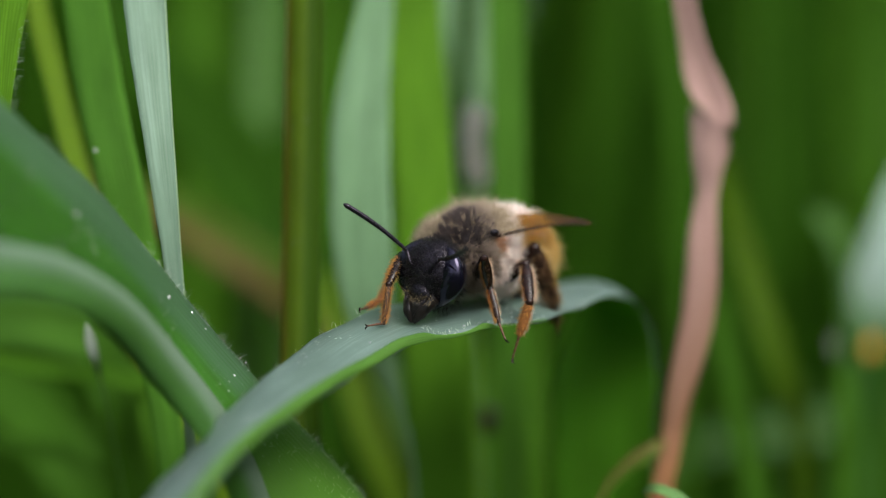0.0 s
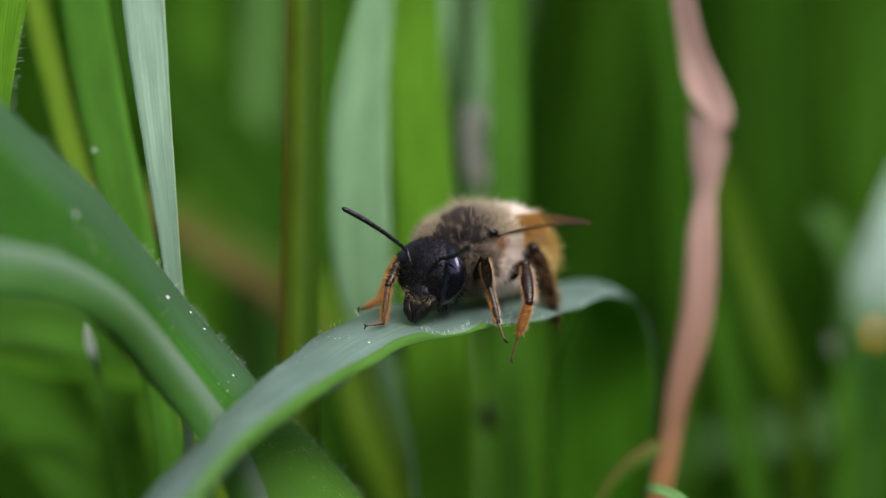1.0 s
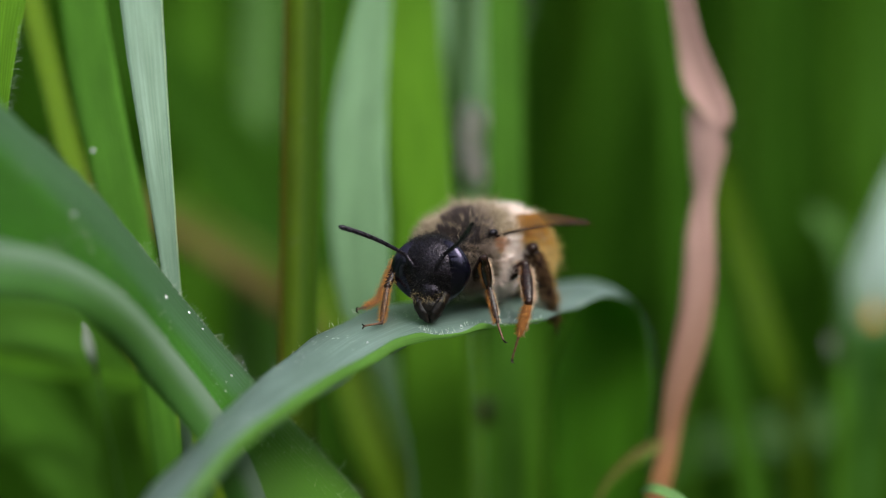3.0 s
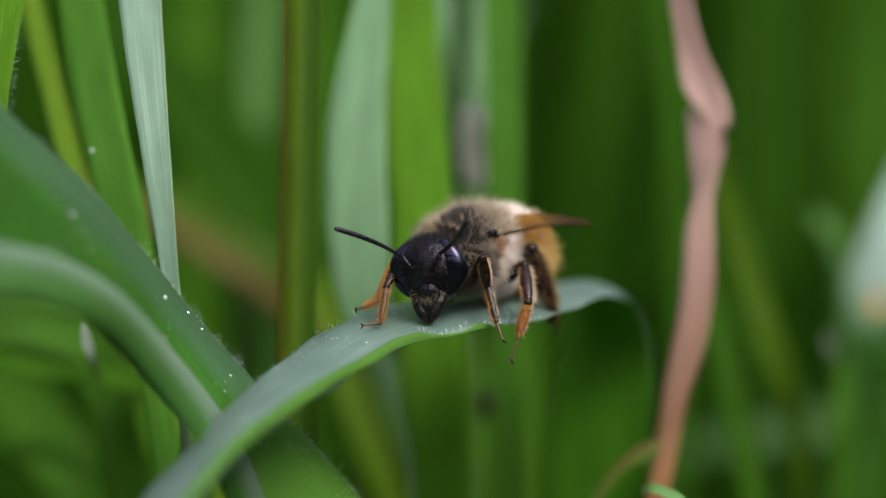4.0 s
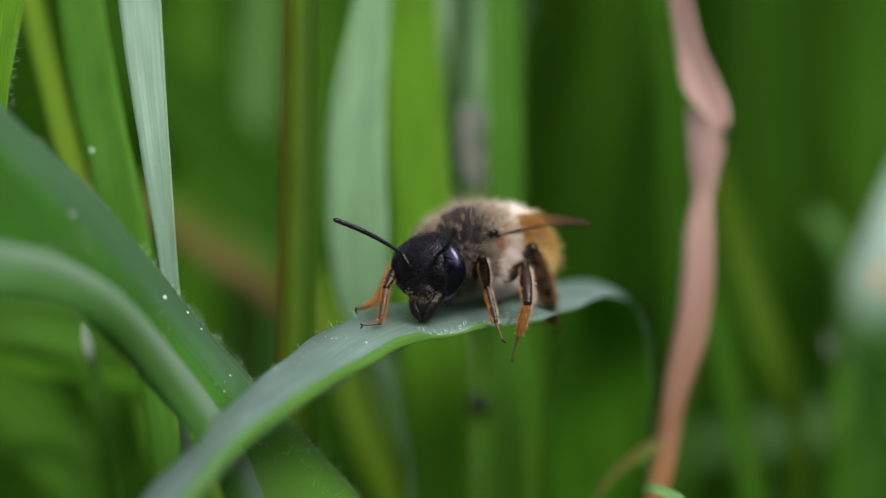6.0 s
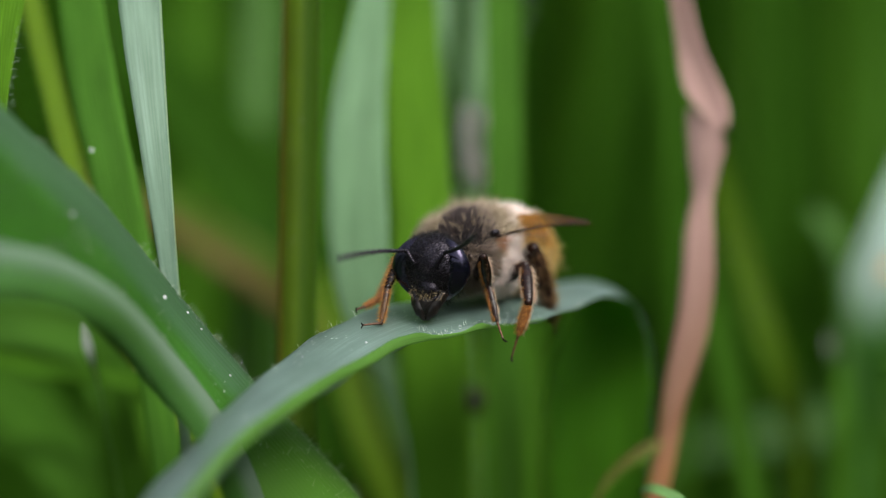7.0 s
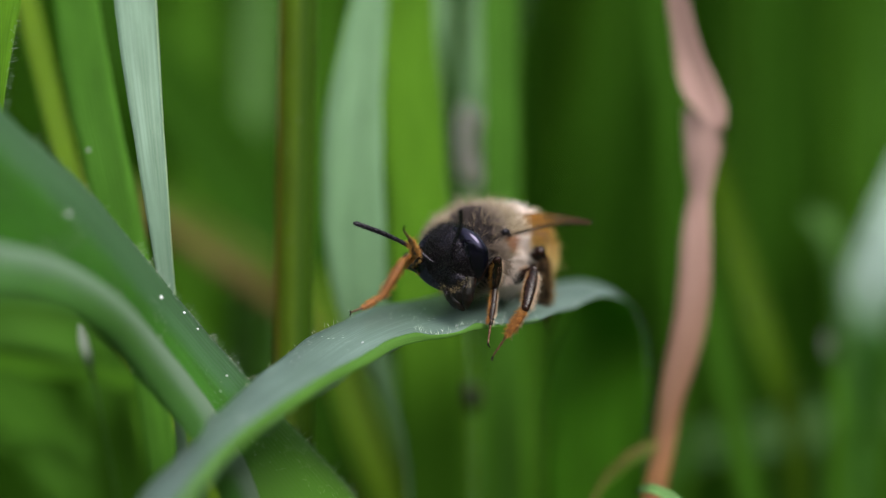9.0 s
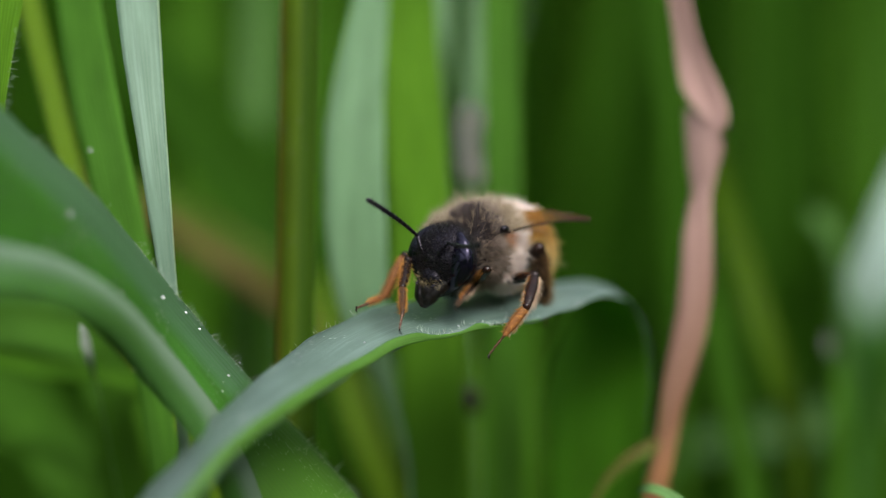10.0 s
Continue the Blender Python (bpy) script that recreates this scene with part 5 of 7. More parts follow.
def motions():
    walk(bee, [
        (0.00, pose(0.000986, 0.003500, 0.097362, 0, 0, -32.00)), (2.50, pose(0.001036, 0.003500, 0.097362, 0, 0, -32.00)), (4.50, pose(0.001085, 0.003500, 0.097362, 0, 0, -32.00)),
        (5.50, pose(0.001110, 0.003500, 0.097362, 0, 0, -32.00)), (6.30, pose(0.001134, 0.003500, 0.097362, 0, 0, -32.00)), (7.00, pose(0.001159, 0.003500, 0.097362, 0, 0, -31.00)),
        (7.10, pose(0.001233, 0.003500, 0.097362, 0, 0, -29.50)), (7.20, pose(0.001332, 0.003500, 0.097386, 0, 0, -28.00)), (7.35, pose(0.001430, 0.003500, 0.097386, 0, 0, -26.50)),
        (7.50, pose(0.001504, 0.003500, 0.097386, 0, 0, -26.00)), (8.00, pose(0.001578, 0.003500, 0.097509, 0, 0, -26.00)), (8.50, pose(0.001529, 0.003500, 0.097534, 0, 0, -26.00)),
        (9.00, pose(0.001627, 0.003500, 0.097386, 0, 0, -26.00)), (9.50, pose(0.001677, 0.003500, 0.097509, 0, 0, -26.00)), (10.00, pose(0.001504, 0.003500, 0.097534, 0, 0, -26.00)),
    ])
    walk(head, [
        (0.00, pose(-0.000007, -0.002952, 0.001518, 1.8, 12.3, -1.9)), (0.50, pose(-0.000003, -0.002950, 0.001542, 0.6, 14.2, -2.2)), (1.00, pose(0.000014, -0.002939, 0.001542, 2.1, 12.3, -0.9)),
        (1.50, pose(0.000015, -0.002939, 0.001567, 4.1, 10.5, 2.5)), (2.00, pose(0.000019, -0.002936, 0.001591, 7.1, 6.7, 8.8)), (2.30, pose(0.000006, -0.002944, 0.001640, 9.4, 2.0, 15.0)),
        (2.50, pose(0.000011, -0.002941, 0.001664, 10.1, -0.4, 17.0)), (2.70, pose(0.000014, -0.002939, 0.001664, 10.4, -1.4, 16.0)), (3.20, pose(0.000022, -0.002934, 0.001689, 10.3, -1.0, 17.0)),
        (3.80, pose(-0.000013, -0.002956, 0.001689, 11.3, -3.7, 13.0)), (4.00, pose(-0.000031, -0.002968, 0.001689, 11.3, -3.7, 13.0)), (4.50, pose(-0.000050, -0.002979, 0.001689, 11.9, -5.1, 11.9)),
        (5.00, pose(-0.000060, -0.002986, 0.001689, 12.1, -5.3, 9.9)), (5.20, pose(-0.000064, -0.002988, 0.001689, 12.2, -5.1, 8.9)), (5.50, pose(-0.000071, -0.002992, 0.001689, 12.5, -5.4, 6.9)),
        (5.70, pose(-0.000076, -0.002995, 0.001689, 11.1, -2.3, 7.0)), (6.30, pose(-0.000050, -0.002979, 0.001689, 8.3, 3.2, 5.0)), (6.80, pose(-0.000102, -0.002988, 0.001640, 6.9, 5.3, 1.1)),
        (6.90, pose(-0.000092, -0.002977, 0.001689, 7.0, 5.8, 4.0)), (7.00, pose(-0.000040, -0.002941, 0.001762, 8.7, 3.4, 11.0)), (7.10, pose(0.000032, -0.002854, 0.001957, 10.8, -3.4, 16.5)),
        (7.20, pose(0.000259, -0.002694, 0.002102, 16.0, -21.4, 11.9)), (7.30, pose(0.000307, -0.002650, 0.002102, 19.9, -20.3, 0.2)), (7.40, pose(0.000226, -0.002678, 0.002151, 18.2, -15.6, -1.8)),
        (7.50, pose(0.000123, -0.002721, 0.002078, 16.2, -11.9, -1.6)), (7.60, pose(0.000056, -0.002754, 0.002151, 12.5, -7.2, 6.8)), (7.80, pose(0.000054, -0.002755, 0.002175, 9.2, 5.2, 17.0)),
        (8.00, pose(0.000161, -0.002703, 0.002150, 9.0, 11.0, 20.9)), (8.20, pose(0.000042, -0.002761, 0.002091, 9.3, 5.4, 19.0)), (8.50, pose(0.000116, -0.002725, 0.002101, 9.1, 5.4, 17.0)),
        (8.70, pose(0.000133, -0.002717, 0.002111, 12.1, -7.4, 9.9)), (8.90, pose(0.000194, -0.002687, 0.002170, 15.0, -10.6, 0.5)), (9.00, pose(0.000246, -0.002662, 0.002175, 19.0, -16.4, -3.3)),
        (9.10, pose(0.000235, -0.002667, 0.002126, 20.3, -18.0, -4.6)), (9.30, pose(0.000081, -0.002742, 0.002053, 20.1, -17.6, -4.6)), (9.50, pose(0.000037, -0.002764, 0.001979, 15.6, -11.8, 0.4)),
        (9.70, pose(-0.000010, -0.002787, 0.001969, 8.4, 4.2, 4.9)), (9.90, pose(-0.000079, -0.002820, 0.001959, 7.8, 4.3, -1.1)), (10.00, pose(-0.000103, -0.002832, 0.001979, -0.3, 10.1, -13.7)),
    ])
    walk(feelers["right"], [
        (0.00, pose(-0.000850, -0.001050, 0.000920, 44.2, -48.7, -9.8)), (0.50, pose(-0.000850, -0.001050, 0.000920, 51.2, -51.1, -10.7)), (1.00, pose(-0.000850, -0.001050, 0.000920, 48.4, -50.2, -10.4)),
        (1.50, pose(-0.000850, -0.001050, 0.000920, 51.5, -48.0, -9.6)), (2.00, pose(-0.000850, -0.001050, 0.000920, 41.2, -48.0, -9.6)), (2.30, pose(-0.000850, -0.001050, 0.000920, 37.5, -43.2, -8.1)),
        (2.50, pose(-0.000850, -0.001050, 0.000920, 39.8, -47.0, -9.2)), (2.70, pose(-0.000850, -0.001050, 0.000920, 42.1, -46.6, -9.1)), (3.20, pose(-0.000850, -0.001050, 0.000920, 41.6, -52.0, -11.1)),
        (3.80, pose(-0.000850, -0.001050, 0.000920, 42.8, -45.6, -8.8)), (4.00, pose(-0.000850, -0.001050, 0.000920, 42.2, -46.3, -9.0)), (4.50, pose(-0.000850, -0.001050, 0.000920, 40.5, -43.6, -8.2)),
        (5.00, pose(-0.000850, -0.001050, 0.000920, 41.0, -49.0, -9.9)), (5.20, pose(-0.000850, -0.001050, 0.000920, 42.3, -52.3, -11.2)), (5.50, pose(-0.000850, -0.001050, 0.000920, 37.7, -45.7, -8.8)),
        (5.70, pose(-0.000850, -0.001050, 0.000920, 38.0, -47.4, -9.4)), (6.30, pose(-0.000850, -0.001050, 0.000920, 47.0, -48.2, -9.7)), (6.80, pose(-0.000850, -0.001050, 0.000920, 51.5, -44.8, -8.6)),
        (6.90, pose(-0.000850, -0.001050, 0.000920, 52.2, -51.0, -10.7)), (7.00, pose(-0.000850, -0.001050, 0.000920, 98.2, -78.8, -48.9)), (7.10, pose(-0.000850, -0.001050, 0.000920, -164.9, -56.2, -167.1)),
        (7.20, pose(-0.000850, -0.001050, 0.000920, -166.7, -42.3, -172.2)), (7.30, pose(-0.000850, -0.001050, 0.000920, -162.4, -53.8, -168.2)), (7.40, pose(-0.000850, -0.001050, 0.000920, -159.2, -45.3, -171.3)),
        (7.50, pose(-0.000850, -0.001050, 0.000920, -159.2, -45.2, -171.3)), (7.60, pose(-0.000850, -0.001050, 0.000920, -121.6, -22.0, -176.5)), (7.80, pose(-0.000850, -0.001050, 0.000920, -108.9, -36.8, -173.6)),
        (8.00, pose(-0.000850, -0.001050, 0.000920, 87.8, -52.6, -11.3)), (8.20, pose(-0.000850, -0.001050, 0.000920, 42.2, -41.6, -7.6)), (8.50, pose(-0.000850, -0.001050, 0.000920, 57.3, -65.8, -19.5)),
        (8.70, pose(-0.000850, -0.001050, 0.000920, 46.3, -48.1, -9.6)), (8.90, pose(-0.000850, -0.001050, 0.000920, 51.8, -56.7, -13.2)), (9.00, pose(-0.000850, -0.001050, 0.000920, 34.8, -26.8, -4.3)),
        (9.10, pose(-0.000850, -0.001050, 0.000920, 41.8, -41.6, -7.6)), (9.30, pose(-0.000850, -0.001050, 0.000920, 32.9, -26.7, -4.3)), (9.50, pose(-0.000850, -0.001050, 0.000920, 49.0, -49.2, -10.0)),
        (9.70, pose(-0.000850, -0.001050, 0.000920, 59.7, -71.5, -26.6)), (9.90, pose(-0.000850, -0.001050, 0.000920, 55.3, -44.2, -8.4)), (10.00, pose(-0.000850, -0.001050, 0.000920, 63.5, -16.2, -2.5)),
    ])
    walk(feelers["left"], [
        (0.00, pose(0.000850, -0.001050, 0.000920, 49.1, 60.8, 15.5)), (0.50, pose(0.000850, -0.001050, 0.000920, 47.5, 59.0, 14.4)), (1.00, pose(0.000850, -0.001050, 0.000920, 47.4, 59.4, 14.7)),
        (1.50, pose(0.000850, -0.001050, 0.000920, 49.4, 58.1, 14.0)), (2.00, pose(0.000850, -0.001050, 0.000920, 49.8, 54.6, 12.2)), (2.30, pose(0.000850, -0.001050, 0.000920, 45.8, 49.1, 10.0)),
        (2.50, pose(0.000850, -0.001050, 0.000920, 47.5, 47.4, 9.4)), (2.70, pose(0.000850, -0.001050, 0.000920, 45.0, 46.9, 9.2)), (3.20, pose(0.000850, -0.001050, 0.000920, 46.1, 42.0, 7.8)),
        (3.80, pose(0.000850, -0.001050, 0.000920, 43.5, 45.9, 8.9)), (4.00, pose(0.000850, -0.001050, 0.000920, 45.4, 46.7, 9.2)), (4.50, pose(0.000850, -0.001050, 0.000920, 46.7, 49.0, 9.9)),
        (5.00, pose(0.000850, -0.001050, 0.000920, 46.1, 41.0, 7.5)), (5.20, pose(0.000850, -0.001050, 0.000920, 45.6, 32.6, 5.5)), (5.50, pose(0.000850, -0.001050, 0.000920, 45.0, 42.4, 7.9)),
        (5.70, pose(0.000850, -0.001050, 0.000920, 49.1, 43.3, 8.1)), (6.30, pose(0.000850, -0.001050, 0.000920, 52.8, 54.2, 12.0)), (6.80, pose(0.000850, -0.001050, 0.000920, 51.9, 63.2, 17.3)),
        (6.90, pose(0.000850, -0.001050, 0.000920, 51.1, 56.1, 12.9)), (7.00, pose(0.000850, -0.001050, 0.000920, 50.9, 53.5, 11.7)), (7.10, pose(0.000850, -0.001050, 0.000920, 53.2, 54.2, 12.0)),
        (7.20, pose(0.000850, -0.001050, 0.000920, 62.9, 51.5, 10.9)), (7.30, pose(0.000850, -0.001050, 0.000920, 47.1, 47.3, 9.3)), (7.40, pose(0.000850, -0.001050, 0.000920, 44.2, 43.7, 8.2)),
        (7.50, pose(0.000850, -0.001050, 0.000920, 45.2, 43.8, 8.3)), (7.60, pose(0.000850, -0.001050, 0.000920, 59.6, 28.6, 4.7)), (7.80, pose(0.000850, -0.001050, 0.000920, 52.5, 51.0, 10.7)),
        (8.00, pose(0.000850, -0.001050, 0.000920, 48.6, 50.2, 10.4)), (8.20, pose(0.000850, -0.001050, 0.000920, 52.8, 53.1, 11.5)), (8.50, pose(0.000850, -0.001050, 0.000920, 54.3, 44.0, 8.3)),
        (8.70, pose(0.000850, -0.001050, 0.000920, 62.0, 50.2, 10.4)), (8.90, pose(0.000850, -0.001050, 0.000920, 48.6, 42.8, 8.0)), (9.00, pose(0.000850, -0.001050, 0.000920, 47.1, 46.5, 9.1)),
        (9.10, pose(0.000850, -0.001050, 0.000920, 47.0, 47.4, 9.4)), (9.30, pose(0.000850, -0.001050, 0.000920, 50.9, 52.0, 11.1)), (9.50, pose(0.000850, -0.001050, 0.000920, 58.5, 55.4, 12.6)),
        (9.70, pose(0.000850, -0.001050, 0.000920, 58.2, 43.1, 8.1)), (9.90, pose(0.000850, -0.001050, 0.000920, 48.1, 56.7, 13.2)), (10.00, pose(0.000850, -0.001050, 0.000920, 60.1, 74.9, 33.8)),
    ])
    walk(legs["FR"]["femur"], [
        (0.00, pose(-0.000600, -0.001300, 0.001200, 30.5, 55.6, -78.7)), (2.50, pose(-0.000600, -0.001300, 0.001200, 30.6, 55.5, -78.7)), (4.50, pose(-0.000600, -0.001300, 0.001200, 31.6, 55.1, -78.7)),
        (5.50, pose(-0.000600, -0.001300, 0.001200, 31.0, 55.4, -78.7)), (6.30, pose(-0.000600, -0.001300, 0.001200, 30.7, 55.5, -78.7)), (7.00, pose(-0.000600, -0.001300, 0.001200, 33.4, 49.9, -78.7)),
        (7.10, pose(-0.000600, -0.001300, 0.001200, 33.3, 49.9, -78.7)), (7.20, pose(-0.000600, -0.001300, 0.001200, 33.2, 69.4, -78.7)), (7.30, pose(-0.000600, -0.001300, 0.001200, 36.7, 72.3, -78.7)),
        (7.40, pose(-0.000600, -0.001300, 0.001200, 45.7, 34.1, -78.7)), (7.50, pose(-0.000600, -0.001300, 0.001200, 43.3, 44.7, -78.7)), (7.60, pose(-0.000600, -0.001300, 0.001200, 47.1, 30.2, -78.7)),
        (7.80, pose(-0.000600, -0.001300, 0.001200, 46.1, 26.7, -78.7)), (8.00, pose(-0.000600, -0.001300, 0.001200, 40.4, 34.3, -78.7)), (8.20, pose(-0.000600, -0.001300, 0.001200, 43.8, 30.0, -78.7)),
        (8.50, pose(-0.000600, -0.001300, 0.001200, 41.2, 38.5, -78.7)), (8.70, pose(-0.000600, -0.001300, 0.001200, 44.3, 31.0, -78.7)), (8.90, pose(-0.000600, -0.001300, 0.001200, 44.6, 34.5, -78.7)),
        (9.00, pose(-0.000600, -0.001300, 0.001200, 38.4, 67.9, -78.7)), (9.10, pose(-0.000600, -0.001300, 0.001200, 46.8, 30.7, -78.7)), (9.30, pose(-0.000600, -0.001300, 0.001200, 37.9, 68.9, -78.7)),
        (9.50, pose(-0.000600, -0.001300, 0.001200, 52.9, 24.8, -78.7)), (9.70, pose(-0.000600, -0.001300, 0.001200, 46.4, 50.1, -78.7)), (9.90, pose(-0.000600, -0.001300, 0.001200, 42.8, 58.2, -78.7)),
        (10.00, pose(-0.000600, -0.001300, 0.001200, 36.8, 65.3, -78.7)),
    ])
    walk(legs["FR"]["tibia"], [
        (0.00, pose(-0.000000, 0.000000, 0.002400, -70.7, 58.4, -73.4)), (2.50, pose(-0.000000, 0.000000, 0.002400, -76.0, 59.1, -81.0)), (4.50, pose(-0.000000, 0.000000, 0.002400, -80.0, 58.4, -87.9)),
        (5.50, pose(-0.000000, 0.000000, 0.002400, -78.5, 59.0, -88.0)), (6.30, pose(-0.000000, 0.000000, 0.002400, -78.1, 59.3, -87.9)), (7.00, pose(-0.000000, 0.000000, 0.002400, -97.1, 54.2, -114.2)),
        (7.10, pose(-0.000000, 0.000000, 0.002400, -76.7, 56.4, -80.5)), (7.20, pose(-0.000000, 0.000000, 0.002400, -44.3, -0.7, 0.5)), (7.30, pose(-0.000000, 0.000000, 0.002400, -58.3, -5.5, 4.2)),
        (7.40, pose(-0.000000, 0.000000, 0.002400, -102.8, 44.3, -89.8)), (7.50, pose(-0.000000, 0.000000, 0.002400, -101.6, 46.7, -91.1)), (7.60, pose(-0.000000, 0.000000, 0.002400, -106.4, 41.0, -111.0)),
        (7.80, pose(-0.000000, 0.000000, 0.002400, -101.4, 40.8, -116.2)), (8.00, pose(-0.000000, 0.000000, 0.002400, -96.8, 47.8, -110.1)), (8.20, pose(-0.000000, 0.000000, 0.002400, -110.0, 40.2, -126.1)),
        (8.50, pose(-0.000000, 0.000000, 0.002400, -110.8, 38.6, -135.6)), (8.70, pose(-0.000000, 0.000000, 0.002400, -110.5, 38.7, -128.5)), (8.90, pose(-0.000000, 0.000000, 0.002400, -107.1, 44.2, -106.2)),
        (9.00, pose(-0.000000, 0.000000, 0.002400, -66.6, 6.2, -4.9)), (9.10, pose(-0.000000, 0.000000, 0.002400, -111.4, 41.3, -110.9)), (9.30, pose(-0.000000, 0.000000, 0.002400, -61.5, 3.7, -2.9)),
        (9.50, pose(-0.000000, 0.000000, 0.002400, -107.5, 34.3, -115.8)), (9.70, pose(-0.000000, 0.000000, 0.002400, -84.7, 43.4, -83.7)), (9.90, pose(-0.000000, 0.000000, 0.002400, -82.6, 45.8, -72.1)),
        (10.00, pose(-0.000000, 0.000000, 0.002400, -66.1, 47.8, -55.8)),
    ])
    walk(legs["FR"]["basi"], [
        (0.00, pose(0.001674, -0.000002, 0.002695, -121.6, 51.2, -132.9)), (2.50, pose(0.001684, -0.000091, 0.002611, -111.7, 56.5, -116.7)), (4.50, pose(0.001682, -0.000189, 0.002555, -106.0, 56.9, -109.2)),
        (5.50, pose(0.001675, -0.000233, 0.002574, -106.0, 57.6, -109.1)), (6.30, pose(0.001674, -0.000240, 0.002578, -105.1, 57.9, -109.1)), (7.00, pose(0.001609, -0.000536, 0.002277, -110.8, 53.4, -117.4)),
        (7.10, pose(0.001686, -0.000047, 0.002616, -76.1, 56.3, -79.3)), (7.20, pose(-0.000025, 0.001186, 0.003618, -58.5, -6.1, 4.0)), (7.30, pose(-0.000191, 0.001436, 0.003290, -68.6, 12.6, -9.6)),
        (7.40, pose(0.001657, 0.000269, 0.002131, -111.5, 44.3, -87.7)), (7.50, pose(0.001670, 0.000215, 0.002166, -115.0, 46.4, -81.3)), (7.60, pose(0.001635, -0.000290, 0.002038, -122.8, 42.7, -98.0)),
        (7.80, pose(0.001592, -0.000538, 0.002145, -127.5, 43.1, -103.3)), (8.00, pose(0.001636, -0.000442, 0.002266, -134.9, 49.6, -94.4)), (8.20, pose(0.001512, -0.000638, 0.001956, -102.6, 46.0, -96.9)),
        (8.50, pose(0.001380, -0.000872, 0.001928, -114.6, 47.5, -107.4)), (8.70, pose(0.001478, -0.000700, 0.001936, -103.2, 45.0, -102.4)), (8.90, pose(0.001658, -0.000120, 0.002042, -135.5, 44.6, -103.7)),
        (9.00, pose(0.000206, 0.001548, 0.003073, -42.3, -2.5, 2.0)), (9.10, pose(0.001625, -0.000182, 0.001934, -135.6, 42.0, -106.8)), (9.30, pose(0.000126, 0.001489, 0.003210, -37.6, -3.2, 2.5)),
        (9.50, pose(0.001585, -0.000447, 0.001978, -128.7, 36.9, -97.4)), (9.70, pose(0.001694, 0.000076, 0.002515, -93.0, 43.4, -83.5)), (9.90, pose(0.001652, 0.000371, 0.002552, -86.7, 45.8, -71.9)),
        (10.00, pose(0.001572, 0.000451, 0.002863, -73.8, 47.5, -54.7)),
    ])
    walk(legs["FR"]["tarsus"], [
        (0.00, pose(0.003208, -0.000479, 0.002137, -4.9, 36.7, -26.1)), (2.50, pose(0.003331, -0.000333, 0.002264, -2.8, 37.0, -26.4)), (4.50, pose(0.003355, -0.000358, 0.002299, -3.4, 35.5, -26.0)),
        (5.50, pose(0.003349, -0.000395, 0.002323, 0.0, 35.8, -25.7)), (6.30, pose(0.003347, -0.000422, 0.002342, -2.2, 35.6, -25.1)), (7.00, pose(0.003243, -0.000836, 0.001916, -3.4, 37.5, -30.4)),
        (7.10, pose(0.003370, -0.000073, 0.002842, -73.8, 56.6, -84.6)), (7.20, pose(-0.000222, 0.002626, 0.004500, -63.5, -18.3, 12.4)), (7.30, pose(0.000206, 0.002974, 0.003896, -112.2, 53.3, -87.6)),
        (7.40, pose(0.003220, 0.000767, 0.001686, -137.8, 40.2, -120.0)), (7.50, pose(0.003116, 0.000960, 0.001671, -134.7, 42.7, -119.7)), (7.60, pose(0.003137, 0.000130, 0.001360, -160.8, 14.9, -163.4)),
        (7.80, pose(0.003068, -0.000161, 0.001390, -156.7, 14.1, -164.9)), (8.00, pose(0.002906, 0.000377, 0.001486, -127.1, 47.3, -113.0)), (8.20, pose(0.003191, -0.000571, 0.001699, -111.5, 45.7, -101.1)),
        (8.50, pose(0.003012, -0.000837, 0.001450, -58.7, 48.3, -100.3)), (8.70, pose(0.003153, -0.000788, 0.001661, -102.6, 44.6, -105.5)), (8.90, pose(0.003016, 0.000425, 0.001177, 176.7, 12.4, -167.5)),
        (9.00, pose(0.000112, 0.002689, 0.004329, -32.1, -6.4, 5.1)), (9.10, pose(0.002998, 0.000252, 0.001032, -176.2, 11.4, -167.7)), (9.30, pose(0.000006, 0.002522, 0.004555, -30.8, -1.2, 0.9)),
        (9.50, pose(0.002983, 0.000015, 0.001128, -165.0, 33.4, -119.6)), (9.70, pose(0.003374, 0.000331, 0.002450, -103.9, 34.5, -133.7)), (9.90, pose(0.003287, 0.000832, 0.002620, -90.0, 46.6, -78.5)),
        (10.00, pose(0.003106, 0.001110, 0.003184, -73.6, 51.1, -67.9)),
    ])
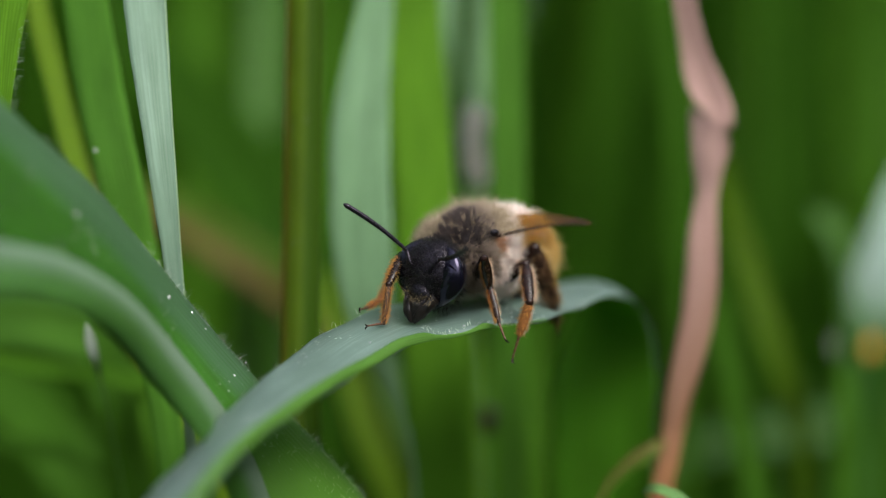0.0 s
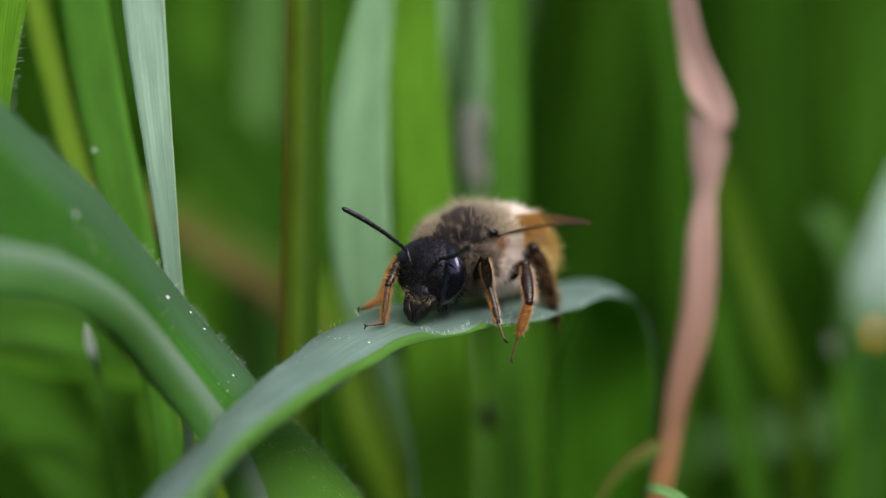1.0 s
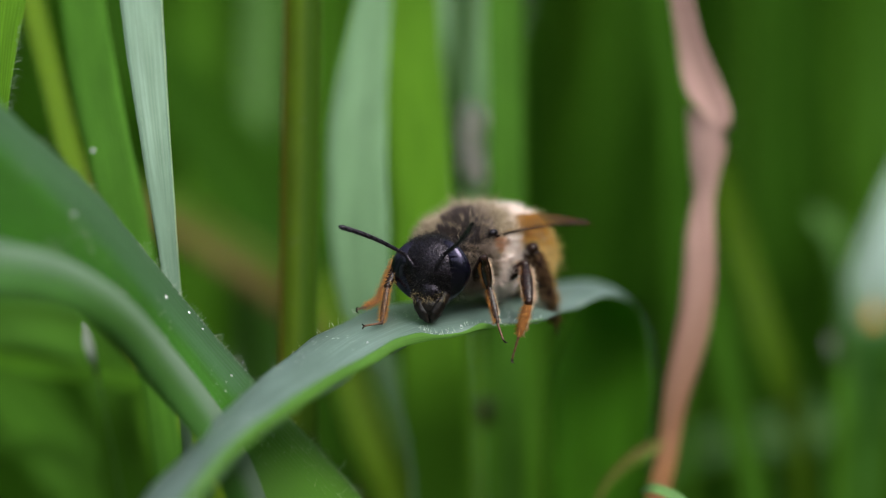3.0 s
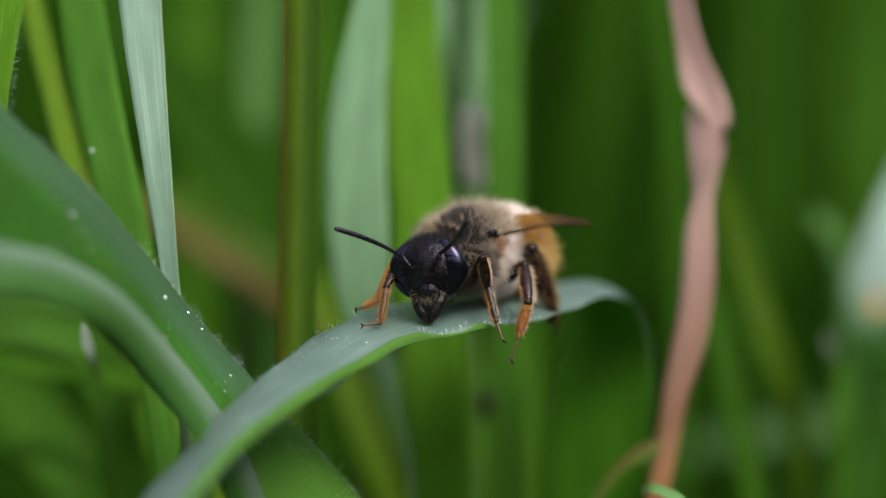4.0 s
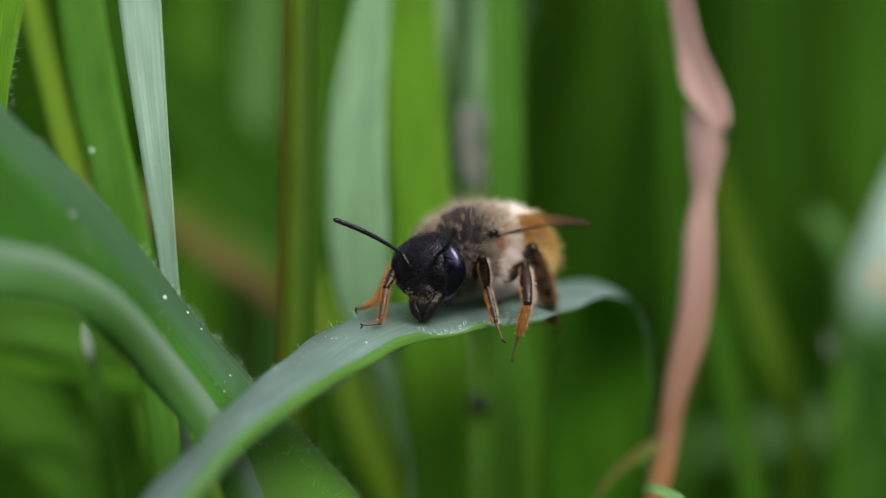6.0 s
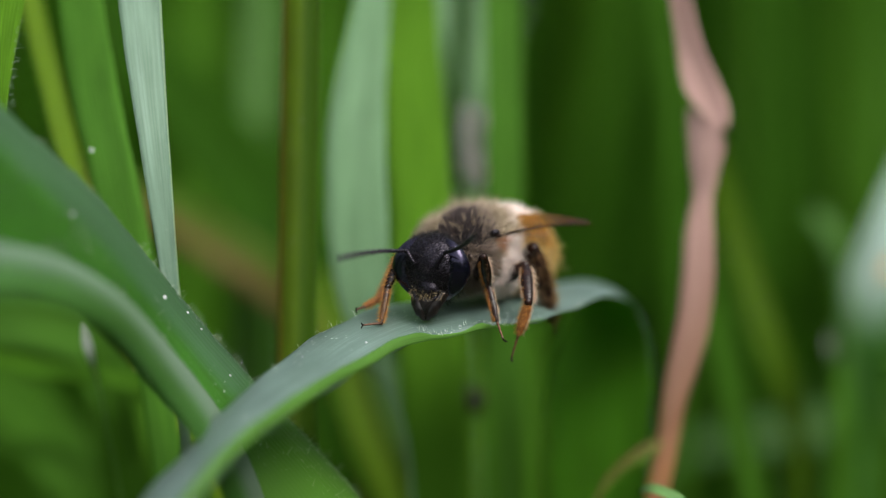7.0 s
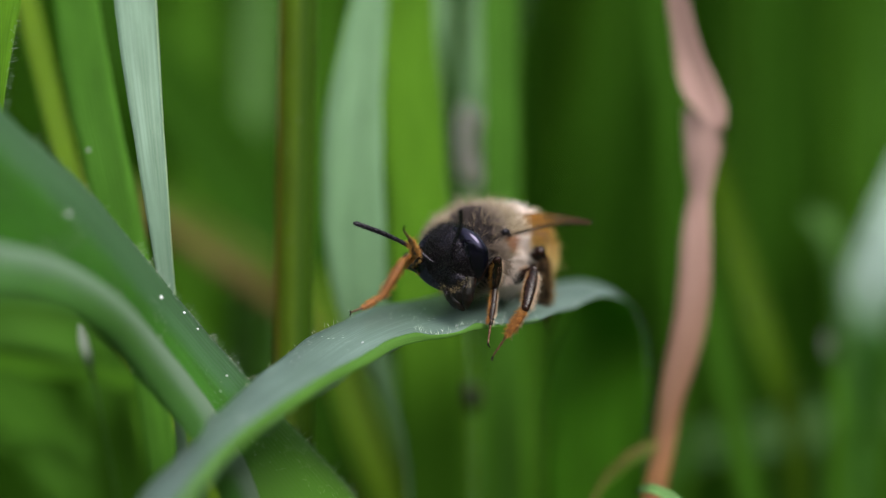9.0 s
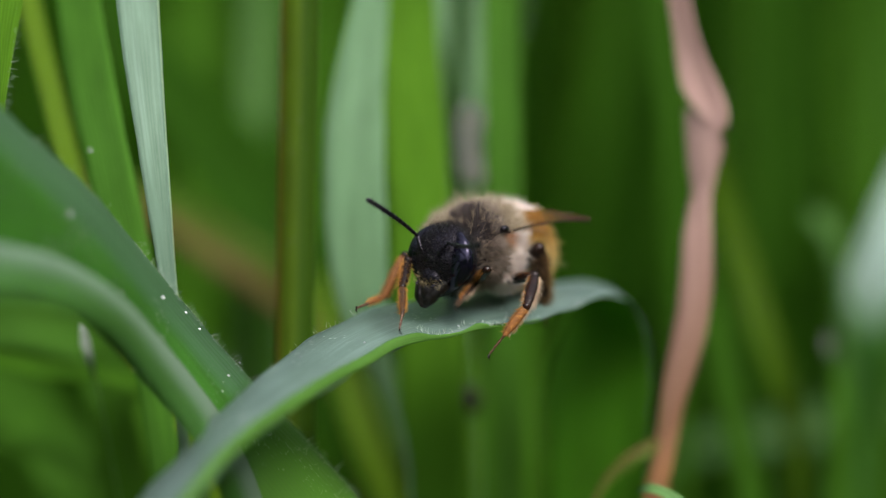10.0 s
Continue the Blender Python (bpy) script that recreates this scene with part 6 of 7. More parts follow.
    walk(legs["FL"]["femur"], [
        (0.00, pose(0.000900, -0.000900, 0.001300, -26.7, 64.4, -78.7)), (2.50, pose(0.000900, -0.000900, 0.001300, -27.8, 64.1, -78.7)), (4.50, pose(0.000900, -0.000900, 0.001300, -26.1, 64.5, -78.7)),
        (5.50, pose(0.000900, -0.000900, 0.001300, -25.5, 64.7, -78.7)), (6.30, pose(0.000900, -0.000900, 0.001300, -25.4, 64.0, -78.7)), (7.00, pose(0.000900, -0.000900, 0.001300, -24.5, 63.5, -78.7)),
        (7.10, pose(0.000900, -0.000900, 0.001300, -24.1, 63.6, -78.7)), (7.20, pose(0.000900, -0.000900, 0.001300, -24.5, 64.9, -78.7)), (7.30, pose(0.000900, -0.000900, 0.001300, -23.4, 65.8, -78.7)),
        (7.50, pose(0.000900, -0.000900, 0.001300, -23.1, 67.3, -78.7)), (8.00, pose(0.000900, -0.000900, 0.001300, -24.7, 67.7, -78.7)), (8.50, pose(0.000900, -0.000900, 0.001300, -26.0, 69.5, -78.7)),
        (9.00, pose(0.000900, -0.000900, 0.001300, -24.6, 67.7, -78.7)), (9.50, pose(0.000900, -0.000900, 0.001300, -23.4, 70.7, -78.7)), (9.80, pose(0.000900, -0.000900, 0.001300, -24.5, 72.2, -78.7)),
        (10.00, pose(0.000900, -0.000900, 0.001300, -15.6, 83.3, -78.7)),
    ])
    walk(legs["FL"]["tibia"], [
        (0.00, pose(0.000000, 0.000000, 0.002400, 158.9, 17.1, 171.1)), (2.50, pose(0.000000, 0.000000, 0.002400, 158.3, 16.8, 170.8)), (4.50, pose(0.000000, -0.000000, 0.002400, 160.0, 17.4, 171.1)),
        (5.50, pose(0.000000, 0.000000, 0.002400, 160.6, 17.6, 171.3)), (6.30, pose(0.000000, 0.000000, 0.002400, 161.5, 16.5, 171.9)), (7.00, pose(0.000000, 0.000000, 0.002400, 162.0, 15.6, 172.7)),
        (7.10, pose(0.000000, 0.000000, 0.002400, 161.5, 17.4, 171.9)), (7.20, pose(0.000000, 0.000000, 0.002400, 163.5, 18.9, 171.0)), (7.30, pose(0.000000, 0.000000, 0.002400, 166.3, 19.6, 171.2)),
        (7.50, pose(0.000000, 0.000000, 0.002400, 166.9, 19.8, 171.2)), (8.00, pose(0.000000, 0.000000, 0.002400, 166.2, 19.5, 170.6)), (8.50, pose(0.000000, 0.000000, 0.002400, 165.2, 20.5, 169.5)),
        (9.00, pose(0.000000, 0.000000, 0.002400, 168.0, 19.9, 170.4)), (9.50, pose(0.000000, 0.000000, 0.002400, 170.4, 21.3, 170.3)), (9.80, pose(0.000000, 0.000000, 0.002400, 168.8, 23.7, 168.4)),
        (10.00, pose(0.000000, -0.000000, 0.002400, -168.7, 12.7, 176.4)),
    ])
    walk(legs["FL"]["basi"], [
        (0.00, pose(0.000557, 0.000532, 0.000884, 91.4, 61.1, 113.9)), (2.50, pose(0.000551, 0.000548, 0.000888, 92.0, 60.1, 113.6)), (4.50, pose(0.000562, 0.000501, 0.000876, 93.5, 61.5, 115.4)),
        (5.50, pose(0.000566, 0.000485, 0.000872, 93.4, 62.2, 114.9)), (6.30, pose(0.000530, 0.000470, 0.000855, 94.6, 62.0, 116.3)), (7.00, pose(0.000497, 0.000466, 0.000842, 95.6, 63.0, 116.7)),
        (7.10, pose(0.000552, 0.000466, 0.000861, 106.8, 62.0, 122.5)), (7.20, pose(0.000596, 0.000395, 0.000858, 105.0, 63.4, 114.3)), (7.30, pose(0.000609, 0.000314, 0.000844, 107.9, 64.8, 113.7)),
        (7.50, pose(0.000613, 0.000294, 0.000842, 103.3, 66.1, 106.4)), (8.00, pose(0.000610, 0.000310, 0.000844, 107.7, 64.2, 107.6)), (8.50, pose(0.000644, 0.000323, 0.000860, 97.6, 63.8, 96.8)),
        (9.00, pose(0.000617, 0.000254, 0.000836, 94.9, 65.3, 93.8)), (9.50, pose(0.000648, 0.000178, 0.000838, 95.0, 66.6, 92.1)), (9.80, pose(0.000723, 0.000188, 0.000873, 83.3, 65.2, 80.5)),
        (10.00, pose(0.000344, -0.000356, 0.000774, 26.4, 29.7, 9.2)),
    ])
    walk(legs["FL"]["tarsus"], [
        (0.00, pose(0.002125, 0.001188, 0.000864, 78.4, 62.3, 106.7)), (2.50, pose(0.002128, 0.001181, 0.000858, 80.5, 61.1, 107.1)), (4.50, pose(0.002133, 0.001149, 0.000827, 83.2, 62.3, 111.2)),
        (5.50, pose(0.002142, 0.001121, 0.000826, 82.1, 63.2, 109.2)), (6.30, pose(0.002103, 0.001113, 0.000791, 89.6, 61.8, 117.4)), (7.00, pose(0.002075, 0.001093, 0.000767, 94.7, 62.0, 121.1)),
        (7.10, pose(0.002157, 0.000976, 0.000631, 101.3, 63.0, 118.5)), (7.20, pose(0.002254, 0.000714, 0.000661, 101.8, 63.9, 111.7)), (7.30, pose(0.002280, 0.000532, 0.000621, 117.0, 62.7, 123.4)),
        (7.50, pose(0.002301, 0.000419, 0.000683, 132.1, 59.2, 134.4)), (8.00, pose(0.002295, 0.000355, 0.000619, 132.9, 59.1, 129.8)), (8.50, pose(0.002341, 0.000323, 0.000761, 128.8, 59.1, 125.5)),
        (9.00, pose(0.002315, 0.000234, 0.000775, 104.3, 64.9, 102.2)), (9.50, pose(0.002345, 0.000103, 0.000780, 130.2, 61.8, 126.4)), (9.80, pose(0.002418, 0.000086, 0.000956, 93.1, 65.5, 90.9)),
        (10.00, pose(0.001208, -0.000980, 0.002097, 29.1, 30.2, 9.4)),
    ])
    walk(legs["MR"]["femur"], [
        (0.00, pose(-0.001600, -0.000700, 0.001300, 48.8, 26.2, -78.7)), (4.50, pose(-0.001600, -0.000700, 0.001300, 50.0, 27.5, -78.7)), (6.30, pose(-0.001600, -0.000700, 0.001300, 50.4, 27.9, -78.7)),
        (7.00, pose(-0.001600, -0.000700, 0.001300, 48.9, 24.9, -78.7)), (7.20, pose(-0.001600, -0.000700, 0.001300, 43.1, 16.7, -78.7)), (7.50, pose(-0.001600, -0.000700, 0.001300, 44.5, 15.3, -78.7)),
        (8.50, pose(-0.001600, -0.000700, 0.001300, 49.6, 18.5, -78.7)), (9.50, pose(-0.001600, -0.000700, 0.001300, 51.5, 19.9, -78.7)), (10.00, pose(-0.001600, -0.000700, 0.001300, 53.4, 21.3, -78.7)),
    ])
    walk(legs["MR"]["tibia"], [
        (0.00, pose(0.000000, -0.000000, 0.001650, -104.4, 22.6, -151.6)), (4.50, pose(0.000000, -0.000000, 0.001650, -100.4, 23.3, -149.2)), (6.30, pose(0.000000, -0.000000, 0.001650, -99.4, 23.4, -148.5)),
        (7.00, pose(0.000000, -0.000000, 0.001650, -101.6, 22.2, -152.1)), (7.20, pose(0.000000, -0.000000, 0.001650, -105.4, 19.4, -160.7)), (7.50, pose(0.000000, -0.000000, 0.001650, -100.2, 18.3, -161.1)),
        (8.50, pose(0.000000, -0.000000, 0.001650, -97.8, 17.7, -157.9)), (9.50, pose(0.000000, -0.000000, 0.001650, -93.5, 18.2, -155.6)), (10.00, pose(0.000000, -0.000000, 0.001650, -98.3, 16.9, -155.8)),
    ])
    walk(legs["MR"]["basi"], [
        (0.00, pose(0.001088, -0.001615, 0.001192, -75.9, 39.8, -72.0)), (4.50, pose(0.001131, -0.001616, 0.001318, -75.0, 38.3, -70.4)), (6.30, pose(0.001143, -0.001614, 0.001352, -74.7, 37.9, -69.9)),
        (7.00, pose(0.001052, -0.001659, 0.001277, -75.2, 40.2, -75.2)), (7.20, pose(0.000803, -0.001762, 0.001150, -81.0, 46.7, -97.9)), (7.50, pose(0.000742, -0.001826, 0.001313, -78.3, 44.8, -102.7)),
        (8.50, pose(0.000821, -0.001805, 0.001391, -72.7, 40.3, -95.4)), (9.50, pose(0.000859, -0.001802, 0.001533, -69.6, 38.5, -91.8)), (10.00, pose(0.000887, -0.001771, 0.001372, -69.9, 36.1, -78.5)),
    ])
    walk(legs["MR"]["tarsus"], [
        (0.00, pose(0.002544, -0.001388, 0.001474, -74.4, 37.9, -62.5)), (4.50, pose(0.002577, -0.001358, 0.001623, -74.2, 36.4, -61.4)), (6.30, pose(0.002585, -0.001345, 0.001664, -74.1, 35.9, -61.1)),
        (7.00, pose(0.002518, -0.001526, 0.001569, -74.1, 38.5, -65.4)), (7.20, pose(0.002247, -0.002135, 0.001311, -76.5, 46.4, -78.8)), (7.50, pose(0.002128, -0.002358, 0.001528, -75.2, 45.3, -82.6)),
        (8.50, pose(0.002219, -0.002228, 0.001732, -71.2, 39.9, -79.1)), (9.50, pose(0.002253, -0.002173, 0.001942, -69.5, 37.9, -77.8)), (10.00, pose(0.002328, -0.001786, 0.001789, -70.4, 35.9, -76.9)),
    ])
    walk(legs["ML"]["femur"], [
        (0.00, pose(0.001200, 0.000300, 0.001100, -57.4, 9.5, -78.7)), (2.50, pose(0.001200, 0.000300, 0.001100, -58.5, 8.7, -78.7)), (4.50, pose(0.001200, 0.000300, 0.001100, -58.8, 14.4, -78.7)),
        (5.50, pose(0.001200, 0.000300, 0.001100, -58.3, 17.5, -78.7)), (6.30, pose(0.001200, 0.000300, 0.001100, -58.3, 17.6, -78.7)), (7.00, pose(0.001200, 0.000300, 0.001100, -58.4, 16.8, -78.7)),
        (7.10, pose(0.001200, 0.000300, 0.001100, -58.4, 16.9, -78.7)), (7.20, pose(0.001200, 0.000300, 0.001100, -60.8, 20.5, -78.7)), (7.50, pose(0.001200, 0.000300, 0.001100, -59.1, 36.5, -78.7)),
        (8.00, pose(0.001200, 0.000300, 0.001100, -59.5, 41.3, -78.7)), (8.20, pose(0.001200, 0.000300, 0.001100, -60.2, 40.9, -78.7)), (8.50, pose(0.001200, 0.000300, 0.001100, -60.1, 37.2, -78.7)),
        (8.70, pose(0.001200, 0.000300, 0.001100, -62.2, 33.8, -78.7)), (9.00, pose(0.001200, 0.000300, 0.001100, -60.7, 41.3, -78.7)), (9.50, pose(0.001200, 0.000300, 0.001100, -57.9, 56.5, -78.7)),
        (10.00, pose(0.001200, 0.000300, 0.001100, -67.8, 69.9, -78.7)),
    ])
    walk(legs["ML"]["tibia"], [
        (0.00, pose(0.000000, 0.000000, 0.001650, 99.7, 20.9, 143.3)), (2.50, pose(0.000000, 0.000000, 0.001650, 98.3, 20.4, 142.5)), (4.50, pose(0.000000, 0.000000, 0.001650, 95.2, 22.9, 135.6)),
        (5.50, pose(0.000000, 0.000000, 0.001650, 94.3, 24.5, 132.5)), (6.30, pose(0.000000, 0.000000, 0.001650, 94.8, 24.6, 132.2)), (7.00, pose(0.000000, 0.000000, 0.001650, 96.1, 24.4, 132.5)),
        (7.10, pose(0.000000, 0.000000, 0.001650, 99.9, 24.4, 132.5)), (7.20, pose(0.000000, 0.000000, 0.001650, 100.0, 24.0, 127.2)), (7.50, pose(0.000000, 0.000000, 0.001650, 96.5, 29.6, 108.1)),
        (8.00, pose(0.000000, 0.000000, 0.001650, 96.7, 29.8, 104.0)), (8.20, pose(0.000000, 0.000000, 0.001650, 95.1, 29.2, 103.0)), (8.50, pose(0.000000, 0.000000, 0.001650, 93.1, 28.7, 107.6)),
        (8.70, pose(0.000000, 0.000000, 0.001650, 98.9, 26.3, 110.7)), (9.00, pose(0.000000, 0.000000, 0.001650, 100.1, 28.5, 105.2)), (9.50, pose(0.000000, 0.000000, 0.001650, 98.1, 32.1, 92.9)),
        (10.00, pose(0.000000, 0.000000, 0.001650, 78.8, 19.4, 59.9)),
    ])
    walk(legs["ML"]["basi"], [
        (0.00, pose(0.001275, 0.001508, 0.001335, 142.3, 1.5, 177.6)), (2.50, pose(0.001284, 0.001510, 0.001380, 141.2, 1.1, 178.3)), (4.50, pose(0.001444, 0.001374, 0.001485, 138.3, 5.4, 170.9)),
        (5.50, pose(0.001511, 0.001303, 0.001515, 141.0, 3.6, 174.2)), (6.30, pose(0.001523, 0.001288, 0.001498, 141.0, 3.6, 174.1)), (7.00, pose(0.001526, 0.001279, 0.001458, 142.5, 2.0, 176.7)),
        (7.10, pose(0.001549, 0.001225, 0.001337, 145.6, 4.2, 173.2)), (7.20, pose(0.001654, 0.001079, 0.001334, 149.7, 10.4, 160.9)), (7.50, pose(0.001923, 0.000513, 0.001454, 150.8, 14.6, 154.1)),
        (8.00, pose(0.001956, 0.000367, 0.001448, 144.4, 16.8, 149.3)), (8.20, pose(0.001960, 0.000364, 0.001494, 144.9, 16.3, 149.3)), (8.50, pose(0.001920, 0.000553, 0.001554, 142.8, 5.5, 170.3)),
        (8.70, pose(0.001897, 0.000569, 0.001372, 144.8, 15.5, 148.3)), (9.00, pose(0.001944, 0.000353, 0.001340, 150.9, 15.3, 150.8)), (9.50, pose(0.001985, -0.000050, 0.001410, 153.1, 20.0, 144.5)),
        (10.00, pose(0.001762, -0.000872, 0.002016, 131.8, 21.7, 102.6)),
    ])
    walk(legs["ML"]["tarsus"], [
        (0.00, pose(0.001345, 0.002424, 0.000149, 139.2, 6.1, 170.4)), (2.50, pose(0.001334, 0.002449, 0.000212, 138.2, 5.4, 171.0)), (4.50, pose(0.001705, 0.002342, 0.000369, 133.5, 10.7, 161.8)),
        (5.50, pose(0.001680, 0.002234, 0.000351, 139.0, 6.6, 169.2)), (6.30, pose(0.001692, 0.002219, 0.000334, 139.0, 6.6, 169.2)), (7.00, pose(0.001620, 0.002187, 0.000268, 141.1, 4.7, 172.4)),
        (7.10, pose(0.001740, 0.002055, 0.000102, 143.6, 7.7, 167.4)), (7.20, pose(0.002123, 0.001719, 0.000061, 145.3, 14.7, 152.0)), (7.50, pose(0.002541, 0.001026, 0.000187, 147.1, 18.6, 145.8)),
        (8.00, pose(0.002703, 0.000939, 0.000279, 139.7, 20.8, 139.9)), (8.20, pose(0.002697, 0.000929, 0.000316, 140.2, 20.4, 139.7)), (8.50, pose(0.002186, 0.001428, 0.000366, 142.3, 7.1, 167.5)),
        (8.70, pose(0.002630, 0.001134, 0.000192, 140.5, 18.7, 140.2)), (9.00, pose(0.002603, 0.000821, 0.000076, 147.9, 18.5, 143.5)), (9.50, pose(0.002752, 0.000238, 0.000154, 151.1, 22.2, 139.4)),
        (10.00, pose(0.002934, -0.000989, 0.001087, 129.5, 21.9, 98.7)),
    ])
    walk(legs["HL"]["femur"], [
        (0.00, pose(0.000900, 0.001900, 0.001400, -41.9, -2.7, -78.7)), (4.50, pose(0.000900, 0.001900, 0.001400, -41.8, 4.1, -78.7)), (6.30, pose(0.000900, 0.001900, 0.001400, -41.6, 6.7, -78.7)),
        (7.00, pose(0.000900, 0.001900, 0.001400, -41.9, 2.6, -78.7)), (7.50, pose(0.000900, 0.001900, 0.001400, -46.3, 13.8, -78.7)), (10.00, pose(0.000900, 0.001900, 0.001400, -47.1, 19.5, -78.7)),
    ])
    walk(legs["HL"]["tibia"], [
        (0.00, pose(0.000000, -0.000000, 0.001700, 123.5, -15.0, -166.1)), (4.50, pose(-0.000000, -0.000000, 0.001700, 124.0, -9.8, -171.1)), (6.30, pose(-0.000000, -0.000000, 0.001700, 125.9, -8.7, -172.2)),
        (7.00, pose(-0.000000, -0.000000, 0.001700, 126.9, -13.5, -167.6)), (7.50, pose(-0.000000, -0.000000, 0.001700, 134.1, -12.1, -167.0)), (10.00, pose(-0.000000, -0.000000, 0.001700, 134.4, -6.9, -172.6)),
    ])
    walk(legs["HL"]["basi"], [
        (0.00, pose(-0.000931, 0.002133, 0.000234, 132.8, -36.9, -137.7)), (4.50, pose(-0.000608, 0.002213, 0.000185, 136.2, -34.0, -142.8)), (6.30, pose(-0.000543, 0.002174, 0.000105, 137.0, -32.7, -145.3)),
        (7.00, pose(-0.000850, 0.002064, 0.000094, 133.6, -35.0, -141.1)), (7.50, pose(-0.000835, 0.001833, -0.000172, 131.0, -28.4, -145.5)), (10.00, pose(-0.000482, 0.001917, -0.000211, 134.8, -24.6, -150.4)),
    ])
    walk(legs["HL"]["tarsus"], [
        (0.00, pose(-0.001806, 0.002428, -0.000363, 132.9, -36.7, -138.0)), (4.50, pose(-0.001423, 0.002551, -0.000472, 136.3, -33.9, -143.1)), (6.30, pose(-0.001328, 0.002542, -0.000572, 137.1, -32.5, -145.5)),
        (7.00, pose(-0.001688, 0.002410, -0.000529, 133.7, -34.8, -141.4)), (7.50, pose(-0.001589, 0.002323, -0.000806, 131.0, -28.3, -145.7)), (10.00, pose(-0.001149, 0.002437, -0.000916, 134.8, -24.5, -150.7)),
    ])
    walk(legs["HR"]["femur"], [
        (0.00, pose(-0.000700, 0.001100, 0.001100, 51.2, -40.1, -78.7)), (7.00, pose(-0.000700, 0.001100, 0.001100, 46.4, -46.0, -78.7)), (7.50, pose(-0.000700, 0.001100, 0.001100, 34.9, -55.5, -78.7)),
        (10.00, pose(-0.000700, 0.001100, 0.001100, 33.2, -60.9, -78.7)),
    ])
    walk(legs["HR"]["tibia"], [
        (0.00, pose(-0.000000, -0.000000, 0.001700, -61.4, -38.8, 87.9)), (7.00, pose(-0.000000, -0.000000, 0.001700, -55.6, -43.1, 79.9)), (7.50, pose(-0.000000, -0.000000, 0.001700, -42.2, -51.1, 59.9)),
        (10.00, pose(-0.000000, -0.000000, 0.001700, -34.9, -50.0, 51.1)),
    ])
    walk(legs["HR"]["basi"], [
        (0.00, pose(-0.002443, -0.000735, 0.002726, -29.1, -34.8, 59.8)), (7.00, pose(-0.002420, -0.000648, 0.002835, -21.4, -36.6, 51.4)), (7.50, pose(-0.002394, -0.000442, 0.002979, -6.6, -38.7, 34.0)),
        (10.00, pose(-0.002308, -0.000358, 0.003151, 1.7, -36.5, 29.0)),
    ])
    walk(legs["HR"]["tarsus"], [
        (0.00, pose(-0.003181, -0.000940, 0.003515, -29.0, -34.9, 60.0)), (7.00, pose(-0.003114, -0.000875, 0.003657, -21.3, -36.7, 51.6)), (7.50, pose(-0.003032, -0.000719, 0.003831, -6.5, -38.9, 34.2)),
        (10.00, pose(-0.002865, -0.000704, 0.004035, 1.9, -36.7, 29.1)),
    ])
    walk(beetle, [
        (0.00, pose(0.002133, 0.026300, 0.091554, 0, -20, 0)), (0.50, pose(0.002094, 0.026300, 0.091554, 0, -20, 0)), (1.00, pose(0.002178, 0.026300, 0.091719, 0, -20, 0)),
        (1.50, pose(0.002271, 0.026300, 0.091856, 0, -20, 0)), (2.00, pose(0.002341, 0.026300, 0.091883, 0, -20, 0)), (2.50, pose(0.002201, 0.026300, 0.091801, 0, -20, 0)),
        (3.20, pose(0.002176, 0.026300, 0.092048, 0, -20, 0)), (4.00, pose(0.002124, 0.026300, 0.092322, 0, -20, 0)), (4.50, pose(0.001947, 0.026300, 0.092267, 0, -20, 0)),
        (5.00, pose(0.001810, 0.026300, 0.092240, 0, -20, 0)), (5.70, pose(0.001782, 0.026300, 0.092295, 0, -20, 0)), (6.30, pose(0.001700, 0.026300, 0.092432, 0, -20, 0)),
        (7.00, pose(0.001590, 0.026300, 0.092569, 0, -20, 0)), (7.50, pose(0.001763, 0.026300, 0.092788, 0, -20, 0)), (8.00, pose(0.001748, 0.026300, 0.092870, 0, -20, 0)),
        (8.50, pose(0.001685, 0.026300, 0.092788, 0, -20, 0)), (9.00, pose(0.001572, 0.026300, 0.092706, 0, -20, 0)), (9.50, pose(0.001477, 0.026300, 0.092624, 0, -20, 0)),
        (10.00, pose(0.001471, 0.026300, 0.092569, 0, -20, 0)),
    ])
    walk(bug, [
        (0.00, pose(0.022000, 0.041600, 0.094790, 0, 14, 0)), (0.40, pose(0.022090, 0.041600, 0.094990, 0, 14, 0)), (0.80, pose(0.022210, 0.041600, 0.095320, 0, 14, 0)),
        (1.20, pose(0.022270, 0.041600, 0.095610, 0, 14, 0)), (1.60, pose(0.022210, 0.041600, 0.095730, 0, 14, 0)), (2.00, pose(0.022150, 0.041600, 0.095970, 0, 14, 0)),
        (2.60, pose(0.022210, 0.041600, 0.096200, 0, 14, 0)), (3.20, pose(0.022350, 0.041600, 0.096580, 0, 14, 0)), (3.90, pose(0.022500, 0.041600, 0.096970, 0, 14, 0)),
        (4.20, pose(0.022500, 0.041600, 0.097080, 0, 14, 0)), (4.60, pose(0.022530, 0.041600, 0.097530, 0, 14, 0)), (4.80, pose(0.022530, 0.041600, 0.097850, 0, 14, 0)),
        (5.00, pose(0.022500, 0.041600, 0.098140, 0, 14, 0)), (5.30, pose(0.022500, 0.041600, 0.098320, 0, 14, 0)), (5.60, pose(0.022710, 0.041600, 0.098350, 0, 14, 0)),
        (6.20, pose(0.022850, 0.041600, 0.098440, 0, 14, 0)), (6.80, pose(0.023030, 0.041600, 0.098620, 0, 14, 0)), (7.20, pose(0.023440, 0.041600, 0.099090, 0, 14, 0)),
        (8.00, pose(0.024210, 0.041600, 0.100030, 0, 14, 0)), (9.00, pose(0.024740, 0.041600, 0.101060, 0, 14, 0)), (10.00, pose(0.025210, 0.041600, 0.102090, 0, 14, 0)),
    ])
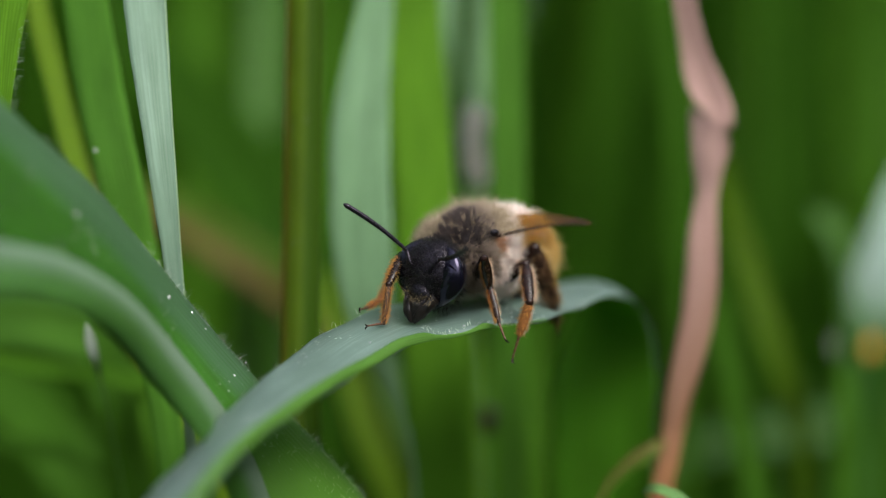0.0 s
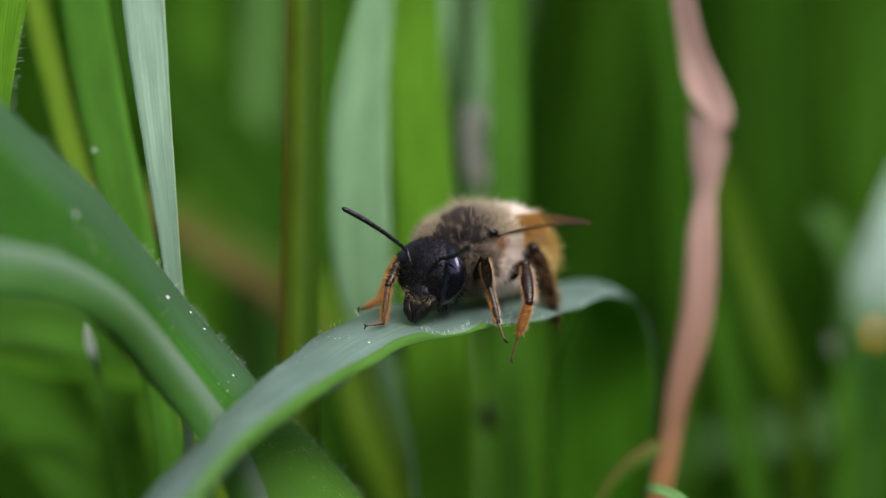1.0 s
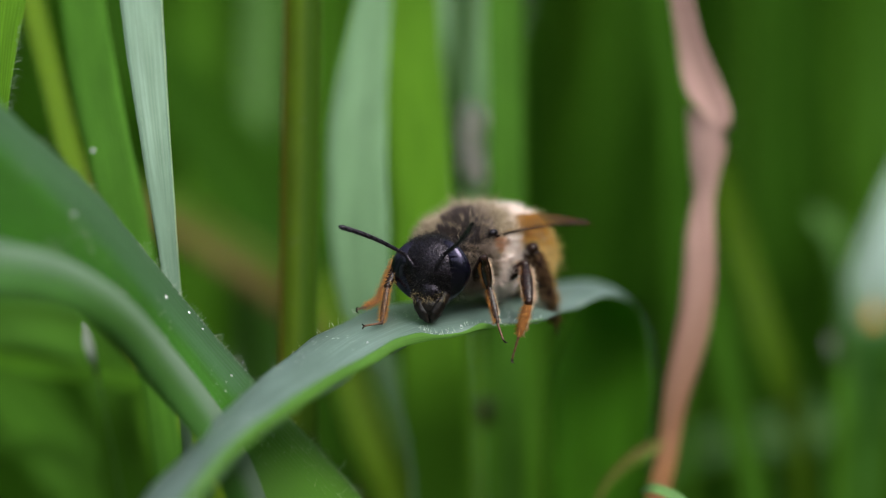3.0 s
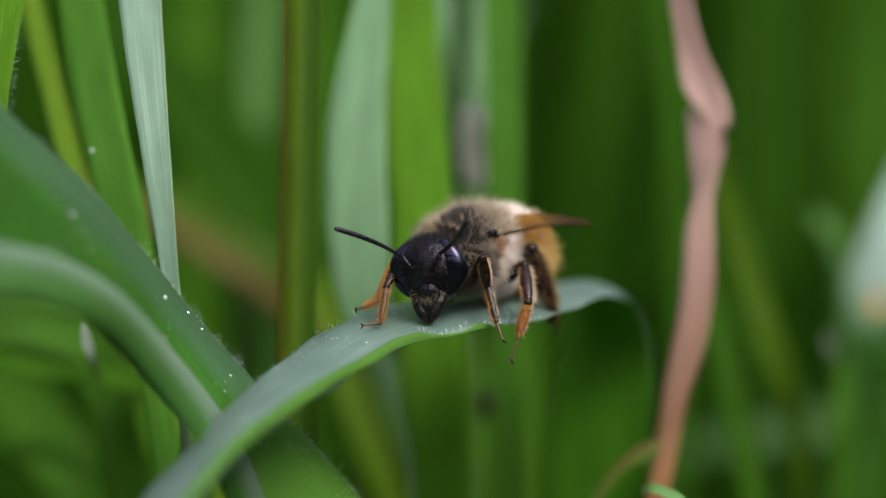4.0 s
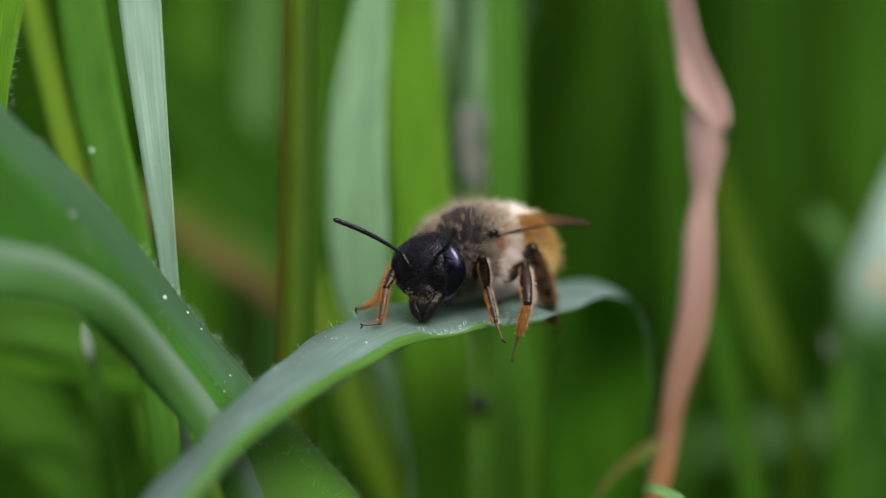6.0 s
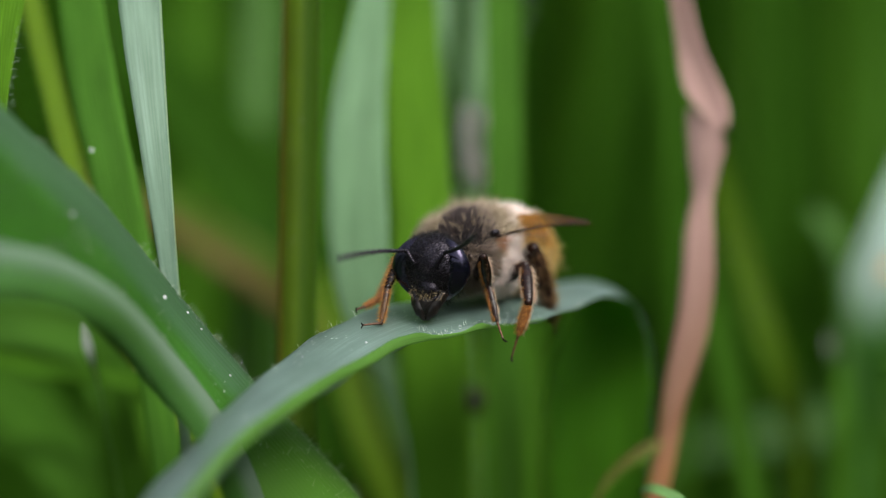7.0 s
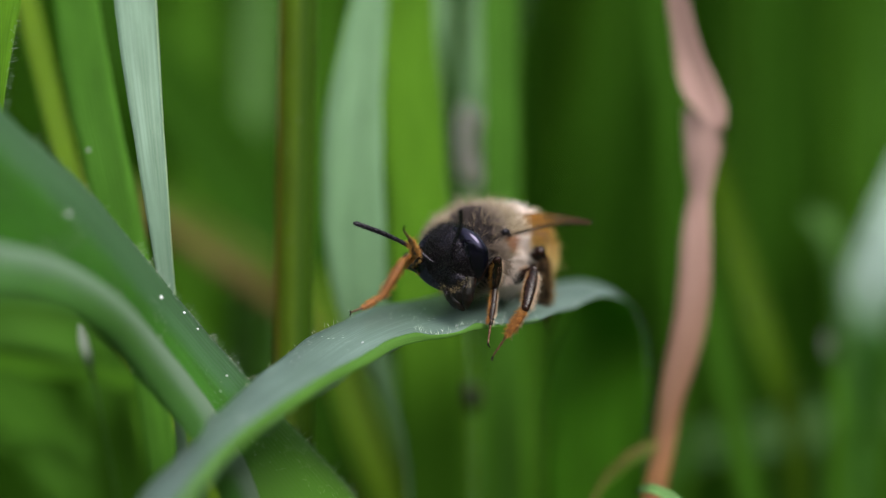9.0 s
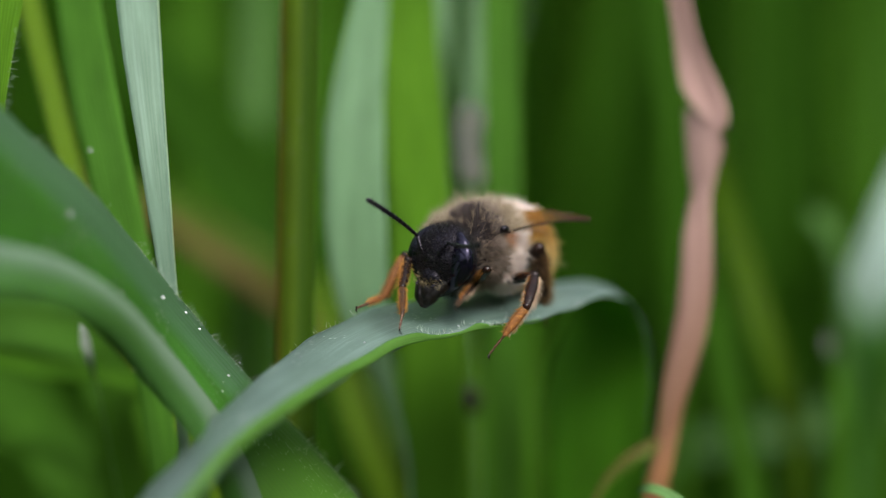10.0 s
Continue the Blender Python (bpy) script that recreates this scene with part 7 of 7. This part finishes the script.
    walk(pale, [
        (0.00, pose(0, 0, 0, 0, 0.0247, 0)), (0.50, pose(0, 0, 0, 0, 0.0225, 0)), (1.00, pose(0, 0, 0, 0, 0.0181, 0)),
        (1.50, pose(0, 0, 0, 0, 0.0167, 0)), (2.00, pose(0, 0, 0, 0, 0.0145, 0)), (2.50, pose(0, 0, 0, 0, 0.0109, 0)),
        (3.20, pose(0, 0, 0, 0, 0.0065, 0)), (4.00, pose(0, 0, 0, 0, 0.0022, 0)), (4.50, pose(0, 0, 0, 0, -0.0000, 0)),
        (5.50, pose(0, 0, 0, 0, -0.0000, 0)), (6.30, pose(0, 0, 0, 0, -0.0000, 0)), (7.00, pose(0, 0, 0, 0, -0.0000, 0)),
        (7.50, pose(0, 0, 0, 0, -0.0012, 0)), (8.00, pose(0, 0, 0, 0, -0.0109, 0)), (8.50, pose(0, 0, 0, 0, -0.0177, 0)),
        (9.00, pose(0, 0, 0, 0, -0.0212, 0)), (9.50, pose(0, 0, 0, 0, -0.0193, 0)), (10.00, pose(0, 0, 0, 0, -0.0106, 0)),
    ])
    walk(hairy, [
        (0.00, pose(0, 0, 0, 0, 0.0154, 0)), (0.50, pose(0, 0, 0, 0, 0.0141, 0)), (1.00, pose(0, 0, 0, 0, 0.0113, 0)),
        (1.50, pose(0, 0, 0, 0, 0.0104, 0)), (2.00, pose(0, 0, 0, 0, 0.0091, 0)), (2.50, pose(0, 0, 0, 0, 0.0068, 0)),
        (3.20, pose(0, 0, 0, 0, 0.0041, 0)), (4.00, pose(0, 0, 0, 0, 0.0014, 0)), (4.50, pose(0, 0, 0, 0, -0.0000, 0)),
        (5.50, pose(0, 0, 0, 0, -0.0000, 0)), (6.30, pose(0, 0, 0, 0, -0.0000, 0)), (7.00, pose(0, 0, 0, 0, -0.0000, 0)),
        (7.50, pose(0, 0, 0, 0, -0.0007, 0)), (8.00, pose(0, 0, 0, 0, -0.0068, 0)), (8.50, pose(0, 0, 0, 0, -0.0111, 0)),
        (9.00, pose(0, 0, 0, 0, -0.0132, 0)), (9.50, pose(0, 0, 0, 0, -0.0121, 0)), (10.00, pose(0, 0, 0, 0, -0.0066, 0)),
    ])
    walk(arched, [
        (0.00, pose(0, 0, 0, 0, 0.0308, 0)), (0.50, pose(0, 0, 0, 0, 0.0281, 0)), (1.00, pose(0, 0, 0, 0, 0.0227, 0)),
        (1.50, pose(0, 0, 0, 0, 0.0209, 0)), (2.00, pose(0, 0, 0, 0, 0.0181, 0)), (2.50, pose(0, 0, 0, 0, 0.0136, 0)),
        (3.20, pose(0, 0, 0, 0, 0.0082, 0)), (4.00, pose(0, 0, 0, 0, 0.0027, 0)), (4.50, pose(0, 0, 0, 0, -0.0000, 0)),
        (5.50, pose(0, 0, 0, 0, -0.0000, 0)), (6.30, pose(0, 0, 0, 0, -0.0000, 0)), (7.00, pose(0, 0, 0, 0, -0.0000, 0)),
        (7.50, pose(0, 0, 0, 0, -0.0015, 0)), (8.00, pose(0, 0, 0, 0, -0.0136, 0)), (8.50, pose(0, 0, 0, 0, -0.0221, 0)),
        (9.00, pose(0, 0, 0, 0, -0.0265, 0)), (9.50, pose(0, 0, 0, 0, -0.0241, 0)), (10.00, pose(0, 0, 0, 0, -0.0132, 0)),
    ])
    walk(speckled, [
        (0.00, pose(0, 0, 0, 0, 0.0339, 0)), (0.50, pose(0, 0, 0, 0, 0.0309, 0)), (1.00, pose(0, 0, 0, 0, 0.0249, 0)),
        (1.50, pose(0, 0, 0, 0, 0.0229, 0)), (2.00, pose(0, 0, 0, 0, 0.0199, 0)), (2.50, pose(0, 0, 0, 0, 0.0150, 0)),
        (3.20, pose(0, 0, 0, 0, 0.0090, 0)), (4.00, pose(0, 0, 0, 0, 0.0030, 0)), (4.50, pose(0, 0, 0, 0, -0.0000, 0)),
        (5.50, pose(0, 0, 0, 0, -0.0000, 0)), (6.30, pose(0, 0, 0, 0, -0.0000, 0)), (7.00, pose(0, 0, 0, 0, -0.0000, 0)),
        (7.50, pose(0, 0, 0, 0, -0.0016, 0)), (8.00, pose(0, 0, 0, 0, -0.0150, 0)), (8.50, pose(0, 0, 0, 0, -0.0243, 0)),
        (9.00, pose(0, 0, 0, 0, -0.0291, 0)), (9.50, pose(0, 0, 0, 0, -0.0265, 0)), (10.00, pose(0, 0, 0, 0, -0.0146, 0)),
    ])
    walk(leaning, [
        (0.00, pose(0, 0, 0, 0, 0.0247, 0)), (0.50, pose(0, 0, 0, 0, 0.0225, 0)), (1.00, pose(0, 0, 0, 0, 0.0181, 0)),
        (1.50, pose(0, 0, 0, 0, 0.0167, 0)), (2.00, pose(0, 0, 0, 0, 0.0145, 0)), (2.50, pose(0, 0, 0, 0, 0.0109, 0)),
        (3.20, pose(0, 0, 0, 0, 0.0065, 0)), (4.00, pose(0, 0, 0, 0, 0.0022, 0)), (4.50, pose(0, 0, 0, 0, -0.0000, 0)),
        (5.50, pose(0, 0, 0, 0, -0.0000, 0)), (6.30, pose(0, 0, 0, 0, -0.0000, 0)), (7.00, pose(0, 0, 0, 0, -0.0000, 0)),
        (7.50, pose(0, 0, 0, 0, -0.0012, 0)), (8.00, pose(0, 0, 0, 0, -0.0109, 0)), (8.50, pose(0, 0, 0, 0, -0.0177, 0)),
        (9.00, pose(0, 0, 0, 0, -0.0212, 0)), (9.50, pose(0, 0, 0, 0, -0.0193, 0)), (10.00, pose(0, 0, 0, 0, -0.0106, 0)),
    ])


motions()
